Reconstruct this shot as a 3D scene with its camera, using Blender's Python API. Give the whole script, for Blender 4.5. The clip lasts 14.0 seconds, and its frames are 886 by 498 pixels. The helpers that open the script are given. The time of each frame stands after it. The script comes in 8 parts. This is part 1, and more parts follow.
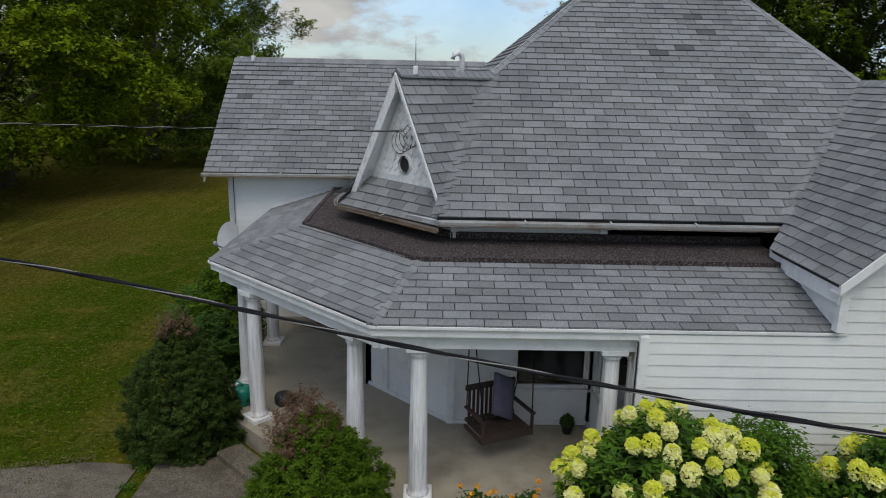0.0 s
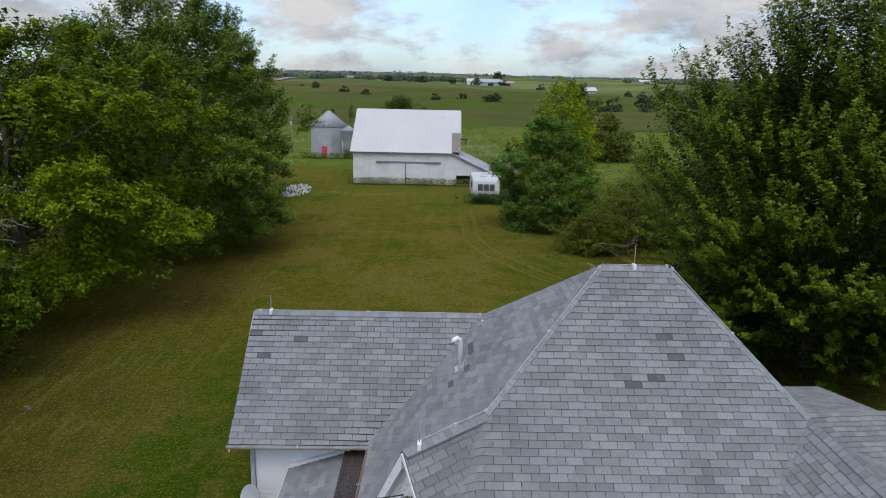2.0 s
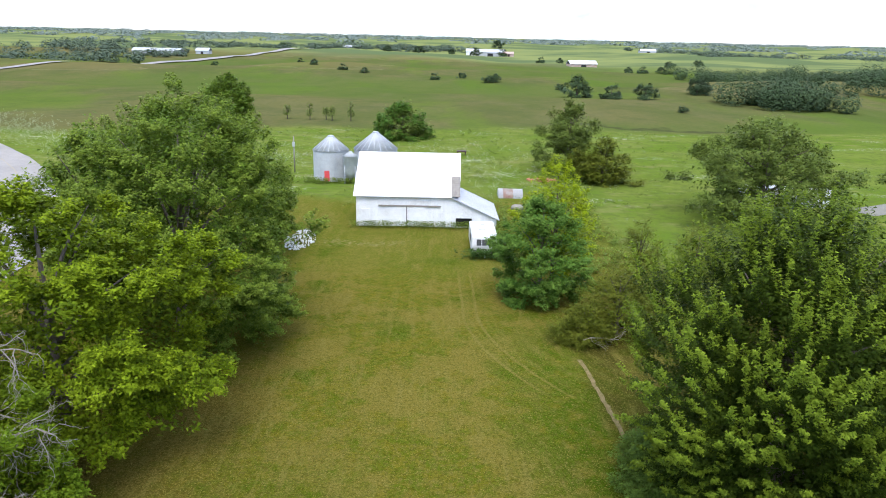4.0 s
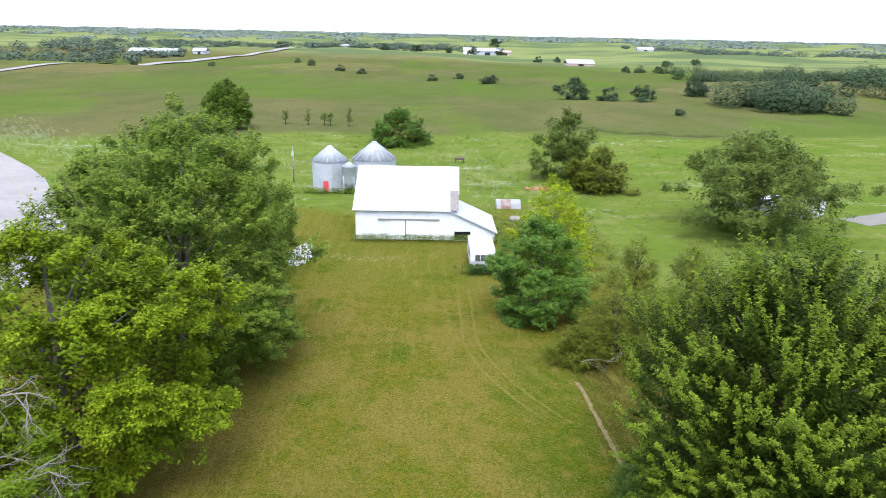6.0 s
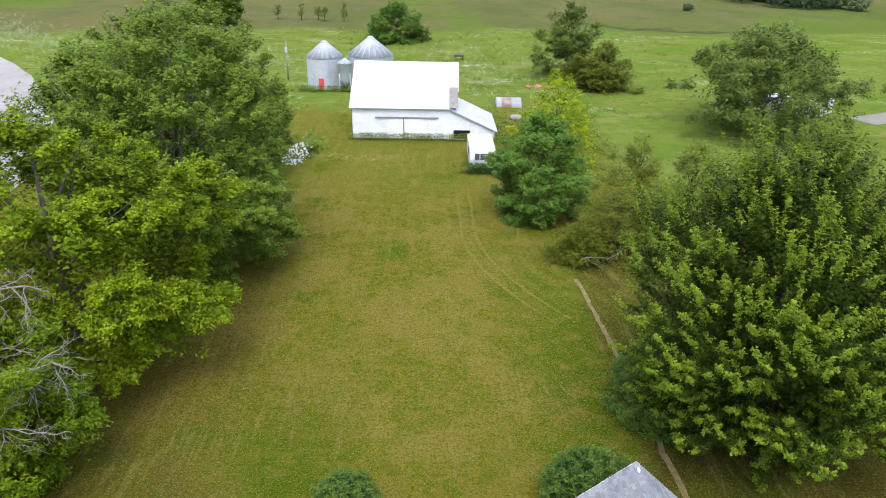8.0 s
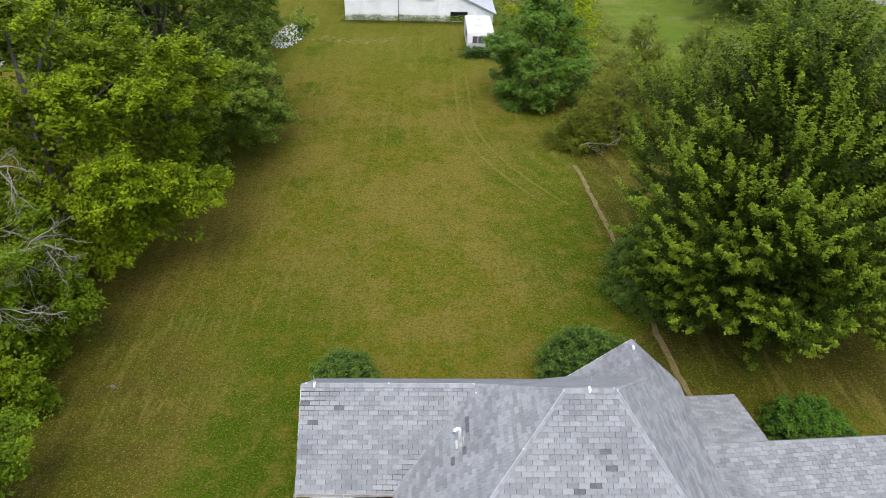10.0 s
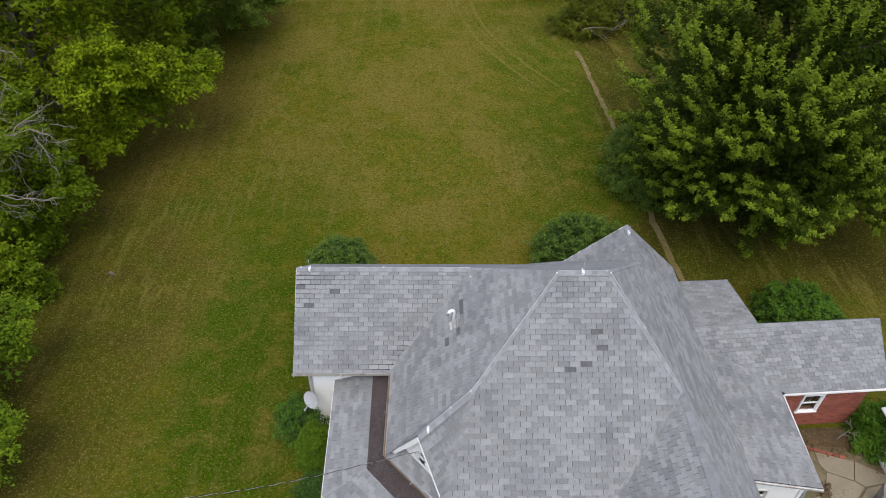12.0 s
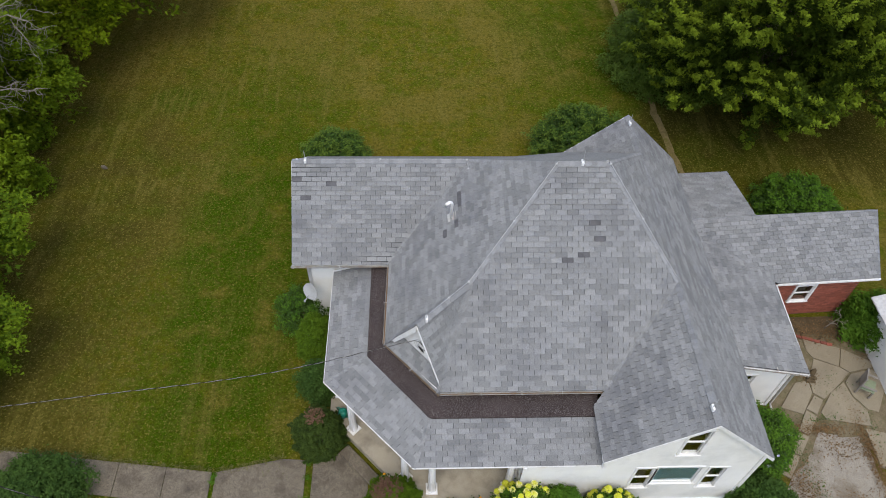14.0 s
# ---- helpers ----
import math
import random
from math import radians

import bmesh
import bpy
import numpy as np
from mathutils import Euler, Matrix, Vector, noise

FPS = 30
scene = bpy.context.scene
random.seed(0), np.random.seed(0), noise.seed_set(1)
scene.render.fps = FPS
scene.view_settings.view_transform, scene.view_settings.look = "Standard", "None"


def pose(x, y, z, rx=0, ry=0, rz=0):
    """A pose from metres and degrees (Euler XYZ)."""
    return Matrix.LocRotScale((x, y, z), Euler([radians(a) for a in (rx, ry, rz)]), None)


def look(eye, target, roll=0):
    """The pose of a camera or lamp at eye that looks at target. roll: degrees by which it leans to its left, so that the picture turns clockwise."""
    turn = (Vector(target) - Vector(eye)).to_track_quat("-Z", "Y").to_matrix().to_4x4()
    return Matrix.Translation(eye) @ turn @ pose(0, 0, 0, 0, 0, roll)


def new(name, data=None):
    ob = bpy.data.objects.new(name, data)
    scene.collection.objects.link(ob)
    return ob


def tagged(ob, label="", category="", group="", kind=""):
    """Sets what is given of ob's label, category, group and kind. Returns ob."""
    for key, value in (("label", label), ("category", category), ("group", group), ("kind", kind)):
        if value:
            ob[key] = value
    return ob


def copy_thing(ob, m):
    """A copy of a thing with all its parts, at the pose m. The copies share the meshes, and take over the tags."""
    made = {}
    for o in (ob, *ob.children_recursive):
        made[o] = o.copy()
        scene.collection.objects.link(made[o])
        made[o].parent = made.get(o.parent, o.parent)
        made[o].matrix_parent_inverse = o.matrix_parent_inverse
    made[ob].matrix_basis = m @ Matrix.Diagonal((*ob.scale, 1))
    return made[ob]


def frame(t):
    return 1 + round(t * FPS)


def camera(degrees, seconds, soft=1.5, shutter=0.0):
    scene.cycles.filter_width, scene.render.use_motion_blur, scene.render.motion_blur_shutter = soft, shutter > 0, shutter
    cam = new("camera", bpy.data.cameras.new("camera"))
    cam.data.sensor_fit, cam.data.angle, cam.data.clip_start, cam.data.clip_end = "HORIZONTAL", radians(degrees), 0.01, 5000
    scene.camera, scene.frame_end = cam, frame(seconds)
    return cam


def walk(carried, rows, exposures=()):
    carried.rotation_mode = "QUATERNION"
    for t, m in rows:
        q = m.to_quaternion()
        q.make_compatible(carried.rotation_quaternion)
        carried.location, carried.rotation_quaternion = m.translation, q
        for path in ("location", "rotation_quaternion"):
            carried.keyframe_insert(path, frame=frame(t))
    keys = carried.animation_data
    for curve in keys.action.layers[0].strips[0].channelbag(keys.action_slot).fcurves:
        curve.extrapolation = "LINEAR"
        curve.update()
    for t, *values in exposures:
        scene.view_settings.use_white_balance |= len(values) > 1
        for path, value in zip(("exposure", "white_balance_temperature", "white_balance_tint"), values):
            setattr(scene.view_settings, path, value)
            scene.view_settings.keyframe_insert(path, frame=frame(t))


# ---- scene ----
cam = camera(64.5, 14.0, soft=1.0)
PATH = [
    (0, (-0.22, 0.272, 5.62), (-0.19, 2.213, 5.14), 1.2),
    (0.5, (-0.24, 0.28, 5.917), (-0.212, 2.221, 5.433), 1.2),
    (1, (-0.245, 0.264, 7.32), (-0.219, 2.204, 6.834), 1.2),
    (1.5, (-0.275, 0.213, 9.585), (-0.248, 2.154, 9.1), 1.25),
    (2, (-0.345, 0.153, 11.988), (-0.317, 2.093, 11.502), 1.3),
    (2.5, (-0.435, 0.09, 14.511), (-0.405, 2.03, 14.025), 1.35),
    (3, (-0.57, -0.08, 17.166), (-0.538, 1.852, 16.651), 1.4),
    (3.5, (-0.67, -0.34, 19.84), (-0.637, 1.578, 19.276), 1.4),
    (4, (-0.72, -0.43, 22.275), (-0.687, 1.483, 21.69), 1.35),
    (4.2, (-0.735, -0.45, 23.05), (-0.702, 1.463, 22.463), 1.3),
    (4.7, (-0.77, -0.5, 24.2), (-0.735, 1.413, 23.612), 1.3),
    (5.3, (-0.82, -0.56, 24.62), (-0.783, 1.353, 24.032), 1.25),
    (6.0, (-0.88, -0.62, 24.47), (-0.841, 1.29, 23.878), 1.2),
    (6.3, (-0.914, -0.618, 24.41), (-0.874, 1.287, 23.801), 1.2),
    (6.5, (-0.94, -0.575, 24.368), (-0.899, 1.32, 23.73), 1.2),
    (7, (-0.965, -0.419, 24.189), (-0.921, 1.451, 23.481), 1.3),
    (7.5, (-0.94, -0.282, 24.012), (-0.895, 1.56, 23.234), 1.3),
    (8, (-0.92, -0.152, 23.782), (-0.873, 1.659, 22.935), 1.3),
    (8.5, (-0.945, -0.065, 23.536), (-0.893, 1.714, 22.622), 1.4),
    (8.7, (-0.941, -0.03, 23.46), (-0.889, 1.734, 22.518), 1.4),
    (10.8, (-0.85, 0.18, 22.74), (-0.786, 1.775, 21.536), 1.75),
    (11, (-0.811, 0.169, 22.7), (-0.751, 1.746, 21.472), 1.8),
    (11.5, (-0.759, 0.124, 22.567), (-0.699, 1.656, 21.283), 1.8),
    (12, (-0.732, 0.109, 22.479), (-0.669, 1.592, 21.138), 1.8),
    (12.5, (-0.71, 0.085, 22.395), (-0.646, 1.517, 21.0), 1.9),
    (13, (-0.68, 0.083, 22.27), (-0.616, 1.464, 20.826), 2.0),
    (13.5, (-0.685, 0.085, 22.21), (-0.618, 1.409, 20.713), 2.1),
    (14, (-0.785, 0.119, 22.249), (-0.711, 1.389, 20.706), 2.3),
]
EXPOSURES = [(0, -0.46, 7100, 9), (1.0, -0.52, 6950, 9), (1.5, -0.5, 6800, 10), (2.0, -0.16, 6700, 11), (3.0, 0.44, 6600, 11), (4.0, 1.04, 6500, 12), (6.5, 1.3, 6450, 14), (8.0, 1.15, 6700, 13), (8.7, 1.02, 6900, 12), (10.8, 0.64, 7200, 12), (12.0, 0.36, 7250, 12), (14, 0.17, 7250, 11)]
walk(cam, [(t, look(eye, target, roll)) for t, eye, target, roll in PATH], EXPOSURES)

# ---- world and sun: bright broken cloud, soft light ----
world = bpy.data.worlds.new("sky")
scene.world = world
world.use_nodes = True
wn, wl = world.node_tree.nodes, world.node_tree.links
wn.clear()
w_out = wn.new("ShaderNodeOutputWorld")
w_bg = wn.new("ShaderNodeBackground")
w_sky = wn.new("ShaderNodeTexSky")
w_sky.sky_type = "NISHITA"
w_sky.sun_disc = False
w_sky.sun_elevation = radians(59)
w_sky.sun_rotation = radians(185)
w_sky.air_density, w_sky.dust_density, w_sky.ozone_density = 1.0, 0.6, 1.5
w_tc = wn.new("ShaderNodeTexCoord")
w_map = wn.new("ShaderNodeMapping")
w_map.inputs["Scale"].default_value = (1.0, 1.0, 2.4)
w_n1 = wn.new("ShaderNodeTexNoise")
w_n1.inputs["Scale"].default_value, w_n1.inputs["Detail"].default_value, w_n1.inputs["Roughness"].default_value = 4.2, 10, 0.62
w_ramp = wn.new("ShaderNodeValToRGB")
w_ramp.color_ramp.elements[0].position, w_ramp.color_ramp.elements[1].position = 0.455, 0.54
w_ramp.color_ramp.elements[0].color = (0.4, 0.4, 0.4, 1)
w_n2 = wn.new("ShaderNodeTexNoise")
w_n2.inputs["Scale"].default_value, w_n2.inputs["Detail"].default_value = 8.0, 8
w_cl = wn.new("ShaderNodeValToRGB")
w_cl.color_ramp.elements[0].position, w_cl.color_ramp.elements[1].position = 0.38, 0.6
w_cl.color_ramp.elements[0].color = (9.6, 10.6, 12.2, 1)
w_cl.color_ramp.elements[1].color = (15.4, 15.8, 16.4, 1)
w_mix = wn.new("ShaderNodeMix")
w_mix.data_type = "RGBA"
wl.new(w_tc.outputs["Generated"], w_map.inputs["Vector"])
wl.new(w_map.outputs["Vector"], w_n1.inputs["Vector"])
wl.new(w_map.outputs["Vector"], w_n2.inputs["Vector"])
wl.new(w_n1.outputs["Fac"], w_ramp.inputs["Fac"])
wl.new(w_n2.outputs["Fac"], w_cl.inputs["Fac"])
wl.new(w_ramp.outputs["Color"], w_mix.inputs["Factor"])
w_gain = wn.new("ShaderNodeVectorMath")
w_gain.operation = "MULTIPLY"
w_gain.inputs[1].default_value = (3.2, 4.15, 5.5)
wl.new(w_sky.outputs["Color"], w_gain.inputs[0])
wl.new(w_gain.outputs["Vector"], w_mix.inputs["A"])
wl.new(w_cl.outputs["Color"], w_mix.inputs["B"])
w_sep = wn.new("ShaderNodeSeparateXYZ")
w_rise = wn.new("ShaderNodeMapRange")
for key, val in (("From Min", 0.0), ("From Max", 0.4), ("To Min", 0.7), ("To Max", 1.1)):
    w_rise.inputs[key].default_value = val
w_dim = wn.new("ShaderNodeVectorMath")
w_dim.operation = "SCALE"
wl.new(w_tc.outputs["Generated"], w_sep.inputs["Vector"])
wl.new(w_sep.outputs["Z"], w_rise.inputs["Value"])
wl.new(w_mix.outputs["Result"], w_dim.inputs[0])
wl.new(w_rise.outputs["Result"], w_dim.inputs["Scale"])
wl.new(w_dim.outputs["Vector"], w_bg.inputs["Color"])
w_bg.inputs["Strength"].default_value = 0.063
wl.new(w_bg.outputs["Background"], w_out.inputs["Surface"])

sun_data = bpy.data.lights.new("sun", "SUN")
sun_data.energy, sun_data.angle, sun_data.color = 1.8, radians(35), (1.0, 0.96, 0.9)
sun = new("sun", sun_data)
sun.matrix_world = look((-3, -20, 60), (0, 15, 0))

# ---- materials ----
def surf(name, c1, c2, scale=2.0, fine=40.0, rough=0.7, bump=0.2, metal=0.0, stain=None, stain_scale=0.8, stain_amount=0.5,
         per_piece="", spread=0.3, translucent=0.0, squash=(1, 1, 1), spec=0.5, grit=0.4):
    """Two colours mixed by noise at two scales, an optional stain, and a lightness that varies from piece to piece."""
    m = bpy.data.materials.new(name)
    m.use_nodes = True
    n, l = m.node_tree.nodes, m.node_tree.links
    n.clear()
    out = n.new("ShaderNodeOutputMaterial")
    bsdf = n.new("ShaderNodeBsdfPrincipled")
    bsdf.inputs["Metallic"].default_value = metal
    bsdf.inputs["Specular IOR Level"].default_value = spec
    geo = n.new("ShaderNodeNewGeometry")
    mp = n.new("ShaderNodeMapping")
    mp.inputs["Scale"].default_value = squash
    l.new(geo.outputs["Position"], mp.inputs["Vector"])

    def noise_tex(s, detail=5, r=0.6):
        t = n.new("ShaderNodeTexNoise")
        t.inputs["Scale"].default_value, t.inputs["Detail"].default_value, t.inputs["Roughness"].default_value = s, detail, r
        l.new(mp.outputs["Vector"], t.inputs["Vector"])
        return t.outputs["Fac"]

    def ramp(fac, a, b):
        t = n.new("ShaderNodeMapRange")
        t.inputs["From Min"].default_value, t.inputs["From Max"].default_value = a, b
        l.new(fac, t.inputs["Value"])
        return t.outputs["Result"]

    def mix(fac, a, b, blend="MIX"):
        t = n.new("ShaderNodeMix")
        t.data_type, t.blend_type = "RGBA", blend
        if isinstance(fac, float):
            t.inputs["Factor"].default_value = fac
        else:
            l.new(fac, t.inputs["Factor"])
        for key, v in (("A", a), ("B", b)):
            if isinstance(v, tuple):
                t.inputs[key].default_value = (*v, 1)
            else:
                l.new(v, t.inputs[key])
        return t.outputs["Result"]

    big, small = noise_tex(scale), noise_tex(fine, 4)
    col = mix(ramp(big, 0.35, 0.65), c1, c2)
    dark = tuple(0.62 * v for v in c1)
    light = tuple(min(1.0, 1.3 * v) for v in c2)
    grain = mix(ramp(small, 0.3, 0.7), dark, light)
    col = mix(grit, col, grain)
    if stain:
        st = ramp(noise_tex(stain_scale, 6, 0.65), 0.48, 0.72)
        k = n.new("ShaderNodeMath")
        k.operation = "MULTIPLY"
        l.new(st, k.inputs[0])
        k.inputs[1].default_value = stain_amount
        col = mix(k.outputs["Value"], col, stain)
    if per_piece:
        if per_piece == "object":
            rnd = n.new("ShaderNodeObjectInfo").outputs["Random"]
        else:
            rnd = geo.outputs["Random Per Island"]
        hsv = n.new("ShaderNodeHueSaturation")
        val = n.new("ShaderNodeMapRange")
        val.inputs["To Min"].default_value, val.inputs["To Max"].default_value = 1 - spread, 1 + spread
        l.new(rnd, val.inputs["Value"])
        l.new(val.outputs["Result"], hsv.inputs["Value"])
        l.new(col, hsv.inputs["Color"])
        col = hsv.outputs["Color"]
    l.new(col, bsdf.inputs["Base Color"])
    rr = n.new("ShaderNodeMapRange")
    rr.inputs["To Min"].default_value, rr.inputs["To Max"].default_value = max(0.02, rough - 0.12), min(1.0, rough + 0.12)
    l.new(small, rr.inputs["Value"])
    l.new(rr.outputs["Result"], bsdf.inputs["Roughness"])
    if bump:
        bp = n.new("ShaderNodeBump")
        bp.inputs["Strength"].default_value, bp.inputs["Distance"].default_value = bump, 0.02
        l.new(small, bp.inputs["Height"])
        l.new(bp.outputs["Normal"], bsdf.inputs["Normal"])
    if translucent:
        tr = n.new("ShaderNodeBsdfTranslucent")
        l.new(col, tr.inputs["Color"])
        mx = n.new("ShaderNodeMixShader")
        mx.inputs["Fac"].default_value = translucent
        l.new(bsdf.outputs["BSDF"], mx.inputs[1])
        l.new(tr.outputs["BSDF"], mx.inputs[2])
        l.new(mx.outputs["Shader"], out.inputs["Surface"])
    else:
        l.new(bsdf.outputs["BSDF"], out.inputs["Surface"])
    return m


def glass(name, tint, rough=0.03):
    m = bpy.data.materials.new(name)
    m.use_nodes = True
    b = m.node_tree.nodes["Principled BSDF"]
    b.inputs["Base Color"].default_value = (*tint, 1)
    b.inputs["Roughness"].default_value = rough
    b.inputs["Transmission Weight"].default_value = 1.0
    return m


SH1, SH2 = (0.182, 0.19, 0.196), (0.256, 0.263, 0.266)
M_SHINGLE = surf("asphalt_shingle", SH1, SH2, 1.1, 70, 0.92, 0.7, stain=(0.12, 0.125, 0.14), stain_scale=0.7, stain_amount=0.6, per_piece="island", spread=0.18, spec=0.2, grit=0.75)
M_TAB = surf("asphalt_shingle_tab", SH1, SH2, 1.1, 70, 0.92, 0.7, stain=(0.12, 0.125, 0.14), stain_scale=0.7, stain_amount=0.6, per_piece="object", spread=0.18, spec=0.2, grit=0.75)
M_CAP = surf("ridge_cap_shingle", (0.195, 0.204, 0.214), (0.262, 0.27, 0.28), 1.1, 70, 0.92, 0.5, per_piece="island", spread=0.15, spec=0.2, grit=0.6)
M_DARKTAB = surf("bare_shingle", (0.075, 0.076, 0.08), (0.13, 0.13, 0.138), 4, 80, 0.95, 0.4, spec=0.2)
M_DECK = surf("roof_underlay", (0.028, 0.029, 0.032), (0.045, 0.046, 0.05), 3, 60, 0.95, 0.2, spec=0.2)
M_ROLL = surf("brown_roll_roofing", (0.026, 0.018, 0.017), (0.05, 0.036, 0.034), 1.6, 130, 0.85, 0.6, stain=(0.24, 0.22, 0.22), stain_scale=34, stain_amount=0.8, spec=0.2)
M_PAINT = surf("white_house_paint", (0.72, 0.725, 0.71), (0.81, 0.815, 0.8), 0.9, 50, 0.55, 0.08, stain=(0.43, 0.44, 0.43), stain_scale=0.65, stain_amount=0.55, grit=0.1)
M_TRIM = surf("white_trim_paint", (0.73, 0.74, 0.75), (0.83, 0.83, 0.83), 1.5, 60, 0.5, 0.08, stain=(0.42, 0.41, 0.38), stain_scale=5, stain_amount=0.4, grit=0.12)
M_COLUMN = surf("cracked_column_paint", (0.74, 0.75, 0.76), (0.83, 0.83, 0.83), 1.5, 60, 0.55, 0.1, stain=(0.16, 0.15, 0.14), stain_scale=9, stain_amount=0.75, squash=(1, 1, 0.07))
M_PEEL = surf("peeling_white_paint", (0.72, 0.73, 0.74), (0.82, 0.82, 0.82), 3, 60, 0.65, 0.25, stain=(0.3, 0.3, 0.3), stain_scale=14, stain_amount=0.5)
M_OLDGUTTER = surf("stained_gutter", (0.15, 0.115, 0.085), (0.26, 0.215, 0.17), 1.5, 40, 0.6, 0.15, stain=(0.07, 0.045, 0.03), stain_scale=4, stain_amount=0.9)
M_GUTTER = surf("weathered_gutter", (0.36, 0.37, 0.36), (0.5, 0.5, 0.48), 1.2, 40, 0.5, 0.1, stain=(0.2, 0.1, 0.05), stain_scale=2.2, stain_amount=0.8)
M_CONC = surf("porch_concrete", (0.32, 0.285, 0.22), (0.41, 0.37, 0.295), 0.8, 60, 0.85, 0.2, stain=(0.12, 0.1, 0.075), stain_scale=1.3, stain_amount=0.6)
M_SLAB = surf("old_sidewalk_concrete", (0.075, 0.06, 0.044), (0.215, 0.185, 0.14), 9, 45, 0.95, 1.0, grit=0.75, stain=(0.055, 0.045, 0.036), stain_scale=1.3, stain_amount=0.85, spec=0.2)
M_PATIO = surf("tan_patio_concrete", (0.2, 0.168, 0.115), (0.275, 0.235, 0.165), 0.9, 45, 0.9, 0.3, stain=(0.2, 0.16, 0.11), stain_scale=1.2, stain_amount=0.6)
M_GRAVEL = surf("pale_gravel", (0.2, 0.175, 0.135), (0.34, 0.31, 0.26), 1.6, 55, 0.95, 1.0, stain=(0.1, 0.065, 0.03), stain_scale=0.55, stain_amount=0.95, grit=0.7)
M_DIRT = surf("bare_soil", (0.07, 0.05, 0.026), (0.115, 0.085, 0.05), 1.5, 25, 0.95, 0.7, stain=(0.19, 0.15, 0.1), stain_scale=4, stain_amount=0.5, spec=0.1)
M_CRACK = surf("weedy_patio_soil", (0.13, 0.105, 0.065), (0.2, 0.165, 0.105), 1.5, 25, 0.95, 0.5, stain=(0.06, 0.07, 0.02), stain_scale=2.5, stain_amount=0.7, spec=0.1)
M_PATH = surf("trodden_earth", (0.122, 0.094, 0.037), (0.2, 0.155, 0.075), 2.2, 14, 0.95, 0.7, stain=(0.085, 0.088, 0.012), stain_scale=2.4, stain_amount=1.0, spec=0.1)
M_DEBRIS = surf("rotting_leaf_litter", (0.13, 0.08, 0.045), (0.24, 0.165, 0.1), 6, 40, 0.95, 0.6)
M_ROAD = surf("grey_chip_road", (0.2, 0.185, 0.165), (0.26, 0.24, 0.215), 0.3, 6, 0.9, 0.2, stain=(0.15, 0.14, 0.13), stain_scale=0.1, stain_amount=0.7)
M_GLASS = glass("window_glass", (0.75, 0.8, 0.82))
M_BLIND = surf("drawn_blind", (0.06, 0.17, 0.22), (0.09, 0.22, 0.27), 1, 30, 0.6, 0.05)
# nearly black colour that paints the darkness of unlit rooms
M_INSIDE = surf("unlit_room_shade", (0.035, 0.033, 0.03), (0.06, 0.056, 0.05), 1, 20, 0.9, 0.0)
M_SCREEN = surf("window_screen", (0.03, 0.032, 0.032), (0.045, 0.046, 0.045), 3, 200, 0.6, 0.1)
M_DARKWOOD = surf("dark_weathered_wood", (0.035, 0.022, 0.018), (0.075, 0.045, 0.035), 4, 60, 0.8, 0.4, squash=(1, 1, 6))
M_WOOD = surf("grey_weathered_wood", (0.17, 0.15, 0.13), (0.27, 0.25, 0.22), 3, 50, 0.9, 0.4, squash=(1, 1, 0.2))
M_BRICK = surf("red_brick", (0.2, 0.055, 0.035), (0.3, 0.09, 0.06), 3, 50, 0.9, 0.4, per_piece="object", spread=0.25)
M_BRICK_REST = surf("red_brick_low", (0.2, 0.055, 0.035), (0.3, 0.09, 0.06), 3, 50, 0.9, 0.4, per_piece="island", spread=0.25)
M_MORTAR = surf("mortar", (0.13, 0.06, 0.045), (0.18, 0.09, 0.07), 4, 60, 0.95, 0.3)
M_CUSHION = surf("purple_grey_cloth", (0.1, 0.095, 0.14), (0.16, 0.15, 0.2), 8, 120, 0.95, 0.3)
M_BLACK = surf("black_cable", (0.008, 0.008, 0.01), (0.018, 0.018, 0.02), 5, 50, 0.75, 0.1, spec=0.15)
M_WIRE = surf("bare_aluminium_wire", (0.2, 0.195, 0.18), (0.3, 0.29, 0.27), 5, 50, 0.6, 0.1, metal=0.3)
M_STEEL = surf("galvanised_steel", (0.33, 0.35, 0.365), (0.42, 0.44, 0.455), 0.7, 20, 0.65, 0.15, metal=0.05, stain=(0.26, 0.265, 0.275), stain_scale=0.8, stain_amount=0.5)
M_TIN = surf("white_painted_tin", (0.49, 0.495, 0.495), (0.555, 0.555, 0.555), 0.15, 8, 0.5, 0.06, stain=(0.54, 0.54, 0.54), stain_scale=0.3, stain_amount=0.5)
M_BARN = surf("white_barn_boards", (0.64, 0.65, 0.66), (0.76, 0.77, 0.77), 0.5, 12, 0.7, 0.2, stain=(0.45, 0.45, 0.44), stain_scale=0.7, stain_amount=0.4, per_piece="object", spread=0.03)
M_RUST = surf("rusty_tin", (0.34, 0.13, 0.07), (0.5, 0.46, 0.42), 0.9, 12, 0.6, 0.2, metal=0.2)
M_RED = surf("red_paint", (0.5, 0.04, 0.05), (0.62, 0.08, 0.08), 2, 30, 0.5, 0.1)
# near-black colour that paints the shade inside openings and gaps
M_BLACKHOLE = surf("dark_interior", (0.012, 0.012, 0.012), (0.02, 0.02, 0.02), 1, 10, 0.95, 0.0)
M_TEAL = surf("teal_plastic", (0.0, 0.17, 0.12), (0.01, 0.24, 0.17), 3, 30, 0.4, 0.05)
M_DKGREEN = surf("dark_plastic", (0.01, 0.016, 0.014), (0.02, 0.026, 0.024), 3, 30, 0.45, 0.05)
M_CLAY = surf("terracotta", (0.33, 0.13, 0.07), (0.42, 0.18, 0.1), 6, 50, 0.85, 0.2)
M_BARK = surf("grey_brown_bark", (0.06, 0.048, 0.036), (0.12, 0.1, 0.08), 3, 14, 0.95, 0.9, squash=(1, 1, 0.25))
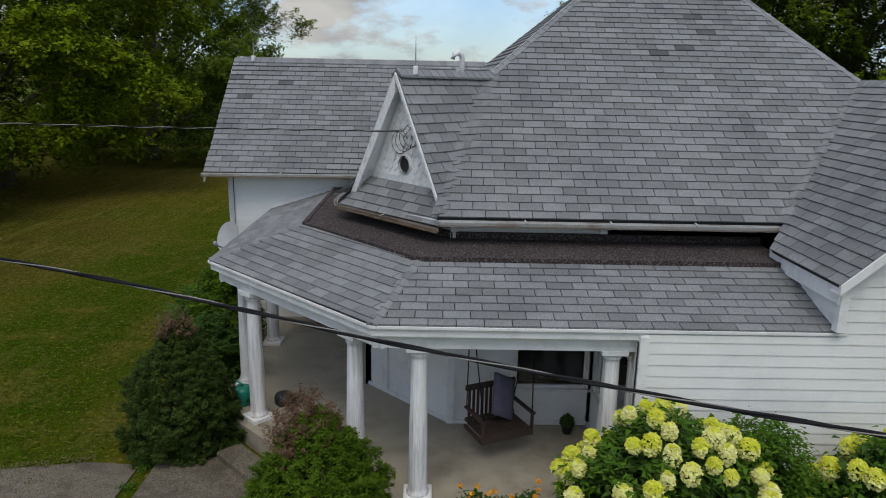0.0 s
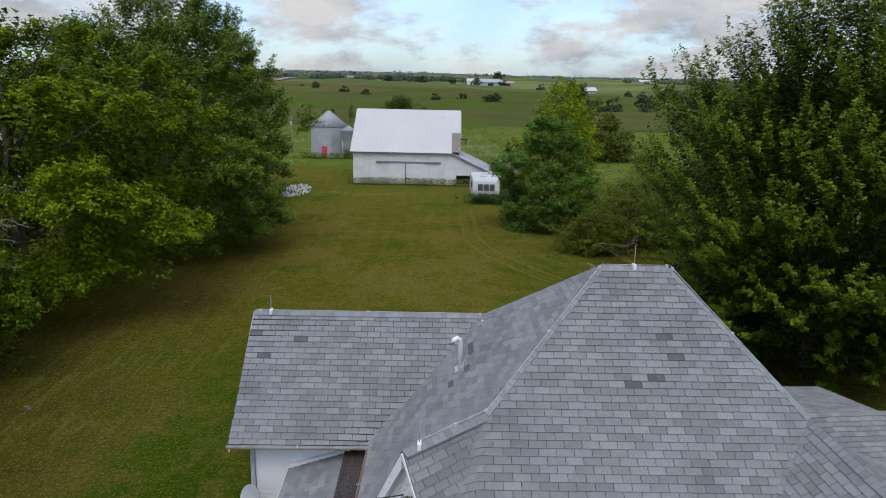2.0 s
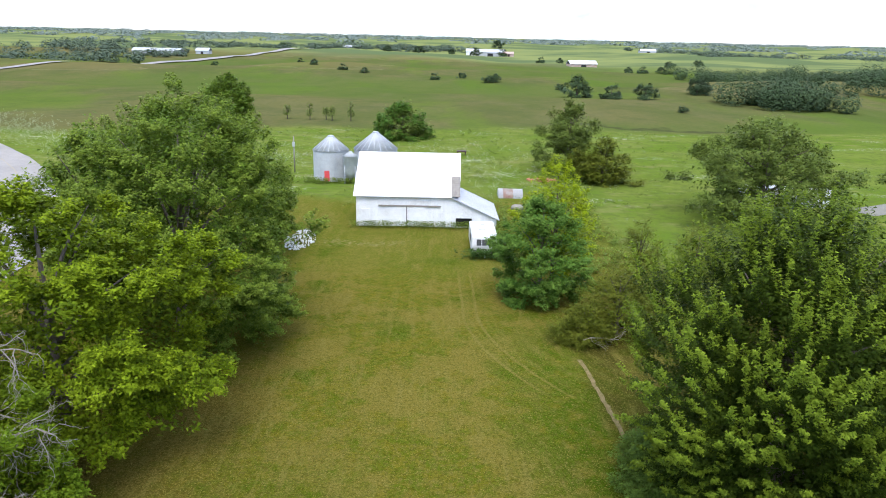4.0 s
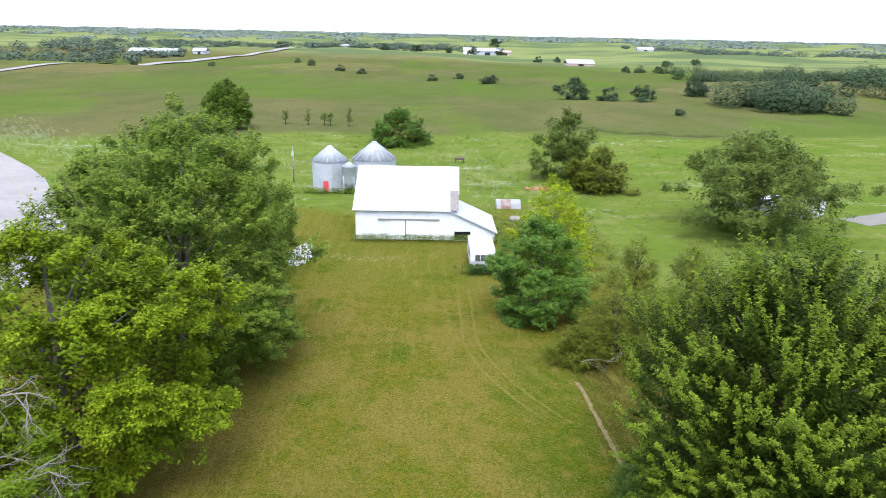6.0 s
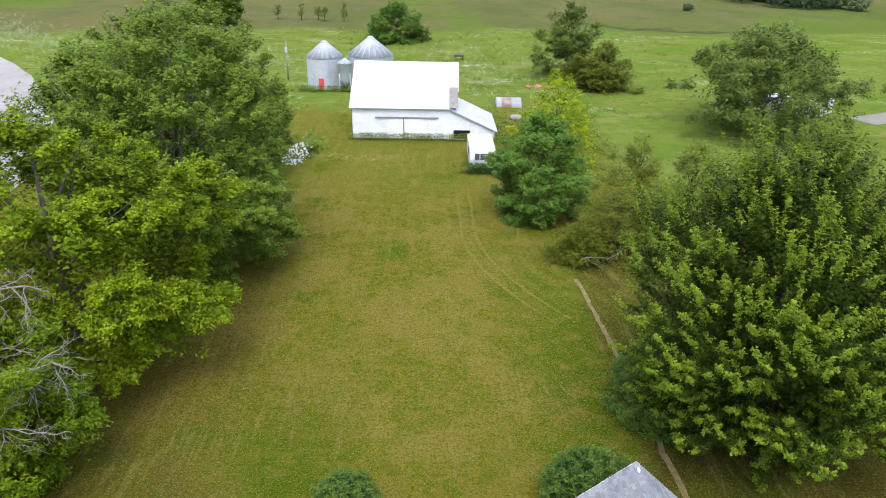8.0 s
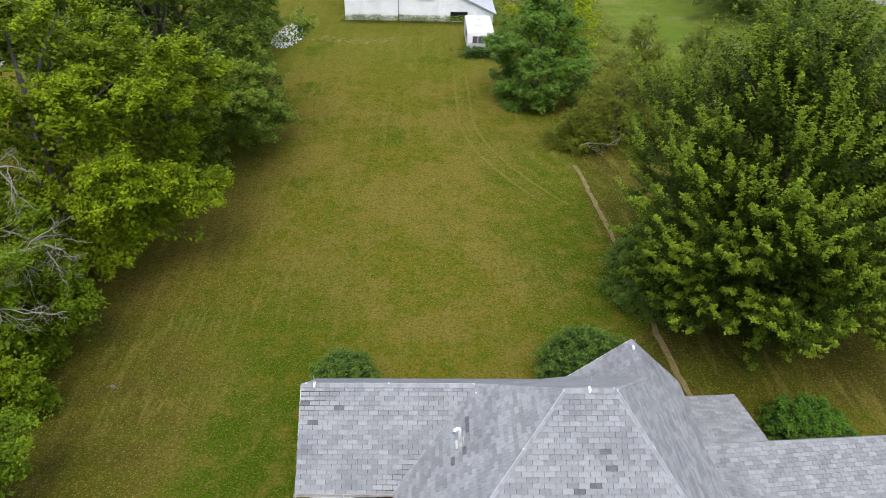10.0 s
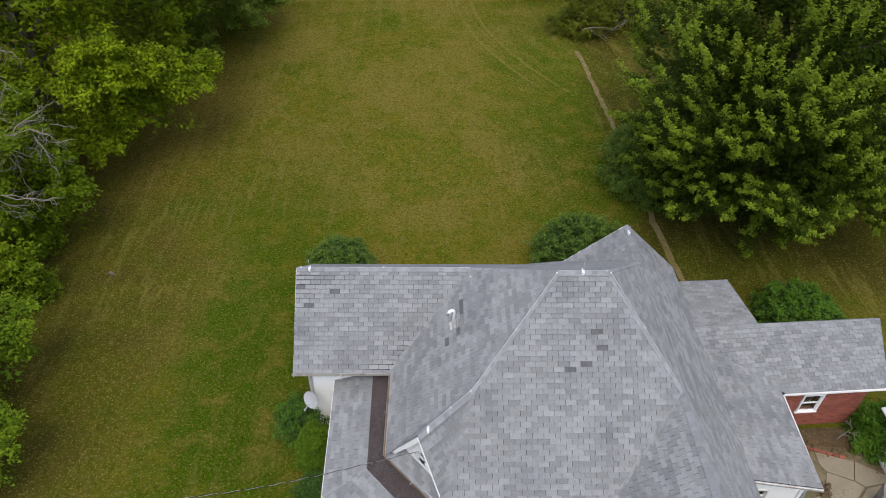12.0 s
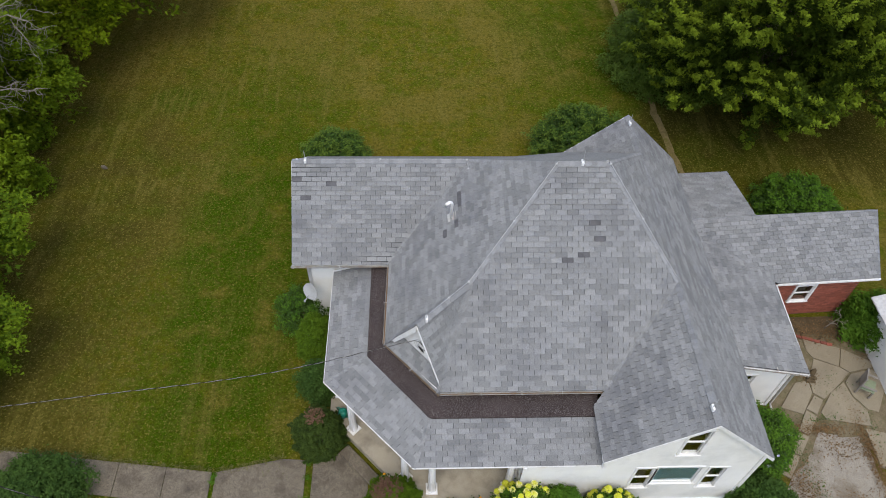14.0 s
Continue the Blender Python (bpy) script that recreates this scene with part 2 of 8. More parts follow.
M_TWIG = surf("dead_twig", (0.15, 0.132, 0.105), (0.25, 0.222, 0.18), 4, 30, 0.9, 0.4)
M_CABLE = surf("pale_conductor", (0.42, 0.43, 0.44), (0.52, 0.525, 0.53), 4, 40, 0.5, 0.05)
M_GREYTIN = surf("blue_grey_tin", (0.36, 0.375, 0.4), (0.43, 0.445, 0.47), 0.3, 8, 0.5, 0.06, stain=(0.3, 0.31, 0.33), stain_scale=0.5, stain_amount=0.5)
M_ROCK = surf("pale_rubble", (0.34, 0.34, 0.32), (0.56, 0.56, 0.54), 1.5, 10, 0.9, 0.5, per_piece="island", spread=0.3)
M_PINK = surf("orange_flower", (0.68, 0.2, 0.01), (0.8, 0.42, 0.02), 8, 40, 0.8, 0.1, per_piece="island", spread=0.3)
M_BLUEF = surf("pale_blue_flower", (0.42, 0.42, 0.62), (0.55, 0.55, 0.75), 8, 40, 0.8, 0.1)
M_HYD = surf("cream_flower_petal", (0.82, 0.81, 0.2), (0.9, 0.88, 0.42), 5, 60, 0.75, 0.1, per_piece="island", spread=0.15, translucent=0.25, spec=0.1)
M_HYD_LIME = surf("lime_flower_petal", (0.62, 0.66, 0.02), (0.8, 0.8, 0.14), 6, 60, 0.75, 0.1, per_piece="island", spread=0.15, translucent=0.25, spec=0.1)


def leafm(name, c1, c2, spread=0.24, tr=0.24, scale=0.8):
    return surf(name, c1, c2, scale, 5, 0.6, 0.0, per_piece="island", spread=spread, translucent=tr, spec=0.06)


L_BRIGHT = leafm("ash_leaf", (0.07, 0.112, 0.004), (0.112, 0.16, 0.006))
L_MAPLE = leafm("maple_leaf", (0.062, 0.115, 0.011), (0.1, 0.156, 0.016))
# base leaf kept extra dark, painting the shade between the paler shoots
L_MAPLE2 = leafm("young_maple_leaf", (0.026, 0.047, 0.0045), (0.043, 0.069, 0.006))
L_MID = leafm("hedge_maple_leaf", (0.05, 0.12, 0.015), (0.084, 0.168, 0.022))
L_TOP = leafm("yellow_green_leaf", (0.18, 0.25, 0.006), (0.26, 0.33, 0.01), tr=0.25)
L_BRIGHT_TIP = leafm("young_ash_leaf", (0.125, 0.188, 0.005), (0.178, 0.238, 0.01))
L_ASH = leafm("deep_ash_leaf", (0.045, 0.092, 0.006), (0.078, 0.132, 0.009))
L_ASH_TIP = leafm("fresh_ash_leaf", (0.088, 0.15, 0.007), (0.13, 0.195, 0.012))
L_MAPLE_TIP = leafm("pale_maple_leaf", (0.118, 0.182, 0.02), (0.168, 0.228, 0.03))
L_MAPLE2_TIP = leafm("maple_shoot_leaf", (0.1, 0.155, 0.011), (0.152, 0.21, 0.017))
L_MID_TIP = leafm("pale_hedge_leaf", (0.09, 0.18, 0.026), (0.13, 0.22, 0.036))
L_LILAC = leafm("lilac_leaf", (0.07, 0.125, 0.018), (0.105, 0.165, 0.026))
L_OAK = leafm("oak_leaf", (0.084, 0.126, 0.022), (0.128, 0.17, 0.032))
L_CEDAR = leafm("cedar_needle", (0.07, 0.098, 0.009), (0.125, 0.138, 0.016), tr=0.2)
L_SPRUCE = leafm("spruce_needle", (0.027, 0.05, 0.012), (0.055, 0.088, 0.017), tr=0.1, scale=2.5)
L_SPRUCE2 = leafm("fresh_spruce_needle", (0.05, 0.1, 0.007), (0.085, 0.15, 0.012), tr=0.15, scale=2.5)
L_BROWN = leafm("dead_needle", (0.1, 0.055, 0.034), (0.16, 0.095, 0.06), tr=0.05)
L_SHRUB = leafm("shrub_leaf", (0.034, 0.076, 0.016), (0.062, 0.118, 0.024), scale=1.5)
L_LIME = leafm("fresh_shrub_leaf", (0.05, 0.13, 0.012), (0.09, 0.18, 0.02), scale=1.5)
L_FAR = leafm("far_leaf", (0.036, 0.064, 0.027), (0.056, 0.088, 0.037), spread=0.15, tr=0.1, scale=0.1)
L_WEED = leafm("weed_leaf", (0.11, 0.17, 0.022), (0.15, 0.2, 0.034), tr=0.3, scale=0.8)
L_WHITEF = leafm("white_weed_flower", (0.25, 0.3, 0.16), (0.38, 0.42, 0.27), scale=0.8)


def ground_material():
    """Mown lawn near the house, rough pasture behind the barn, then open fields."""
    m = bpy.data.materials.new("grassland")
    m.use_nodes = True
    n, l = m.node_tree.nodes, m.node_tree.links
    n.clear()
    out, bsdf = n.new("ShaderNodeOutputMaterial"), n.new("ShaderNodeBsdfPrincipled")
    bsdf.inputs["Roughness"].default_value, bsdf.inputs["Specular IOR Level"].default_value = 1.0, 0.0
    geo, sep = n.new("ShaderNodeNewGeometry"), n.new("ShaderNodeSeparateXYZ")
    l.new(geo.outputs["Position"], sep.inputs["Vector"])

    def ntex(s, squash=(1, 1, 1), detail=5, r=0.6):
        mp, t = n.new("ShaderNodeMapping"), n.new("ShaderNodeTexNoise")
        mp.inputs["Scale"].default_value = squash
        l.new(geo.outputs["Position"], mp.inputs["Vector"])
        l.new(mp.outputs["Vector"], t.inputs["Vector"])
        t.inputs["Scale"].default_value, t.inputs["Detail"].default_value, t.inputs["Roughness"].default_value = s, detail, r
        return t.outputs["Fac"]

    def rng(v, a, b, c=0.0, d=1.0):
        t = n.new("ShaderNodeMapRange")
        t.interpolation_type = "SMOOTHSTEP"
        for key, val in (("From Min", a), ("From Max", b), ("To Min", c), ("To Max", d)):
            t.inputs[key].default_value = val
        l.new(v, t.inputs["Value"])
        return t.outputs["Result"]

    def op(kind, a, b):
        t = n.new("ShaderNodeMath")
        t.operation = kind
        for k, v in ((0, a), (1, b)):
            if isinstance(v, (int, float)):
                t.inputs[k].default_value = v
            else:
                l.new(v, t.inputs[k])
        return t.outputs["Value"]

    def mix(f, a, b):
        t = n.new("ShaderNodeMix")
        t.data_type = "RGBA"
        if isinstance(f, float):
            t.inputs["Factor"].default_value = f
        else:
            l.new(f, t.inputs["Factor"])
        for key, v in (("A", a), ("B", b)):
            if isinstance(v, tuple):
                t.inputs[key].default_value = (*v, 1)
            else:
                l.new(v, t.inputs[key])
        return t.outputs["Result"]

    x, y = sep.outputs["X"], sep.outputs["Y"]
    wob = op("SUBTRACT", ntex(0.035), 0.5)
    fine = rng(ntex(6.0, detail=6, r=0.7), 0.44, 0.58)
    blade = rng(ntex(3.4, (1, 0.6, 1), detail=8, r=0.85), 0.5, 0.62)
    mid = rng(ntex(1.1, detail=6, r=0.7), 0.41, 0.59)
    lawn = mix(mid, LAWN_GREEN, LAWN_DRY)
    dry = rng(op("ADD", ntex(0.17, detail=3), op("MULTIPLY", op("SUBTRACT", ntex(0.8), 0.5), 0.45)), 0.43, 0.58)
    lawn = mix(op("MULTIPLY", dry, 0.75), lawn, LAWN_BROWN)
    clump = rng(ntex(3.0, detail=5, r=0.65), 0.5, 0.64)
    lawn = mix(op("MULTIPLY", clump, 0.65), lawn, LAWN_PALE)
    lawn = mix(op("MULTIPLY", rng(op("ADD", y, op("MULTIPLY", wob, 20.0)), 60, 74), 0.6), lawn, (0.088, 0.11, 0.014))
    # thin worn turf under and beside the trees, darkened for their shade, and a lush strip along the west wing
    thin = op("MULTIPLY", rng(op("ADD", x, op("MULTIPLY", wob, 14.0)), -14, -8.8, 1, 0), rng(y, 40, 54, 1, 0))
    lawn = mix(op("MULTIPLY", thin, op("ADD", 0.5, op("MULTIPLY", dry, 0.3))), lawn, mix(rng(y, 22, 34), LAWN_TREE_SHADE, LAWN_THIN))
    off = op("ABSOLUTE", op("ADD", op("ADD", x, 7.4), op("MULTIPLY", op("SUBTRACT", ntex(0.22), 0.5), 9.0)), 0.0)
    strip_w = op("MULTIPLY", rng(off, 1.4, 4.4, 1, 0), rng(y, 20, 36, 1, 0))
    east = op("ADD", x, op("MULTIPLY", op("SUBTRACT", ntex(0.16), 0.5), 10.0))
    east_w = op("MULTIPLY", rng(east, 2.5, 7.5), op("MULTIPLY", rng(y, 20, 27), rng(y, 44, 66, 1, 0)))
    strip_w = op("MAXIMUM", strip_w, op("MULTIPLY", east_w, 0.75))
    # bare ground along the east edge, with the trees' shade in its colour
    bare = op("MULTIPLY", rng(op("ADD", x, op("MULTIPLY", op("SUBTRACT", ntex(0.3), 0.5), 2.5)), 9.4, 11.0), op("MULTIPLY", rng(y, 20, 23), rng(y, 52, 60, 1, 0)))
    spots = rng(ntex(0.13, detail=3), 0.56, 0.68)
    lush = op("MAXIMUM", op("MULTIPLY", strip_w, rng(ntex(0.7), 0.3, 0.55)), op("MULTIPLY", spots, 0.7))
    lawn = mix(op("MULTIPLY", lush, 0.95), lawn, LAWN_LUSH)
    lawn = mix(op("MULTIPLY", bare, op("ADD", 0.55, op("MULTIPLY", dry, 0.35))), lawn, LAWN_TREE_SHADE)
    straw = op("MULTIPLY", rng(op("ABSOLUTE", op("ADD", op("SUBTRACT", y, 79.0), op("MULTIPLY", op("SUBTRACT", ntex(0.3), 0.5), 6.0)), 0.0), 0.3, 2.0, 1, 0), op("MULTIPLY", rng(x, -17, -12), rng(x, -6, -1, 1, 0)))
    lawn = mix(op("MULTIPLY", straw, op("MULTIPLY", clump, 0.9)), lawn, (0.3, 0.26, 0.12))
    # mowing swaths and a pair of tyre tracks that run from the barn and bend east to the cedars
    bend = op("DIVIDE", op("MAXIMUM", op("SUBTRACT", 56.0, y), 0.0), 17.0)
    off_line = op("SUBTRACT", x, op("ADD", 2.1, op("MULTIPLY", 6.2, op("MULTIPLY", bend, bend))))
    off_line = op("DIVIDE", off_line, op("ADD", 1.0, op("MULTIPLY", bend, 0.25)))
    wavy = op("ADD", off_line, op("MULTIPLY", op("SUBTRACT", ntex(0.25), 0.5), 1.6))
    swath = rng(op("SINE", op("MULTIPLY", wavy, 3.9), 0.0), -0.3, 1.0)
    lawn = mix(op("MULTIPLY", op("MULTIPLY", swath, op("MULTIPLY", rng(ntex(0.12), 0.38, 0.6), rng(y, 36, 44))), 0.26), lawn, LAWN_PALE)
    for extra in (0.0, 1.2):
        tr = rng(op("ABSOLUTE", op("SUBTRACT", op("ADD", off_line, op("MULTIPLY", op("SUBTRACT", ntex(0.6), 0.5), 0.25)), extra), 0.0), 0.05, 0.2, 1, 0)
        lawn = mix(op("MULTIPLY", op("MULTIPLY", tr, op("MULTIPLY", rng(y, 39, 43), rng(y, 64, 72, 1, 0))), 0.75), lawn, LAWN_PALE)
    streak = rng(ntex(1.6, (1, 0.13, 1), detail=4, r=0.65), 0.5, 0.64)
    lawn = mix(op("MULTIPLY", op("MULTIPLY", streak, rng(ntex(0.09), 0.4, 0.58)), 0.58), lawn, LAWN_PALE)
    lawn = mix(op("MULTIPLY", fine, 0.5), lawn, LAWN_DARK)
    lawn = mix(op("MULTIPLY", blade, 0.35), lawn, LAWN_PALE)
    fleck = rng(ntex(11.0, detail=4, r=0.7), 0.55, 0.64)
    speck = rng(ntex(26.0, (1, 0.7, 1), detail=3, r=0.7), 0.52, 0.62)
    lawn = mix(op("MULTIPLY", speck, 0.45), lawn, LAWN_DARK)
    lawn = mix(op("MULTIPLY", fleck, 0.75), lawn, (0.2, 0.168, 0.045))
    tall = mix(rng(ntex(0.06), 0.35, 0.65), TALL_A, TALL_B)
    tall = mix(op("MULTIPLY", rng(ntex(0.6, detail=7, r=0.72), 0.45, 0.6), 0.7), tall, TALL_C)
    tall = mix(op("MULTIPLY", rng(ntex(0.1, (1, 2, 1), detail=6, r=0.7), 0.52, 0.66), 0.5), tall, (0.17, 0.165, 0.06))
    white = rng(ntex(0.05, (1, 2.2, 1)), 0.55, 0.68)
    flecks = rng(ntex(1.2, detail=6, r=0.75), 0.5, 0.62)
    tall = mix(op("MULTIPLY", op("MULTIPLY", white, flecks), 0.7), tall, (0.4, 0.42, 0.3))
    field = mix(rng(ntex(0.012, (2, 0.8, 1)), 0.38, 0.62), FIELD_A, FIELD_B)
    field = mix(op("MULTIPLY", rng(ntex(0.02, (1.8, 0.8, 1), detail=7, r=0.68), 0.46, 0.62), 0.4), field, FIELD_C)
    field = mix(op("MULTIPLY", rng(ntex(0.009, (1.8, 0.8, 1), detail=4), 0.5, 0.62), 0.55), field, TALL_A)
    field = mix(op("MULTIPLY", rng(ntex(0.05, detail=8, r=0.75), 0.48, 0.62), 0.35), field, FIELD_D)
    field = mix(op("MULTIPLY", rng(ntex(0.6, detail=6), 0.4, 0.7), 0.3), field, FIELD_D)
    zz = op("ADD", sep.outputs["Z"], op("MULTIPLY", op("SUBTRACT", ntex(0.03, (1, 1, 1), detail=5), 0.5), 3.0))
    field = mix(op("MULTIPLY", rng(zz, -2.0, -3.9), 0.5), field, (0.058, 0.098, 0.016))
    field = mix(op("MULTIPLY", rng(zz, -1.6, 0.2), 0.5), field, (0.13, 0.107, 0.045))
    trail = rng(op("ABSOLUTE", op("SUBTRACT", op("ADD", op("MULTIPLY", zz, 0.9), op("MULTIPLY", ntex(0.02), 2.0)), 0.2), 0.0), 0.02, 0.14, 1, 0)
    field = mix(op("MULTIPLY", trail, 0.35), field, (0.17, 0.15, 0.075))
    far = mix(rng(ntex(0.0035, (1, 2.0, 1), detail=3), 0.42, 0.56), FAR_A, FAR_B)
    wy = op("ADD", y, op("MULTIPLY", wob, 60.0))
    wx = op("ADD", x, op("MULTIPLY", wob, 16.0))
    edge = op("MULTIPLY", rng(wy, 96, 108, 1, 0), op("MULTIPLY", rng(wx, 17, 24, 1, 0), rng(wx, -48, -42)))
    behind = rng(y, 60, 70, 1, 0)
    lawn_area = op("MAXIMUM", edge, op("MULTIPLY", behind, rng(wx, -48, -42)))
    c = mix(rng(op("SUBTRACT", op("ADD", y, op("MULTIPLY", op("SUBTRACT", ntex(0.018, detail=4), 0.5), 70.0)), op("MULTIPLY", x, 0.12)), 180, 198), tall, field)
    ditch = rng(op("ABSOLUTE", op("SUBTRACT", op("SUBTRACT", op("ADD", y, op("MULTIPLY", op("SUBTRACT", ntex(0.018, detail=4), 0.5), 70.0)), op("MULTIPLY", x, 0.12)), 197.0), 0.0), 0.5, 3.0, 1, 0)
    c = mix(op("MULTIPLY", op("MULTIPLY", ditch, rng(x, 25, 45)), op("MULTIPLY", rng(x, 80, 110, 1, 0), 0.7)), c, (0.04, 0.045, 0.02))
    c = mix(rng(op("ADD", wy, op("MULTIPLY", x, 0.35)), 640, 760), c, far)
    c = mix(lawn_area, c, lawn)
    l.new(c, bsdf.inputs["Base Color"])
    bp = n.new("ShaderNodeBump")
    bp.inputs["Strength"].default_value, bp.inputs["Distance"].default_value = 0.7, 0.06
    l.new(ntex(14.0, detail=6, r=0.75), bp.inputs["Height"])
    l.new(bp.outputs["Normal"], bsdf.inputs["Normal"])
    l.new(bsdf.outputs["BSDF"], out.inputs["Surface"])
    return m


LAWN_GREEN, LAWN_DRY, LAWN_BROWN = (0.066, 0.09, 0.006), (0.108, 0.1, 0.01), (0.15, 0.12, 0.026)
LAWN_LUSH, LAWN_PALE, LAWN_DARK = (0.028, 0.072, 0.002), (0.162, 0.138, 0.034), (0.03, 0.034, 0.003)
# thin brown turf, then ground darkened to paint the trees' shade
LAWN_THIN, LAWN_TREE_SHADE = (0.1, 0.074, 0.016), (0.042, 0.036, 0.009)
TALL_A, TALL_B, TALL_C = (0.082, 0.128, 0.016), (0.115, 0.145, 0.028), (0.075, 0.1, 0.022)
FIELD_A, FIELD_B, FIELD_C, FIELD_D = (0.074, 0.086, 0.026), (0.1, 0.096, 0.036), (0.115, 0.102, 0.048), (0.05, 0.066, 0.023)
# first far field colour is greyed to paint distance haze
FAR_A, FAR_B = (0.085, 0.115, 0.05), (0.155, 0.18, 0.065)
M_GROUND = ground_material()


# ---- builders ----
def thing(name, label, category, group="", kind="", at=(0, 0, 0)):
    ob = new(name)
    ob.location = at
    return tagged(ob, label, category, group, kind)


def part(name, bm, material, parent=None, label=""):
    """Links a bmesh as one mesh object under a thing or a part."""
    me = bpy.data.meshes.new(name)
    bm.to_mesh(me)
    bm.free()
    if material:
        me.materials.append(material)
    ob = new(name, me)
    if parent:
        ob.parent = parent
    if label:
        tagged(ob, label)
    return ob


def raw(name, verts, faces, material, parent=None, label=""):
    me = bpy.data.meshes.new(name)
    me.from_pydata([tuple(v) for v in verts], [], faces)
    me.materials.append(material)
    ob = new(name, me)
    if parent:
        ob.parent = parent
    if label:
        tagged(ob, label)
    return ob


def add_box(bm, lo, hi, bevel=0.0):
    c = [(a + b) / 2 for a, b in zip(lo, hi)]
    d = [max(1e-4, abs(b - a)) for a, b in zip(lo, hi)]
    r = bmesh.ops.create_cube(bm, size=1, matrix=Matrix.Translation(c) @ Matrix.Diagonal((*d, 1)))
    if bevel:
        es = {e for v in r["verts"] for e in v.link_edges}
        bmesh.ops.bevel(bm, geom=list(es), offset=bevel, segments=1, affect="EDGES")
    return bm


def box(lo, hi, bevel=0.0):
    return add_box(bmesh.new(), lo, hi, bevel)


def add_beam(bm, p, q, w, h, up=(0, 0, 1)):
    """A bar from p to q, w wide and h high, its top centre line on p-q."""
    p, q = Vector(p), Vector(q)
    d = (q - p).normalized()
    s = d.cross(Vector(up)).normalized()
    u = s.cross(d).normalized()
    vs = [bm.verts.new(e + s * (a * w / 2) + u * b) for e in (p, q) for a, b in ((-1, 0), (1, 0), (1, -h), (-1, -h))]
    for f in ((0, 1, 2, 3), (7, 6, 5, 4), (0, 4, 5, 1), (1, 5, 6, 2), (2, 6, 7, 3), (3, 7, 4, 0)):
        bm.faces.new([vs[i] for i in f])
    return bm


def beam(p, q, w, h, up=(0, 0, 1)):
    return add_beam(bmesh.new(), p, q, w, h, up)


def add_lathe(bm, at, profile, n=16):
    """Rings of (radius, height) round a vertical axis."""
    rings = [[bm.verts.new((at[0] + r * math.cos(2 * math.pi * i / n), at[1] + r * math.sin(2 * math.pi * i / n), at[2] + z)) for i in range(n)] for r, z in profile]
    for a, b in zip(rings, rings[1:]):
        for i in range(n):
            f = bm.faces.new((a[i], a[(i + 1) % n], b[(i + 1) % n], b[i]))
            f.smooth = True
    bm.faces.new(rings[0][::-1])
    bm.faces.new(rings[-1])
    return bm


def lathe(at, profile, n=16):
    return add_lathe(bmesh.new(), at, profile, n)


def add_tube(bm, pts, radii, n=7):
    pts = [Vector(p) for p in pts]
    if isinstance(radii, (int, float)):
        radii = [radii] * len(pts)
    rings = []
    for i, p in enumerate(pts):
        d = (pts[min(i + 1, len(pts) - 1)] - pts[max(i - 1, 0)]).normalized()
        s = d.cross(Vector((0.31, 0.2, 0.93))).normalized()
        u = s.cross(d)
        rings.append([bm.verts.new(p + (s * math.cos(2 * math.pi * k / n) + u * math.sin(2 * math.pi * k / n)) * radii[i]) for k in range(n)])
    for a, b in zip(rings, rings[1:]):
        for k in range(n):
            f = bm.faces.new((a[k], a[(k + 1) % n], b[(k + 1) % n], b[k]))
            f.smooth = True
    bm.faces.new(rings[0][::-1])
    bm.faces.new(rings[-1])
    return bm


def tube(pts, radii, n=7):
    return add_tube(bmesh.new(), pts, radii, n)


def prism(poly, off):
    """A flat polygon of 3D points, thickened by the vector off."""
    bm = bmesh.new()
    off = Vector(off)
    a = [bm.verts.new(Vector(p)) for p in poly]
    b = [bm.verts.new(Vector(p) + off) for p in poly]
    bm.faces.new(a)
    bm.faces.new(b[::-1])
    for i in range(len(a)):
        j = (i + 1) % len(a)
        bm.faces.new((a[j], a[i], b[i], b[j]))
    bmesh.ops.recalc_face_normals(bm, faces=bm.faces)
    return bm


def clip2(poly, clipper):
    """The part of one flat convex polygon that lies inside another (counter-clockwise)."""
    out = poly
    for i in range(len(clipper)):
        (ax, ay), (bx, by) = clipper[i], clipper[(i + 1) % len(clipper)]
        src, out = out, []
        for j in range(len(src)):
            p, q = src[j], src[(j + 1) % len(src)]
            dp = (bx - ax) * (p[1] - ay) - (by - ay) * (p[0] - ax)
            dq = (bx - ax) * (q[1] - ay) - (by - ay) * (q[0] - ax)
            if dp >= 0:
                out.append(p)
            if (dp >= 0) != (dq >= 0):
                t = dp / (dp - dq)
                out.append((p[0] + t * (q[0] - p[0]), p[1] + t * (q[1] - p[1])))
        if len(out) < 3:
            return []
    return out


def area2(poly):
    return 0.5 * sum(p[0] * q[1] - q[0] * p[1] for p, q in zip(poly, poly[1:] + poly[:1]))


# ---- ground ----
def smooth(a, b, v):
    t = max(0.0, min(1.0, (v - a) / (b - a)))
    return t * t * (3 - 2 * t)


def ground_z(x, y):
    z = -1.55 * smooth(26, 88, y) - 0.6 * smooth(88, 130, y)
    away = math.hypot(x, y)
    far = smooth(150, 420, away)
    z -= 1.4 * math.exp(-((y - 198 - 0.12 * x) / 14.0) ** 2) * smooth(20, 60, x)
    z += far * 6.4 * noise.noise(Vector((x * 0.0058 + 3.1, y * 0.0082 + 1.7, 0.3)))
    z += far * 2.6 * noise.noise(Vector((x * 0.015 + 0.6, y * 0.021 + 4.2, 2.3)))
    z += smooth(400, 1500, away) * (7 * noise.noise(Vector((x * 0.0011 + 9, y * 0.0014, 5.5))) + 1.5)
    z += 0.06 * noise.noise(Vector((x * 0.15, y * 0.15, 2.0))) * smooth(26, 40, y)
    return z


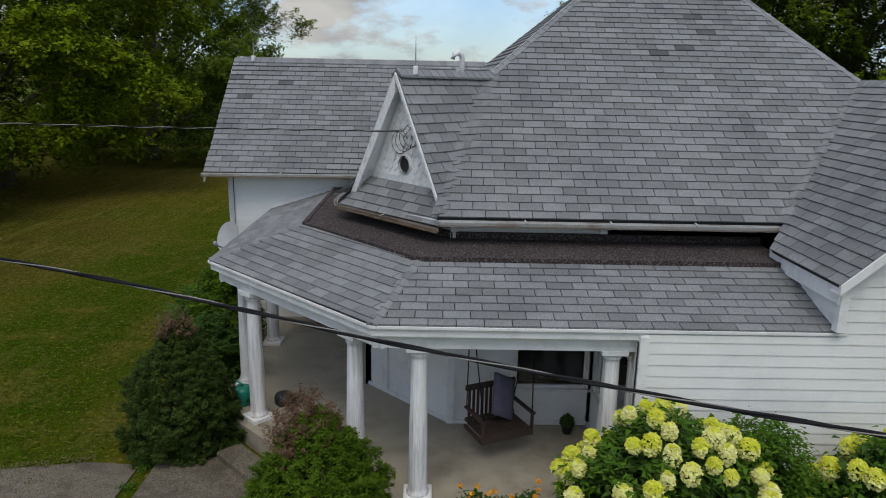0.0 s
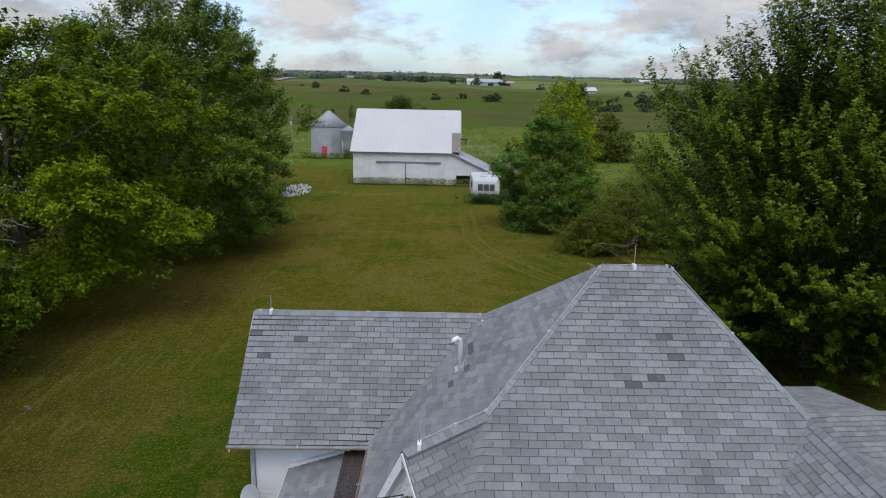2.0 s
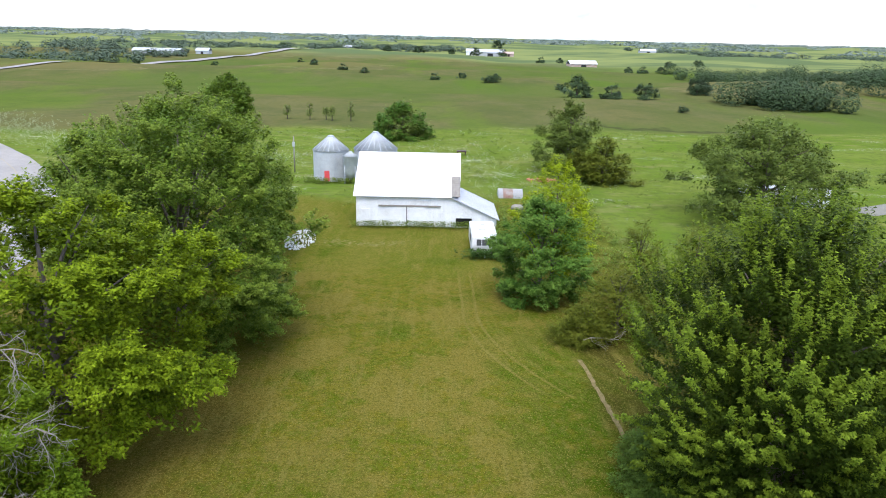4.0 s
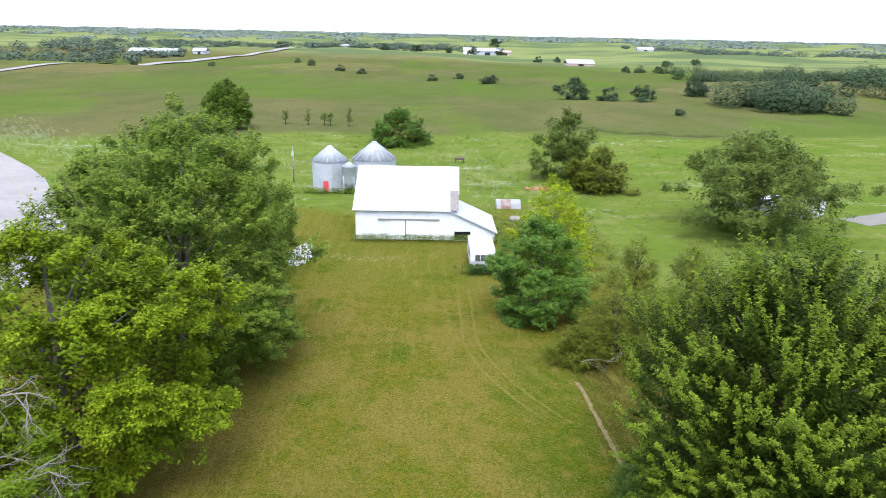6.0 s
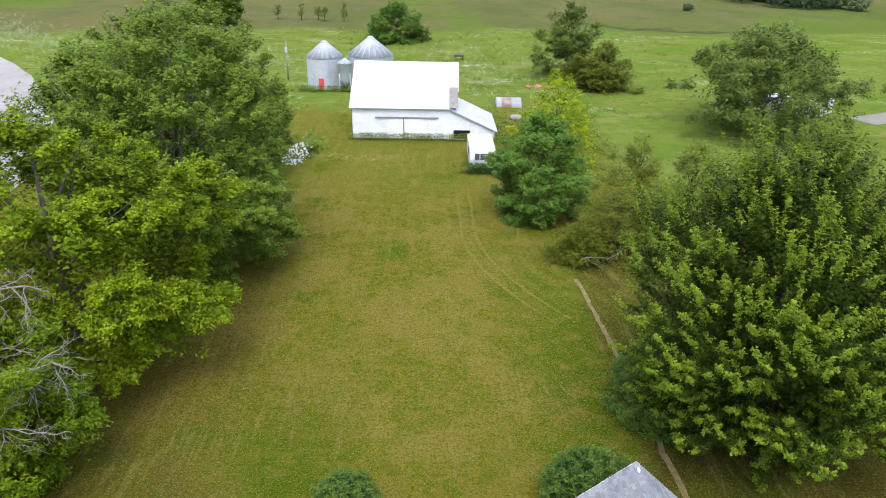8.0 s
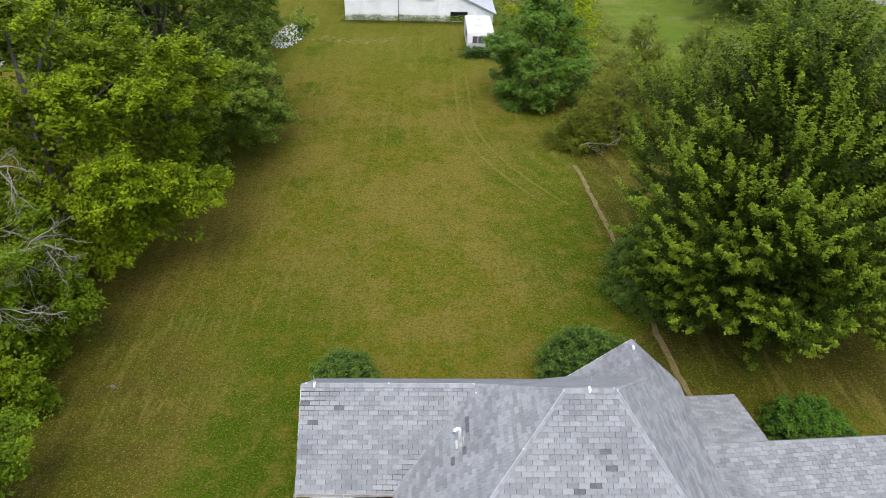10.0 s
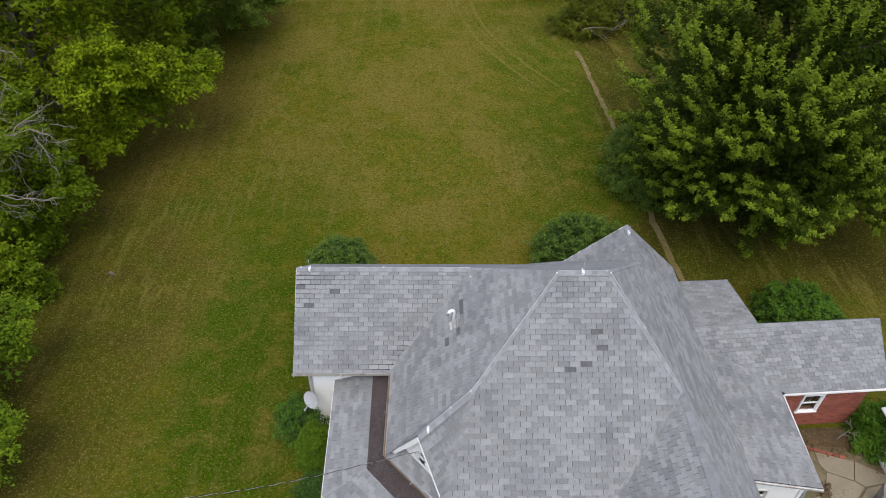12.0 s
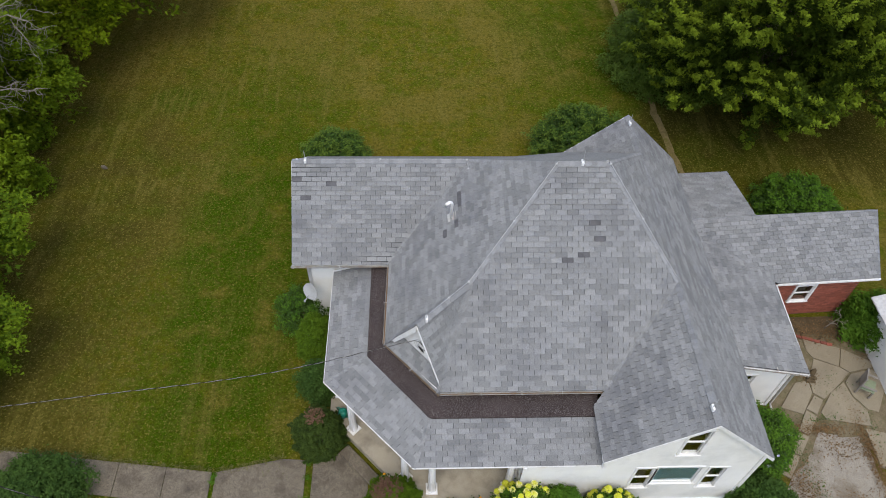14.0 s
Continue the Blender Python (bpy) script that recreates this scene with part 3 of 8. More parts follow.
def make_ground():
    def axis(lo, hi, n, k):
        return [(lo if u < 0 else hi) * math.sinh(k * abs(u)) / math.sinh(k) for u in np.linspace(-1, 1, n)]

    xs, ys = axis(-6500, 6500, 261, 6.6), axis(-3000, 6800, 321, 6.6)
    verts = [(x, y + 20, ground_z(x, y + 20)) for y in ys for x in xs]
    nx = len(xs)
    faces = [(j * nx + i, j * nx + i + 1, (j + 1) * nx + i + 1, (j + 1) * nx + i) for j in range(len(ys) - 1) for i in range(nx - 1)]
    g = raw("ground", verts, faces, M_GROUND)
    for p in g.data.polygons:
        p.use_smooth = True
    tagged(g, "mown olive lawn running into weedy pasture and open rolling fields", "grass", kind="structure")


make_ground()


def strip(name, pts, width, mat, label, category, lift=0.03, step=6.0, ragged=0.08):
    """A road or path that follows the ground along a line."""
    fine = []
    for (ax, ay), (bx, by) in zip(pts, pts[1:]):
        k = max(1, int(math.hypot(bx - ax, by - ay) / step))
        fine += [(ax + (bx - ax) * i / k, ay + (by - ay) * i / k) for i in range(k)]
    fine.append(pts[-1])
    verts, faces = [], []
    for i, (x, y) in enumerate(fine):
        a, b = fine[max(0, i - 1)], fine[min(len(fine) - 1, i + 1)]
        d = Vector((b[0] - a[0], b[1] - a[1])).normalized()
        for s in (-0.5, 0.5):
            f = 0.3 if ragged < 0.1 else 1.7
            w = width * (1 + ragged * noise.noise(Vector((x * f, y * f, s))))
            px, py = x - d.y * w * s, y + d.x * w * s
            verts.append((px, py, ground_z(px, py) + lift + 0.0014 * max(0.0, math.hypot(px, py) - 160)))
    for i in range(len(fine) - 1):
        faces.append((2 * i, 2 * i + 1, 2 * i + 3, 2 * i + 2))
    ob = raw(name, verts, faces, mat)
    return tagged(ob, label, category, kind="structure")


ROAD = [(-45, -60), (-44, 20), (-44.5, 50), (-47, 72), (-53, 88), (-58.8, 98), (-65.3, 109), (-74, 122), (-82, 132), (-97, 148), (-130, 185), (-180, 240), (-228, 310), (-245, 388), (-222, 470), (-190, 640), (-165, 760), (-140, 860)]
strip("road_line", ROAD[:13], 0.12, surf("worn_yellow_paint", (0.24, 0.2, 0.12), (0.28, 0.23, 0.14), 0.5, 8, 0.8, 0.1), "worn yellow line along the road's middle", "road marking", 0.085, 4.0)
strip("road", ROAD, 9.0, M_ROAD, "pale grey chip-sealed country road curving past the yard", "road", 0.06, 4.0)


# ---- house: shingled planes ----
TAB_W, TAB_E = 0.333, 0.158
SHARED_TAB = []


def frame_of(poly):
    p = [Vector(v) for v in poly]
    nrm = Vector((0, 0, 0))
    for i in range(len(p)):
        nrm += (p[i] - p[0]).cross(p[(i + 1) % len(p)] - p[0])
    nrm.normalize()
    if nrm.z < 0:
        nrm, p = -nrm, p[::-1]
    u = (Vector((0, 0, 1)) - nrm * nrm.z).normalized()
    v = u.cross(nrm).normalized()
    if v.cross(u).dot(nrm) < 0:
        v = -v
    return p, nrm, u, v


def roof_plane(house, poly, label="", pieces=False, dark=(), shingled=True, thick=0.07):
    """A roof slope: a deck, and courses of shingle tabs that stand proud of it."""
    p, nrm, u, v = frame_of(poly)
    deck = part("roof", prism(p, -nrm * thick), M_DECK if shingled else M_SHINGLE, house, label)
    if not shingled:
        return deck
    o = p[0]
    flat = [((q - o).dot(v), (q - o).dot(u)) for q in p]
    if area2(flat) < 0:
        flat = flat[::-1]
    b0, b1 = min(q[1] for q in flat), max(q[1] for q in flat)
    a0, a1 = min(q[0] for q in flat), max(q[0] for q in flat)
    verts, faces = [], []
    rot = Matrix((v, u, nrm)).transposed().to_4x4()
    rows = int((b1 - b0) / TAB_E) + 1
    count = 0
    left = list(dark)
    for k in range(rows):
        lo = b0 + k * TAB_E - 0.02
        shift = (0.5 * TAB_W if k % 2 else 0.0) + random.uniform(-0.02, 0.02)
        for i in range(int((a1 - a0) / TAB_W) + 3):
            x = a0 - TAB_W + shift + i * TAB_W
            jl, jr = lo + random.uniform(-0.004, 0.004), lo + random.uniform(-0.004, 0.004)
            quad = [(x + 0.006, jl), (x + TAB_W - 0.006, jr), (x + TAB_W - 0.006, lo + TAB_E + 0.015), (x + 0.006, lo + TAB_E + 0.015)]
            cut = clip2(quad, flat)
            if not cut or area2(cut) < 0.0012:
                continue
            full = abs(area2(cut) - area2(quad)) < 1e-4
            c3 = o + v * (x + TAB_W / 2) + u * lo
            near = [d for d in left if (c3 + u * TAB_E / 2 - Vector(d)).length < 0.17]
            is_dark = bool(near)
            for d in near:
                left.remove(d)
            if pieces and full and count < 300 and not is_dark:
                if not SHARED_TAB:
                    h = TAB_W / 2 - 0.006
                    me = bpy.data.meshes.new("shingle")
                    me.from_pydata([(-h, 0, 0.0), (h, 0, 0), (h, TAB_E + 0.015, 0), (-h, TAB_E + 0.015, 0), (-h, 0, 0.025), (h, 0, 0.025), (h, TAB_E + 0.015, 0.005), (-h, TAB_E + 0.015, 0.005)], [],
                                   [(4, 5, 6, 7), (0, 1, 5, 4), (1, 2, 6, 5), (3, 0, 4, 7)])
                    me.materials.append(M_TAB)
                    SHARED_TAB.append(me)
                ob = new("shingle", SHARED_TAB[0])
                ob.parent = deck
                ob.matrix_basis = Matrix.Translation(c3) @ rot @ pose(0, 0, 0, random.uniform(-0.5, 0.5), 0, random.uniform(-0.6, 0.6))
                count += 1
                continue
            vs, fs = ([], []) if is_dark else (verts, faces)
            n0, m = len(vs), len(cut)
            lift = random.uniform(0.0, 0.003)
            for q in cut:
                w = o + v * q[0] + u * q[1]
                f = (q[1] - lo) / TAB_E
                vs.append(w + nrm * (0.024 - 0.019 * f + lift * (1 - f)))
            for q in cut:
                vs.append(o + v * q[0] + u * q[1])
            fs.append(tuple(range(n0, n0 + m)))
            for j in range(m):
                jj = (j + 1) % m
                fs.append((n0 + m + j, n0 + m + jj, n0 + jj, n0 + j))
            if is_dark:
                raw("bare_shingle", vs, fs, M_DARKTAB, deck, "dark shingle tab that lost its granules")
    if verts:
        tagged(raw("shingle", verts, faces, M_SHINGLE, deck), "grey asphalt shingle tabs in courses", kind="stuff")
    return deck


def ridge_cap(house, p, q, mat=None, wide=0.11, drop=0.085):
    """Folded cap shingles lapped along a ridge or hip."""
    p, q = Vector(p), Vector(q)
    d = (q - p).normalized()
    s = d.cross(Vector((0, 0, 1))).normalized()
    n = max(1, int((q - p).length / 0.16))
    verts, faces = [], []
    for i in range(n):
        a, b = p + (q - p) * (i / n), p + (q - p) * min(1.0, (i + 1.25) / n)
        h0, h1 = 0.04 + random.uniform(0, 0.004), 0.028
        k = len(verts)
        for e, h in ((a, h0), (b, h1)):
            verts += [e - s * wide + Vector((0, 0, h - drop - 0.01)), e + Vector((0, 0, h)), e + s * wide + Vector((0, 0, h - drop - 0.01))]
        for e, h in ((a, 0.02), (b, 0.01)):
            verts += [e - s * wide + Vector((0, 0, h - drop - 0.02)), e + Vector((0, 0, h)), e + s * wide + Vector((0, 0, h - drop - 0.02))]
        faces += [(k, k + 1, k + 4, k + 3), (k + 1, k + 2, k + 5, k + 4), (k, k + 6, k + 7, k + 1), (k + 1, k + 7, k + 8, k + 2), (k, k + 3, k + 9, k + 6), (k + 2, k + 8, k + 11, k + 5)]
    return tagged(raw("ridge_cap", verts, faces, mat or M_CAP, house, "folded grey cap shingles along a ridge"), kind="stuff")


house = thing("house", "white clapboard farmhouse with grey shingled hip roof and wraparound porch", "house")
RZ = 5.65
HS, HE = (3.42, 15.26, 7.87), (4.92, 15.26, 7.87)
J, V = (0.72, 12.445, RZ), (7.0, 12.445, RZ)
A, B = (-0.16, 9.96, 3.683), (-1.76, 11.7, 3.62)
WL, WR, KW = (-4.99, 14.8, 3.58), (-1.70, 14.8, 3.6), (1.02, 17.46, 5.9)
D_TOP, D_L, D_R = (-0.8, 11.0, 5.67), (-1.56, 11.76, 3.72), (-0.08, 10.06, 3.72)
roof_plane(house, [A, (4.75, 9.96, 3.683), V, HE, HS, J], "steep grey shingled south slope with four dark bare tabs", pieces=True,
                    dark=[(4.58, 13.94, 6.83), (4.61, 13.55, 6.52), (4.25, 13.11, 6.17), (3.75, 13.0, 6.08)])
roof_plane(house, [B, J, HS, (1.02, 17.46, 5.9), WR], dark=[(0.5, 15.1, 5.5), (0.62, 15.75, 5.6), (0.6, 16.2, 5.58), (0.15, 14.7, 5.2)])
roof_plane(house, [WL, WR, KW, (-4.95, 17.46, 5.9)], dark=[(-4.75, 17.1, 5.6), (-3.6, 16.9, 5.45), (-4.6, 16.6, 5.17)])
roof_plane(house, [(4.42, 7.86, 3.39), (7.0, 7.86, RZ), V, (4.75, 9.96, 3.683), (4.42, 9.585, 3.39)])
roof_plane(house, [(7.0, 7.86, RZ), (9.25, 7.86, 3.457), (9.25, 20.1, 3.457), (7.0, 20.1, RZ)])
roof_plane(house, [HE, V, (7.0, 18.07, RZ)])
roof_plane(house, [HS, HE, (7.0, 18.07, RZ), (4.5, 18.4, 5.394), (1.02, 17.46, 5.9)], shingled=False)
roof_plane(house, [(-4.95, 17.46, 5.9), (6.0, 17.46, 5.9), (6.0, 20.1, 3.6), (-4.95, 20.1, 3.6)], shingled=False)
roof_plane(house, [(7.0, 17.9, RZ), (7.0, 20.1, RZ), (4.62, 20.1, 3.57), (4.62, 17.9, 3.57)])
for a, b in ((HS, HE), (D_TOP, J), (KW, (-4.95, 17.46, 5.9)), ((7.0, 7.86, RZ), V), (V, (7.0, 20.1, RZ))):
    ridge_cap(house, a, b)
for a, b in ((J, HS), (V, HE), ((1.02, 17.46, 5.9), HS), ((7.0, 18.07, RZ), HE)):
    ridge_cap(house, a, b, wide=0.08, drop=0.035)


def valley_weave(p, q, e1, e2, n1, n2, reach=0.42):
    """Level shingle courses that sweep round a valley from one slope into the other."""
    p, q, e1, e2, n1, n2 = (Vector(v) for v in (p, q, e1, e2, n1, n2))
    e1, e2, n1, n2 = e1.normalized(), e2.normalized(), n1.normalized(), n2.normalized()
    n = int((q.z - p.z) / 0.098)
    verts, faces = [], []
    for i in range(n):
        r = reach * random.uniform(0.6, 1.15) * (1.0 if i < n - 3 else 0.75)
        cuts = sorted({0.0, 1.0, *(random.uniform(0.08, 0.45), random.uniform(0.55, 0.95))})
        for s0, s1 in zip(cuts, cuts[1:]):
            k = len(verts)
            steps = 5
            for t, h in ((i / n, 0.024), ((i + 1.12) / n, 0.008)):
                v = p.lerp(q, min(1.0, t))
                for g in range(steps):
                    s = s0 + 0.006 + (s1 - s0 - 0.012) * g / (steps - 1)
                    w = v + e1 * r * (1 - s) ** 2 + e2 * r * s ** 2
                    verts.append(w + (n1 * (1 - s) + n2 * s).normalized() * h)
            for g in range(steps):
                verts.append(verts[k + g] - (n1 + n2).normalized() * 0.02)
            for g in range(steps - 1):
                faces.append((k + g, k + g + 1, k + steps + g + 1, k + steps + g))
                faces.append((k + 2 * steps + g, k + 2 * steps + g + 1, k + g + 1, k + g))
    tagged(raw("valley_shingle", verts, faces, M_SHINGLE, house, "shingles bent through a roof valley"), kind="stuff")


def plane_normal(a, b, c):
    nn = (Vector(b) - Vector(a)).cross(Vector(c) - Vector(a)).normalized()
    return nn if nn.z > 0 else -nn


N_S, N_W = plane_normal(A, HS, HE), plane_normal(B, HS, J)
N_EW = plane_normal((7, 7.74, RZ), V, (4.42, 7.74, 3.39))
N_WING = plane_normal(WL, WR, KW)
N_DR, N_DL = plane_normal(D_TOP, J, D_R), plane_normal(D_TOP, D_L, J)
valley_weave((4.75, 9.96, 3.683), V, (-1, 0, 0), (0, -1, 0), N_S, N_EW, 0.13)
valley_weave(WR, (1.02, 17.5, 5.9), (-1, 0, 0), (0, -1, 0), N_WING, N_W, 0.14)
valley_weave(D_R, J, (-0.72, -0.69, 0), (1, 0, 0), N_DR, N_S, 0.26)
valley_weave(D_L, J, (-0.72, -0.69, 0), (0, 1, 0), N_DL, N_W, 0.34)

# dormer on the cut corner
roof_plane(house, [D_TOP, J, D_R])
roof_plane(house, [D_TOP, D_L, J])


def dormer():
    top, l, r = Vector(D_TOP), Vector(D_L), Vector(D_R)
    inward = Vector((0.75, 0.66, 0)).normalized()
    along = (r - l).normalized()
    face = [l.lerp(r, 0.07) + inward * 0.22 + Vector((0, 0, 0.18)), r.lerp(l, 0.07) + inward * 0.22 + Vector((0, 0, 0.18)), top + inward * 0.22 + Vector((0, 0, -0.14))]
    c = sum(face, Vector()) / 3
    wall = part("dormer_wall", prism(face, inward * 0.06), M_PEEL, house, "white gable wall with peeling paint")
    # scalloped wood shingles
    flat = [((q - c).dot(along), (q - c).z) for q in face]
    for k in range(15):
        z0 = flat[0][1] + 0.02 + k * 0.125
        for i in range(-10, 11):
            x = (i + (0.5 if k % 2 else 0)) * 0.125
            tip = [(x - 0.06, z0 + 0.15), (x - 0.06, z0 + 0.045), (x - 0.035, z0 + 0.012), (x, z0), (x + 0.035, z0 + 0.012), (x + 0.06, z0 + 0.045), (x + 0.06, z0 + 0.15)]
            cut = clip2(tip, flat)
            if len(cut) < 3 or area2(cut) < 0.002:
                continue
            if math.hypot(x - 0.0, z0 + 0.06 + 0.17) < 0.22 and k > 0:
                continue
            pts = [c + along * q[0] + Vector((0, 0, q[1])) - inward * (0.012 + 0.012 * (q[1] < z0 + 0.05)) for q in cut]
            part("scale_shingle", prism(pts, inward * 0.014), M_PEEL, wall)
    hole = c + Vector((0, 0, -0.17)) - inward * 0.02
    m = Matrix((along, Vector((0, 0, 1)), -inward)).transposed().to_4x4()
    ring = bmesh.new()
    bmesh.ops.create_cone(ring, cap_ends=False, segments=24, radius1=0.2, radius2=0.17, depth=0.05)
    inner = bmesh.ops.create_cone(ring, cap_ends=False, segments=24, radius1=0.145, radius2=0.145, depth=0.05)
    ring.transform(Matrix.Translation(hole) @ m @ Matrix.Diagonal((0.82, 0.82, 1, 1)))
    frame_ob = part("vent_frame", ring, M_PEEL, house, "round white frame of an attic vent")
    disc = bmesh.new()
    bmesh.ops.create_circle(disc, cap_ends=True, segments=24, radius=0.17)
    disc.transform(Matrix.Translation(hole - inward * 0.004) @ m @ Matrix.Diagonal((0.82, 0.82, 1, 1)))
    # flat black disc over the wall stands for the hole's shade
    part("vent_opening", disc, M_BLACKHOLE, frame_ob, "black disc painting the shade of an open hole")
    # rake boards and their returns
    for foot in (l, r):
        d = (foot - top).normalized()
        w = Vector((0, 0, -0.2 if foot is l else -0.07))
        q = [top + Vector((0, 0, -0.02)), foot + Vector((0, 0, -0.0)), foot + w + d * 0.05, top + w * 1.6]
        part("rake_board", prism([e - inward * 0.03 for e in q], inward * 0.05), M_PEEL, house, "wide peeling white rake board" if foot is l else "narrow peeling white rake board")
        q2 = [top + w * 0.85, foot + w * 0.85, foot + w * 0.85 + inward * 0.24, top + w * 0.85 + inward * 0.24]
        part("soffit", prism(q2, (0, 0, 0.02)), M_TRIM, house)
    # little shingled skirt below the gable
    e0, e1 = Vector((-1.76, 11.7, 3.53)), Vector((-0.12, 9.96, 3.53))
    roof_plane(house, [e0, e1, r.lerp(l, 0.1) + inward * 0.23 + Vector((0, 0, 0.26)), l.lerp(r, 0.1) + inward * 0.23 + Vector((0, 0, 0.26))])


dormer()


# ---- walls ----
def board_wall(name, p, q, profile, openings=(), label="", board=0.145, thick=0.12, mat=None, corners=None):
    """A clapboard wall between plan points p and q (outside on the right of p to q); profile: corners (along, height); openings: (a0, a1, z0, z1)."""
    p, q = Vector((*p, 0)), Vector((*q, 0))
    d = (q - p).normalized()
    outw = Vector((d.y, -d.x, 0))
    prof = list(profile)
    if area2(prof) < 0:
        prof = prof[::-1]
    a0, a1 = min(e[0] for e in prof), max(e[0] for e in prof)
    z0, z1 = min(e[1] for e in prof), max(e[1] for e in prof)
    wall = part(name, beam(p + d * a0 + outw * 0.03 + Vector((0, 0, z0 + 0.06)), p + d * a1 + outw * 0.03 + Vector((0, 0, z0 + 0.06)), 0.04, 0.1), M_TRIM, house, label)
    for a in corners if corners is not None else (a0, a1):
        zz = max([e[1] for e in prof if abs(e[0] - a) < 0.01])
        e = p + d * a
        part("corner_board", box((e.x - 0.055, e.y - 0.055, z0), (e.x + 0.055, e.y + 0.055, zz - 0.02)), M_TRIM, wall)
    k = 0
    z = z0
    while z < z1 - 0.01:
        spans = [(a0, a1)]
        for o0, o1, y0, y1 in openings:
            if y0 < z + board * 0.5 < y1:
                spans = [s for a, b in spans for s in ((a, min(b, o0)), (max(a, o1), b)) if s[1] - s[0] > 0.02]
        for a, b in spans:
            cut = clip2([(a, z), (b, z), (b, min(z + board, z1)), (a, min(z + board, z1))], prof)
            if len(cut) < 3 or area2(cut) < 0.003:
                continue
            bm = bmesh.new()
            f = [bm.verts.new(p + d * e[0] + Vector((0, 0, e[1])) + outw * (0.016 - 0.012 * (e[1] - z) / board)) for e in cut]
            g = [bm.verts.new(p + d * e[0] + Vector((0, 0, e[1])) - outw * thick) for e in cut]
            bm.faces.new(f)
            bm.faces.new(g[::-1])
            for i in range(len(f)):
                j = (i + 1) % len(f)
                bm.faces.new((f[j], f[i], g[i], g[j]))
            bmesh.ops.recalc_face_normals(bm, faces=bm.faces)
            part("board", bm, mat or M_PAINT, wall)
        z += board
    return wall, p, d, outw


def window(wallspec, a0, a1, z0, z1, split=True, label="", blind=False, deep=0.1):
    wall, p, d, outw = wallspec

    def slab(lo_a, hi_a, lo_z, hi_z, o_in, o_out):
        c = [p + d * a + Vector((0, 0, zz)) + outw * o_in for a, zz in ((lo_a, lo_z), (hi_a, lo_z), (hi_a, hi_z), (lo_a, hi_z))]
        return prism(c, outw * (o_out - o_in))

    win = part("window", slab(a0 - 0.07, a1 + 0.07, z1, z1 + 0.07, -0.02, 0.04), M_TRIM, house, label or "white-framed double-hung window")
    for lo_a, hi_a in ((a0 - 0.07, a0), (a1, a1 + 0.07)):
        part("casing", slab(lo_a, hi_a, z0 - 0.04, z1, -0.02, 0.035), M_TRIM, win)
    part("sill", slab(a0 - 0.09, a1 + 0.09, z0 - 0.08, z0 - 0.04, -0.05, 0.06), M_TRIM, win)
    rails = [(a0, a0 + 0.03, z0 - 0.04, z1), (a1 - 0.03, a1, z0 - 0.04, z1), (a0 + 0.03, a1 - 0.03, z0 - 0.04, z0 + 0.01), (a0 + 0.03, a1 - 0.03, z1 - 0.03, z1)]
    if split:
        zm = (z0 + z1) / 2
        rails.append((a0 + 0.03, a1 - 0.03, zm - 0.02, zm + 0.02))
    for r in rails:
        part("sash_rail", slab(*r, -0.05, 0.0), M_TRIM, win)
    halves = [(z0 + 0.01, (z0 + z1) / 2 - 0.02), ((z0 + z1) / 2 + 0.02, z1 - 0.03)] if split else [(z0 + 0.01, z1 - 0.03)]
    for lo, hi in halves:
        g = part("pane", slab(a0 + 0.03, a1 - 0.03, lo, hi, -0.035, -0.027), M_GLASS, win)
        g.visible_shadow = False
    # without a blind, a dark sheet behind the pane paints the room's shade
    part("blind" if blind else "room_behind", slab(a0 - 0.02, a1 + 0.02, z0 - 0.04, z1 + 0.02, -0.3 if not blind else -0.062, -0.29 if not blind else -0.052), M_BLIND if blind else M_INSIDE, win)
    return win


GZ = 0.0
# south wall of the enclosed end and the gable above
board_wall("wall", (2.3, 8.05), (4.6, 8.05), [(0, GZ), (2.3, GZ), (2.3, 2.7), (0, 2.7)], (), "white clapboard wall with grey mildew stains", corners=(0,))
s_end = board_wall("wall", (4.6, 8.05), (9.12, 8.05), [(0, GZ), (4.52, GZ), (4.52, 3.42), (2.4, 5.5), (0, 3.4)],
                   [(1.04, 1.57, 1.08, 2.5), (1.65, 2.94, 1.4, 2.56), (3.21, 3.7, 1.08, 2.5), (1.95, 2.5, 3.48, 4.98)], "white clapboard gable wall with grey mildew stains", corners=(4.52,))
window(s_end, 1.04, 1.57, 1.08, 2.5)
window(s_end, 1.65, 2.94, 1.4, 2.56, False, "wide white-framed picture window with teal blind", True)
window(s_end, 3.21, 3.7, 1.08, 2.5)
window(s_end, 1.95, 2.5, 3.48, 4.98, True, "white-framed attic window")
inner = board_wall("wall", (2.3, 10.4), (2.3, 8.1), [(0, 0.3), (2.3, 0.3), (2.3, 2.62), (0, 2.62)], [(0.35, 1.9, 1.05, 2.2)], "white clapboard end wall inside the porch")
window(inner, 0.35, 1.9, 1.05, 2.2, False, "dark screened window with white frame")
back = board_wall("wall", (0.1, 10.4), (2.3, 10.4), [(0, 0.3), (2.2, 0.3), (2.2, 3.5), (0, 3.5)], [(1.0, 2.1, 0.95, 1.95)], "white clapboard back wall of the porch")
window(back, 1.0, 2.1, 0.95, 1.95, False, "wide dark porch window with white frame")
cham = board_wall("wall", (-1.3, 11.82), (0.1, 10.4), [(0, 0.3), (1.99, 0.3), (1.99, 3.5), (0, 3.5)], [(0.5, 1.35, 0.3, 2.3)], "white clapboard corner wall with the front door")
board_wall("wall", (-1.3, 15.25), (-1.3, 11.82), [(0, 0.3), (3.43, 0.3), (3.43, 3.5), (0, 3.5)], (), "white clapboard wall beside the porch")
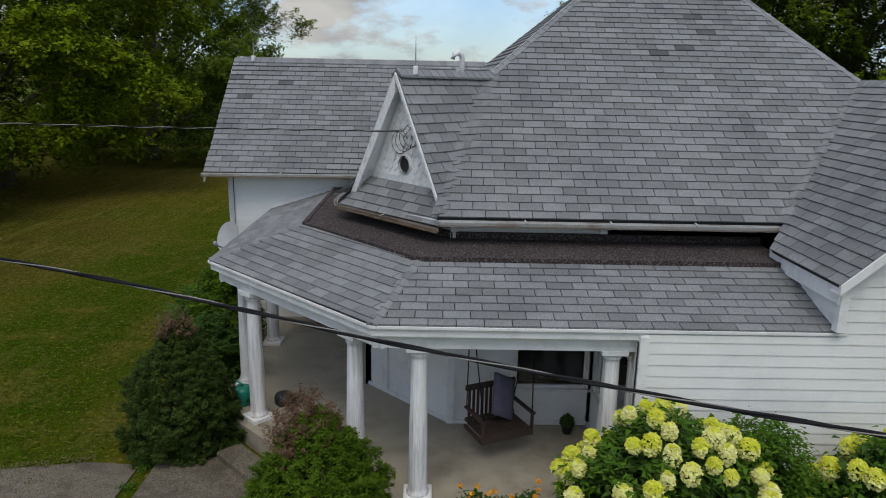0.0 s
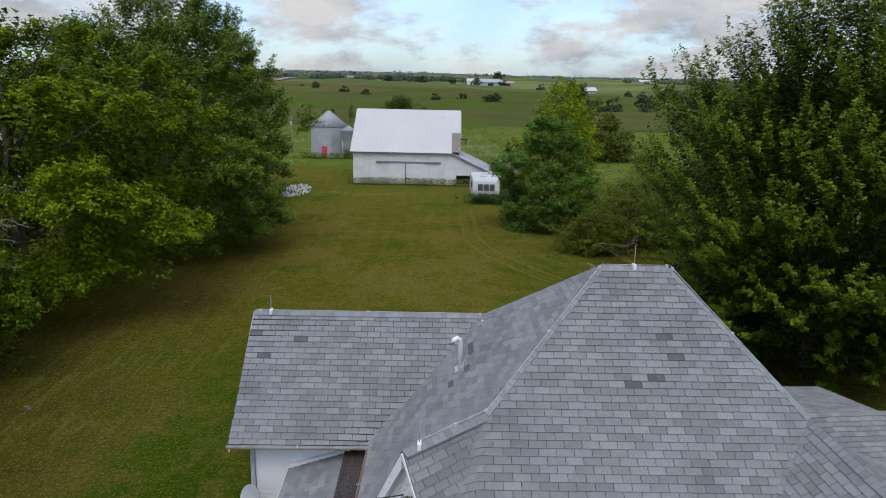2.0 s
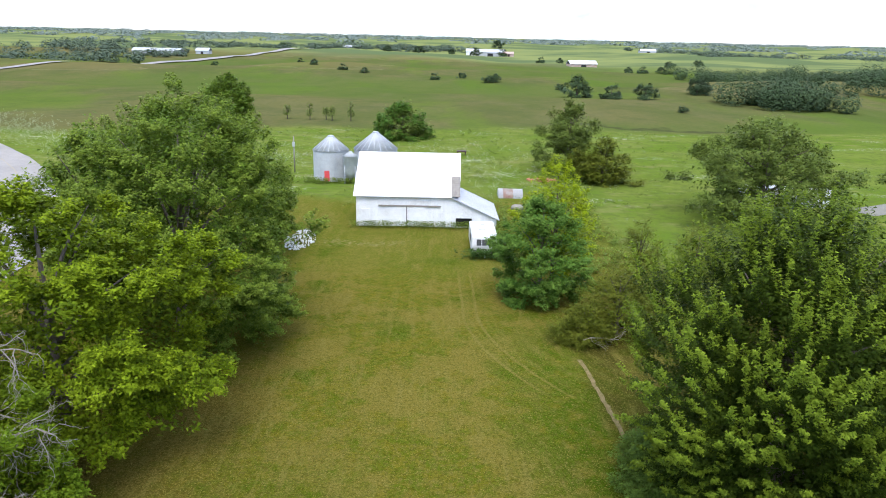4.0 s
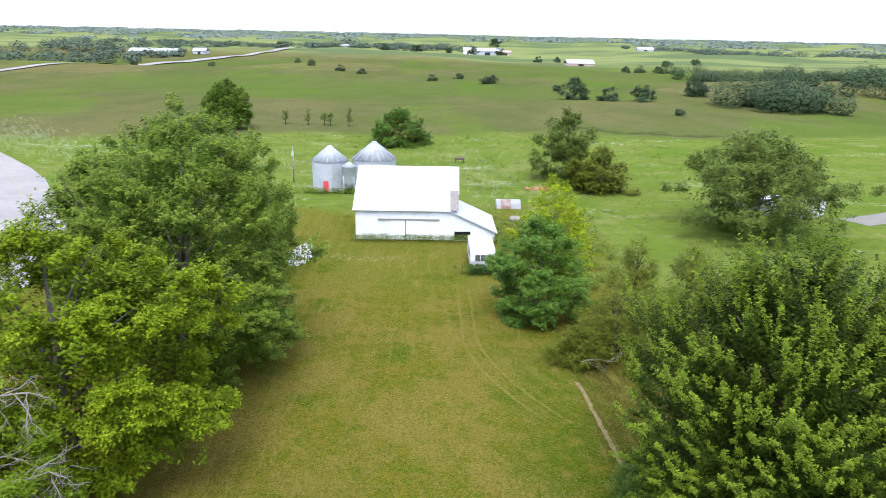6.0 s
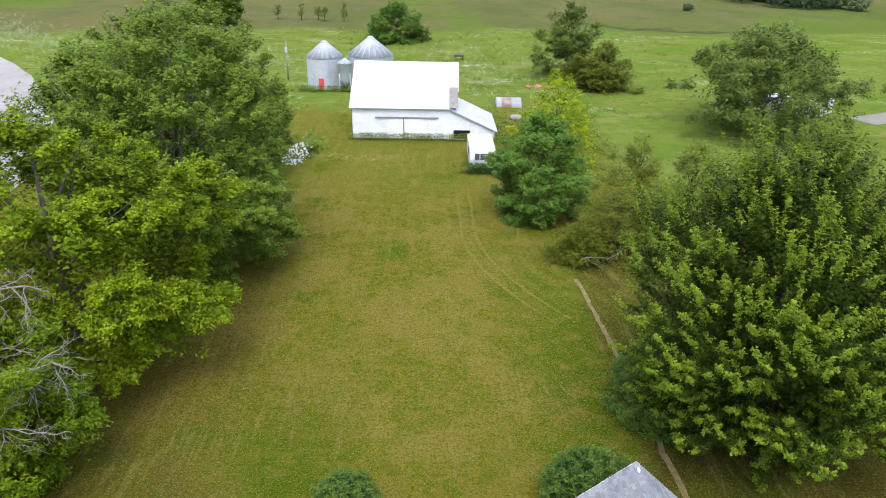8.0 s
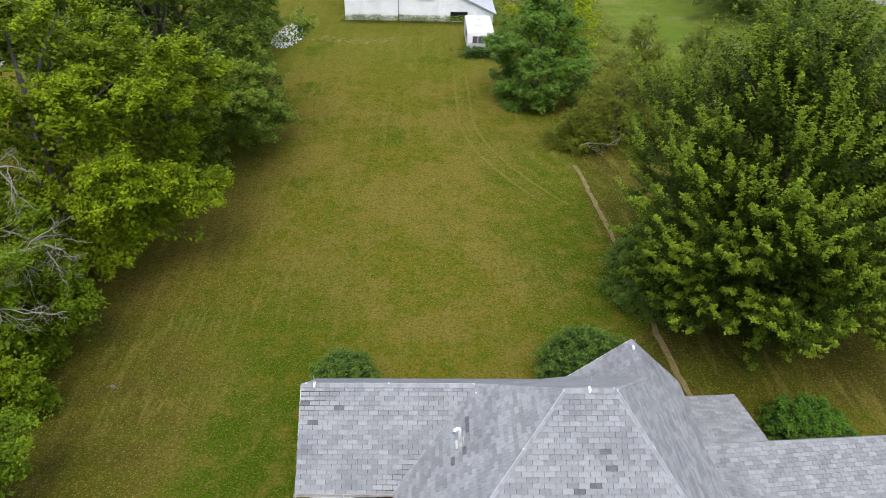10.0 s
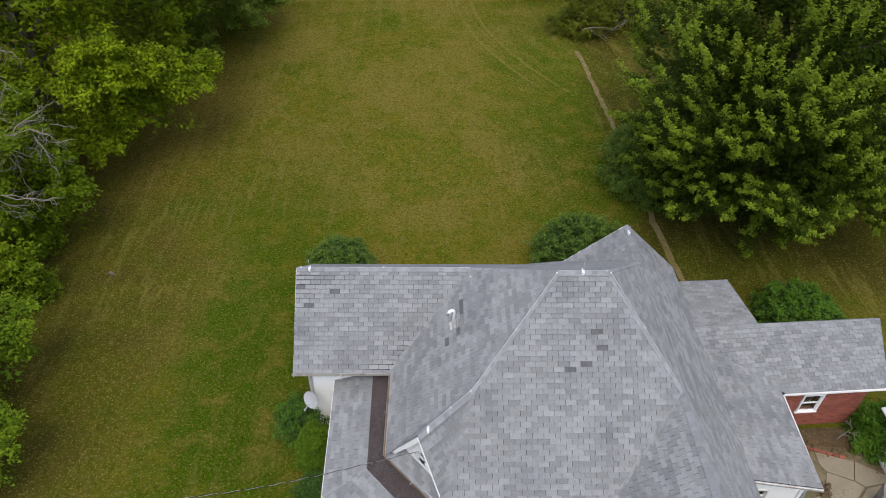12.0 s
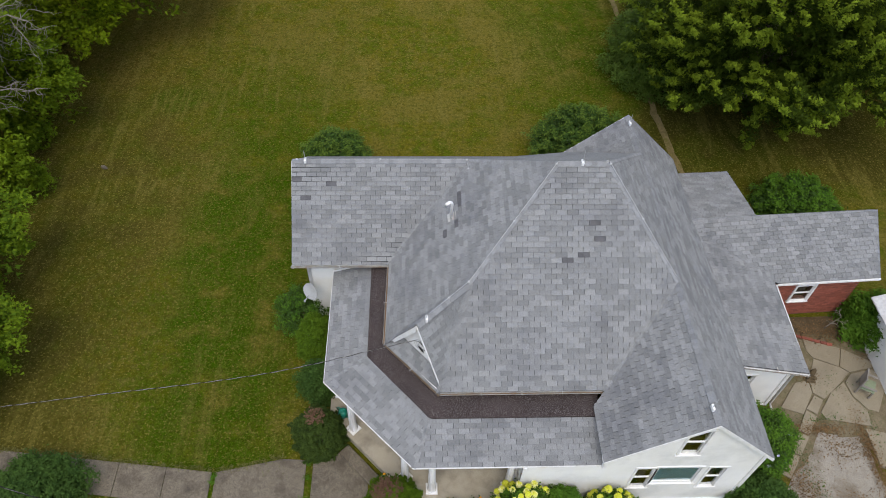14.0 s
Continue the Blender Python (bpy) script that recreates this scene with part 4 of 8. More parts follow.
board_wall("wall", (-4.55, 15.25), (-1.3, 15.25), [(0, GZ), (3.25, GZ), (3.25, 3.5), (0, 3.5)], (), "white clapboard wall of the west wing")
board_wall("wall", (-4.55, 19.7), (-4.55, 15.25), [(0, GZ), (4.45, GZ), (4.45, 3.9), (2.24, 5.7), (0, 3.9)], (), "white clapboard west gable wall")
for lo, hi in (((-4.5, 19.6, 0), (9.1, 19.75, 3.55)), ((9.0, 8.1, 0), (9.12, 19.6, 3.3))):
    part("wall", box(lo, hi), M_PAINT, house)
part("wall", prism([(4.9, 19.9, 3.5), (9.1, 19.9, 3.3), (7.0, 19.9, 5.5)], (0, 0.1, 0)), M_PAINT, house)


def front_door():
    w, p, d, outw = cham
    c = p + d * 0.925

    def slab(a, b, z0, z1, i, o):
        q = [c + d * x + Vector((0, 0, z)) + outw * i for x, z in ((a, z0), (b, z0), (b, z1), (a, z1))]
        return prism(q, outw * (o - i))

    door = part("door", slab(-0.4, 0.4, 0.32, 2.28, -0.06, -0.01), M_TRIM, house, "white panelled storm door")
    for a, b in ((-0.52, -0.4), (0.4, 0.52)):
        part("door_frame", slab(a, b, 0.3, 2.4, -0.05, 0.05), M_TRIM, door)
    part("door_frame", slab(-0.52, 0.52, 2.28, 2.4, -0.05, 0.05), M_TRIM, door)
    part("door_glass", slab(-0.28, 0.28, 1.35, 2.1, -0.012, -0.006), M_SCREEN, door, "dark door screen")
    part("door_panel", slab(-0.28, 0.28, 0.5, 1.15, -0.012, 0.004), M_TRIM, door)
    part("handle", slab(0.32, 0.36, 1.2, 1.32, -0.01, 0.05), M_GUTTER, door)


front_door()
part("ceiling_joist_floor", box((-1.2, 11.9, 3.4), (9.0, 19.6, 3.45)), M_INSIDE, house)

# ---- porch ----
PO = [(-3.68, 15.2), (-3.68, 10.84), (-0.92, 8.05), (4.76, 8.05)]
PI = [(-2.31, 15.2), (-2.31, 11.47), (-0.41, 9.38), (4.5, 9.38)]
ZO, ZI = 2.76, 3.2
roof_plane(house, [(*PO[1], ZO), (*PO[2], ZO), (*PI[2], ZI), (*PI[1], ZI)], "shingled porch slope on the cut corner", pieces=True)
roof_plane(house, [(*PO[2], ZO), (*PO[3], ZO), (*PI[3], ZI), (*PI[2], ZI)], "shingled porch slope along the front", pieces=True)
roof_plane(house, [(*PO[0], ZO), (*PO[1], ZO), (*PI[1], ZI), (*PI[0], ZI)], "shingled porch slope along the side")
for i in (1, 2):
    ridge_cap(house, (*PO[i], ZO), (*PI[i], ZI), M_SHINGLE, wide=0.07, drop=0.015)
flat = bmesh.new()
fv = [flat.verts.new(v) for v in ((-2.33, 15.2, 3.215), (-2.33, 11.46, 3.215), (-0.42, 9.36, 3.215), (4.62, 9.36, 3.215), (4.62, 10.37, 3.27), (0.1, 10.37, 3.27), (-1.28, 11.8, 3.27), (-1.28, 15.2, 3.27))]
for f in ((0, 1, 6, 7), (1, 2, 5, 6), (2, 3, 4, 5)):
    flat.faces.new([fv[i] for i in f])
geom = bmesh.ops.extrude_face_region(flat, geom=list(flat.faces))
bmesh.ops.translate(flat, verts=[e for e in geom["geom"] if isinstance(e, bmesh.types.BMVert)], vec=(0, 0, 0.03))
bmesh.ops.recalc_face_normals(flat, faces=flat.faces)
part("flat_roof", flat, M_ROLL, house, "low brown granulated roll roofing between porch and main roof")
for i in range(3):
    a, b = PI[i], PI[i + 1]
    part("roll_edge", beam((*a, 3.262), (*b, 3.262), 0.07, 0.07), M_ROLL, house, "torn lower edge of brown roll roofing")

# added dark strips cover the wall to imitate the eave's deep shadow
for a, b in (((4.62, 10.34), (0.12, 10.34)), ((0.08, 10.35), (-1.33, 11.79)), ((-1.34, 11.84), (-1.34, 15.2))):
    part("roll_upstand", beam((*a, 3.395), (*b, 3.395), 0.05, 0.22), M_ROLL, house, "dark brown strip on the wall, added for the shade under the eave")

# fascia, gutters and soffits
def gutter(p, q, outw, label="", mat=None, size=0.72):
    p, q, o = Vector(p), Vector(q), Vector((*outw, 0)).normalized()
    prof = [(0.0, 0.0), (0.0, -0.085), (0.03, -0.095), (0.065, -0.085), (0.09, -0.02), (0.086, 0.0), (0.08, -0.015), (0.06, -0.072), (0.03, -0.08), (0.012, -0.075), (0.012, 0.0)]
    prof = [(a * size, b * min(1.0, size * 1.25)) for a, b in prof]
    bm = bmesh.new()
    rings = [[bm.verts.new(e + o * a + Vector((0, 0, b))) for a, b in prof] for e in (p, q)]
    n = len(prof)
    for i in range(n):
        bm.faces.new((rings[0][i], rings[0][(i + 1) % n], rings[1][(i + 1) % n], rings[1][i]))
    for r in rings:
        bm.faces.new(r)
    bmesh.ops.recalc_face_normals(bm, faces=bm.faces)
    g = part("gutter", bm, mat or M_GUTTER, house, label or "weathered white metal gutter with rust streaks")
    part("leaf_litter", beam(p + o * 0.048 * size + Vector((0, 0, -0.045)), q + o * 0.048 * size + Vector((0, 0, -0.045)), 0.05 * size, 0.03), M_DEBRIS, g, "brown leaf litter in the gutter")
    k = max(2, int((q - p).length / 1.2))
    for i in range(1, k):
        e = p + (q - p) * i / k
        part("gutter_strap", beam(e + o * -0.1 + Vector((0, 0, 0.035)), e + o * 0.11 + Vector((0, 0, 0.006)), 0.025, 0.006), M_GUTTER, g)
    return g


gutter((-0.13, 9.965, 3.645), (4.7, 9.965, 3.645), (0, -1), size=0.85)
gutter((-1.77, 11.71, 3.53), (-0.14, 9.96, 3.53), (-0.73, -0.68), "brown stained gutter under the gable", M_OLDGUTTER, size=0.6)
gutter((-1.72, 14.75, 3.59), (-1.79, 11.72, 3.59), (-1, 0), size=0.85)
gutter((-5.02, 14.79, 3.57), (-1.75, 14.79, 3.59), (0, -1))
part("fascia", beam((4.5, 7.95, 3.36), (4.5, 9.7, 3.36), 0.05, 0.22), M_TRIM, house)
for p, q in ((A, (4.75, 9.96, 3.683)), (B, A), ((-1.72, 14.8, 3.6), B), (WL, WR)):
    pp, qq = Vector(p), Vector(q)
    d = (qq - pp).normalized()
    s = Vector((-d.y, d.x, 0))
    if s.y < 0 and abs(d.x) > 0.5:
        s = -s
    if abs(d.x) < 0.5:
        s = Vector((1, 0, 0))
    part("fascia", beam(pp + s * 0.06 + Vector((0, 0, -0.05)), qq + s * 0.06 + Vector((0, 0, -0.05)), 0.03, 0.04), M_TRIM, house)
    part("soffit", prism([pp + s * 0.1 + Vector((0, 0, -0.09)), qq + s * 0.1 + Vector((0, 0, -0.09)), qq + s * 0.5 + Vector((0, 0, -0.09)), pp + s * 0.5 + Vector((0, 0, -0.09))], (0, 0, 0.02)), M_TRIM, house)
# gable rakes
for ya, outs in ((7.86, -1), (20.1, 1)):
    for xe, ze in ((4.42, 3.39), (9.25, 3.457)):
        part("rake_board", prism([(7.0, ya + (0.02 if outs > 0 else -0.02), RZ + 0.005), (xe, ya + (0.02 if outs > 0 else -0.02), ze + 0.005), (xe, ya + (0.02 if outs > 0 else -0.02), ze - 0.12), (7.0, ya + (0.02 if outs > 0 else -0.02), RZ - 0.13)], (0, -outs * 0.05, 0)), M_TRIM, house)
        if outs < 0:
            part("soffit", prism([(7.0, ya + 0.03, RZ - 0.12), (xe, ya + 0.03, ze - 0.12), (xe, 8.06, ze - 0.12), (7.0, 8.06, RZ - 0.12)], (0, 0, 0.02)), M_TRIM, house)
for ze, ye in ((3.58, 14.8), (3.6, 20.1)):
    part("rake_board", prism([(-4.97, 17.46, 5.86), (-4.99, ye, ze - 0.04), (-4.99, ye, ze - 0.2), (-4.97, 17.46, 5.68)], (0.03, 0, 0)), M_TRIM, house)
part("cheek_board", prism([(4.56, 7.95, 2.78), (4.56, 9.6, 3.2), (4.56, 9.6, 3.42), (4.56, 7.95, 3.36)], (0.05, 0, 0)), M_TRIM, house, "small white cheek wall over the porch roof")
part("corner_post", box((4.5, 7.93, 2.8), (4.6, 8.04, 3.34)), M_TRIM, house)

for i in range(3):
    a, b = Vector((*PO[i], 0)), Vector((*PO[i + 1], 0))
    d = (b - a).normalized()
    o = Vector((d.y, -d.x, 0))
    if i == 0:
        o = Vector((-1, 0, 0))
    elif i == 2:
        o = Vector((0, -1, 0))
    else:
        o = Vector((-0.71, -0.70, 0))
    up = Vector((0, 0, 1))
    e = b if i < 2 else Vector((4.7, 8.05, 0))
    part("drip_edge", beam(a + up * 2.755 + o * 0.012, e + up * 2.755 + o * 0.012, 0.03, 0.03), M_TRIM, house)
    part("fascia", beam(a + up * 2.72 - o * 0.03, e + up * 2.72 - o * 0.03, 0.03, 0.1), M_TRIM, house)
    part("frieze", beam(a + up * 2.64 - o * 0.1, e + up * 2.64 - o * 0.1, 0.05, 0.05), M_TRIM, house)
    end = e if i < 2 else Vector((2.36, 8.05, 0))
    part("porch_beam", beam(a + up * 2.62 - o * 0.26, end + up * 2.62 - o * 0.26, 0.22, 0.2), M_TRIM, house, "white boxed porch beam")
ceil = bmesh.new()
cv = [ceil.verts.new(v) for v in ((-3.6, 15.2, 2.6), (-3.6, 10.9, 2.6), (-0.9, 8.12, 2.6), (2.3, 8.12, 2.6), (2.3, 10.4, 2.6), (0.1, 10.4, 2.6), (-1.3, 11.82, 2.6), (-1.3, 15.2, 2.6))]
for f in ((0, 1, 6, 7), (1, 2, 5, 6), (2, 3, 4, 5)):
    ceil.faces.new([cv[i] for i in f])
g = bmesh.ops.extrude_face_region(ceil, geom=list(ceil.faces))
bmesh.ops.translate(ceil, verts=[e for e in g["geom"] if isinstance(e, bmesh.types.BMVert)], vec=(0, 0, 0.02))
part("porch_ceiling", ceil, M_TRIM, house)
part("ledge", box((2.3, 8.1, 2.68), (4.6, 9.3, 2.7)), M_TRIM, house)
floor_bm = bmesh.new()
outline = [(-3.75, 15.25), (-3.75, 10.86), (-0.95, 8.0), (2.3, 8.0), (2.3, 10.42), (0.1, 10.42), (-1.28, 11.84), (-1.28, 15.25)]
fv = [floor_bm.verts.new((x, y, 0.3)) for x, y in outline]
for f in ((0, 1, 6, 7), (1, 2, 5, 6), (2, 3, 4, 5)):
    floor_bm.faces.new([fv[i] for i in f])
g = bmesh.ops.extrude_face_region(floor_bm, geom=list(floor_bm.faces))
bmesh.ops.translate(floor_bm, verts=[e for e in g["geom"] if isinstance(e, bmesh.types.BMVert)], vec=(0, 0, -0.4))
bmesh.ops.recalc_face_normals(floor_bm, faces=floor_bm.faces)
part("porch_floor", floor_bm, M_CONC, house, "stained tan concrete porch floor")


def column(x, y, turn=0.0):
    col = part("column", lathe((x, y, 0.37), [(0.145, 0), (0.145, 0.03), (0.125, 0.05), (0.122, 0.1), (0.12, 0.7), (0.1, 1.85), (0.1, 1.9), (0.118, 1.915), (0.118, 1.94), (0.103, 1.95), (0.103, 1.98), (0.13, 1.99)], 20), M_COLUMN, house, "round tapered white porch column with chipped paint")
    for nm, half, z0, z1 in (("base", 0.185, 0.3, 0.37), ("capital", 0.165, 2.355, 2.425)):
        bm = bmesh.new()
        add_box(bm, (-half, -half, z0), (half, half, z1), 0.008)
        bm.transform(Matrix.Translation((x, y, 0)) @ pose(0, 0, 0, 0, 0, turn))
        part(nm, bm, M_TRIM, col)
    return col


for x, y, tr in ((-3.42, 11.75, 0), (-2.92, 10.44, 45), (-3.4, 13.65, 0), (-1.2, 8.76, 45), (-0.36, 8.36, 0), (2.02, 8.36, 0)):
    column(x, y, tr)

# ---- east side: lean-to, brick annex, low block ----
roof_plane(house, [(9.3, 10.95, 3.32), (11.7, 10.95, 2.75), (11.84, 16.9, 2.72), (9.3, 17.4, 3.32)], "low shingled lean-to slope")
roof_plane(house, [(9.1, 19.8, 2.92), (11.6, 20.0, 2.86), (11.6, 17.05, 3.52), (9.1, 16.85, 3.58)])
AR_W, AR_E = (8.71, 16.75, 3.62), (16.23, 17.31, 3.5)
roof_plane(house, [AR_W, (9.3, 15.4, 2.97), (12.03, 14.66, 2.55), (15.83, 14.89, 2.55), AR_E], "grey shingled roof of the brick annex")
roof_plane(house, [AR_W, AR_E, (16.25, 17.85, 2.5), (9.0, 17.35, 2.5)], shingled=False)
ridge_cap(house, AR_W, AR_E)
part("flashing", beam((-3.7, 15.17, 2.86), (-2.25, 15.17, 3.32), 0.06, 0.13), M_TRIM, house, "pale flashing where the porch roof meets the wing")
part("fascia", beam((12.0, 14.64, 2.54), (15.85, 14.87, 2.54), 0.05, 0.08), M_TRIM, house)
part("fascia", beam((11.7, 10.95, 2.72), (11.85, 14.5, 2.7), 0.03, 0.05), M_TRIM, house)
part("fascia", beam((9.4, 10.93, 3.26), (11.7, 10.93, 2.72), 0.05, 0.1), M_TRIM, house)
lean = board_wall("wall", (9.12, 11.3), (11.4, 11.3), [(0, 0), (2.28, 0), (2.28, 2.7), (0, 3.1)], [(0.55, 1.2, 1.3, 2.1)], "white clapboard end wall of the lean-to")
window(lean, 0.55, 1.2, 1.3, 2.1)
part("wall", box((11.3, 11.4, 0), (11.42, 15.0, 2.65)), M_PAINT, house)
gutter((9.4, 10.93, 3.29), (11.72, 10.93, 2.74), (0, -1), size=0.7)
part("downspout", tube([(11.68, 10.9, 2.68), (11.66, 11.1, 2.5), (11.5, 11.22, 2.35), (11.5, 11.22, 0.2), (11.55, 10.9, 0.08)], 0.04, 8), M_GUTTER, house, "grey metal downspout at the lean-to corner")


def brick_wall():
    """The brick south wall of the annex, with one window."""
    p, q = Vector((11.7, 14.95, 0)), Vector((15.5, 15.18, 0))
    d = (q - p).normalized()
    o = Vector((d.y, -d.x, 0))
    length = (q - p).length
    op = (1.46, 2.12, 0.98, 1.9)
    core = bmesh.new()
    xs, zs = (0, op[0], op[1], length), (0, op[2], op[3], 2.6)
    grid = [[core.verts.new(p + d * a - o * 0.02 + Vector((0, 0, zz))) for a in xs] for zz in zs]
    for r in range(3):
        for c in range(3):
            if (r, c) != (1, 1):
                core.faces.new((grid[r][c], grid[r][c + 1], grid[r + 1][c + 1], grid[r + 1][c]))
    ext = bmesh.ops.extrude_face_region(core, geom=list(core.faces))
    bmesh.ops.translate(core, verts=[e for e in ext["geom"] if isinstance(e, bmesh.types.BMVert)], vec=-o * 0.2)
    bmesh.ops.recalc_face_normals(core, faces=core.faces)
    wall = part("wall", core, M_MORTAR, house, "red brick annex wall")
    me = bpy.data.meshes.new("brick")
    x, h, y = 0.096, 0.028, 0.02
    me.from_pydata([(-x, 0, -h), (x, 0, -h), (x, 0, h), (-x, 0, h), (-x, -y, -h), (x, -y, -h), (x, -y, h), (-x, -y, h)], [], [(4, 5, 6, 7), (0, 1, 5, 4), (1, 2, 6, 5), (2, 3, 7, 6), (3, 0, 4, 7)])
    me.materials.append(M_BRICK)
    turn = math.degrees(math.atan2(d.y, d.x))
    n = 0
    rest_v, rest_f = [], []
    for k in range(34):
        z = 2.56 - k * 0.075
        for i in range(19):
            a = 0.12 + i * 0.205 + (0.1 if k % 2 else 0)
            if a > length - 0.1 or (op[0] - 0.1 < a < op[1] + 0.1 and op[2] < z < op[3]) or z < 0.05:
                continue
            if n >= 300:
                m4 = Matrix.Translation(p + d * a - o * 0.022 + Vector((0, 0, z))) @ pose(0, 0, 0, 0, 0, turn)
                b0 = len(rest_v)
                rest_v += [m4 @ v.co for v in me.vertices]
                rest_f += [tuple(b0 + i2 for i2 in f.vertices) for f in me.polygons]
                continue
            ob = new("brick", me)
            ob.parent = wall
            ob.matrix_basis = Matrix.Translation(p + d * a - o * 0.022 + Vector((0, 0, z))) @ pose(0, 0, 0, 0, 0, turn)
            n += 1
    tagged(raw("brick", rest_v, rest_f, M_BRICK_REST, wall), "lower courses of red brick", kind="stuff")
    window((wall, p, d, o), *op, True, "white-framed window in the brick wall")


brick_wall()
part("wall", box((9.2, 17.15, 0), (15.4, 17.3, 2.55)), M_BRICK, house)
part("wall", prism([(15.42, 15.2, 0), (15.42, 17.3, 0), (15.42, 17.3, 3.3), (15.42, 17.2, 3.36), (15.42, 15.2, 2.55)], (0.1, 0, 0)), M_BRICK, house)


# ---- plants ----
def leaf_cloud(name, centres, outs, size, material, parent, rng, droop=0.25, label="", width=0.55, jitter=0.38, face=0.45):
    """One mesh of small pointed leaves, each at a centre, facing roughly along outs."""
    n = len(centres)
    nrm = outs * face + np.array((0, 0, 1.3 - face)) + rng.normal(0, jitter, (n, 3))
    nrm /= np.linalg.norm(nrm, axis=1)[:, None] + 1e-9
    tip = rng.normal(0, 1, (n, 3)) + outs * 0.6 + np.array((0, 0, -droop * 2))
    tip -= nrm * np.sum(tip * nrm, axis=1)[:, None]
    tip /= np.linalg.norm(tip, axis=1)[:, None] + 1e-9
    side = np.cross(nrm, tip)
    s = (size * rng.uniform(0.6, 1.35, n))[:, None]
    v = np.empty((n, 3, 3))
    v[:, 0] = centres - tip * s * 0.45 + side * s * width * 0.5
    v[:, 1] = centres - tip * s * 0.45 - side * s * width * 0.5
    v[:, 2] = centres + tip * s * 0.55 - nrm * s * 0.08
    me = bpy.data.meshes.new(name)
    me.vertices.add(3 * n)
    me.loops.add(3 * n)
    me.polygons.add(n)
    me.vertices.foreach_set("co", v.reshape(-1).astype(np.float32))
    me.loops.foreach_set("vertex_index", np.arange(3 * n, dtype=np.int32))
    me.polygons.foreach_set("loop_start", np.arange(0, 3 * n, 3, dtype=np.int32))
    me.materials.append(material)
    me.update()
    ob = new(name, me)
    if parent:
        ob.parent = parent
    if label:
        tagged(ob, label)
    return ob


def shell(lobes, n, rng, inner=0.55, low=-0.6):
    """Points near the outside of a union of ellipsoids (x, y, z, rx, ry, rz), with their outward ways."""
    lobes = np.array(lobes, float)
    wgt = (lobes[:, 3] * lobes[:, 4] + lobes[:, 4] * lobes[:, 5] + lobes[:, 3] * lobes[:, 5])
    pts, outs = [], []
    got = 0
    while got < n:
        k = rng.choice(len(lobes), size=n, p=wgt / wgt.sum())
        d = rng.normal(0, 1, (n, 3))
        d /= np.linalg.norm(d, axis=1)[:, None]
        keep = d[:, 2] > low
        k, d = k[keep], d[keep]
        r = 1 - (1 - inner) * rng.random(len(k)) ** 2.2
        p = lobes[k, :3] + d * lobes[k, 3:] * r[:, None]
        q = (p[:, None, :] - lobes[None, :, :3]) / lobes[None, :, 3:]
        deep = np.min(np.linalg.norm(q, axis=2), axis=1)
        ok = deep > inner - 0.02
        o = d / lobes[k, 3:]
        o /= np.linalg.norm(o, axis=1)[:, None]
        pts.append(p[ok])
        outs.append(o[ok])
        got += int(ok.sum())
    return np.concatenate(pts)[:n], np.concatenate(outs)[:n]


def sprays(pts, outs, per, rng, spread, length, lift=0.25):
    """Leaves strung along short twigs that grow out of each point."""
    n = len(pts)
    way = outs + rng.normal(0, 0.45, (n, 3)) + np.array((0, 0, lift))
    way /= np.linalg.norm(way, axis=1)[:, None]
    t = rng.random((n, per, 1)) ** 0.8
    c = pts[:, None, :] + way[:, None, :] * (t - 0.45) * length + rng.normal(0, 1, (n, per, 3)) * spread * (1.15 - 0.75 * t)
    o = np.repeat(outs[:, None, :], per, axis=1) * 0.6 + way[:, None, :] * 0.5
    return c.reshape(-1, 3), o.reshape(-1, 3)


def tree(name, label, base, lobes, seed, leaf, clumps, per, size, spread, length, trunk_r=0.3, inner=0.55, lift=0.25, droop=0.25, group="", low=-0.6, bark=None):
    rng = np.random.default_rng(seed)
    root = thing(name, label, "tree", group)
    x, y = base
    z = ground_z(x, y)
    lob = np.array(lobes)
    top = lob[:, 2].max()
    bm = bmesh.new()
    mid = (lob[0, 0], lob[0, 1], lob[0, 2])
    line = [(x, y, z - 0.1), (x + 0.05, y, z + (mid[2] - z) * 0.3), (x * 0.5 + mid[0] * 0.5, y * 0.5 + mid[1] * 0.5, z + (mid[2] - z) * 0.7), mid, (mid[0], mid[1], top)]
    add_tube(bm, line, [trunk_r * 1.35, trunk_r, trunk_r * 0.8, trunk_r * 0.55, trunk_r * 0.12], 9)
    part("trunk", bm, bark or M_BARK, root)
    for i in range(1, len(lob)):
        c = Vector(lob[i, :3])
        f = 0.25 + 0.5 * min(1.0, max(0.0, (c.z - z) / max(0.1, top - z))) * 0.8
        s = Vector((x, y, z)).lerp(Vector((mid[0], mid[1], top)), f)
        h = s.lerp(c, 0.5) + Vector((0, 0, 0.12 * (c - s).length))
        part("limb", tube([s, h, c + (c - s) * 0.25], [trunk_r * 0.45, trunk_r * 0.28, trunk_r * 0.06], 6), bark or M_BARK, root)
    pts, outs = shell(lobes, clumps, rng, inner, low)
    c, o = sprays(pts, outs, per, rng, spread, length, lift)
    leaf_cloud("crown", c, o, size, leaf, root, rng, droop)
    return root


R = np.random.default_rng


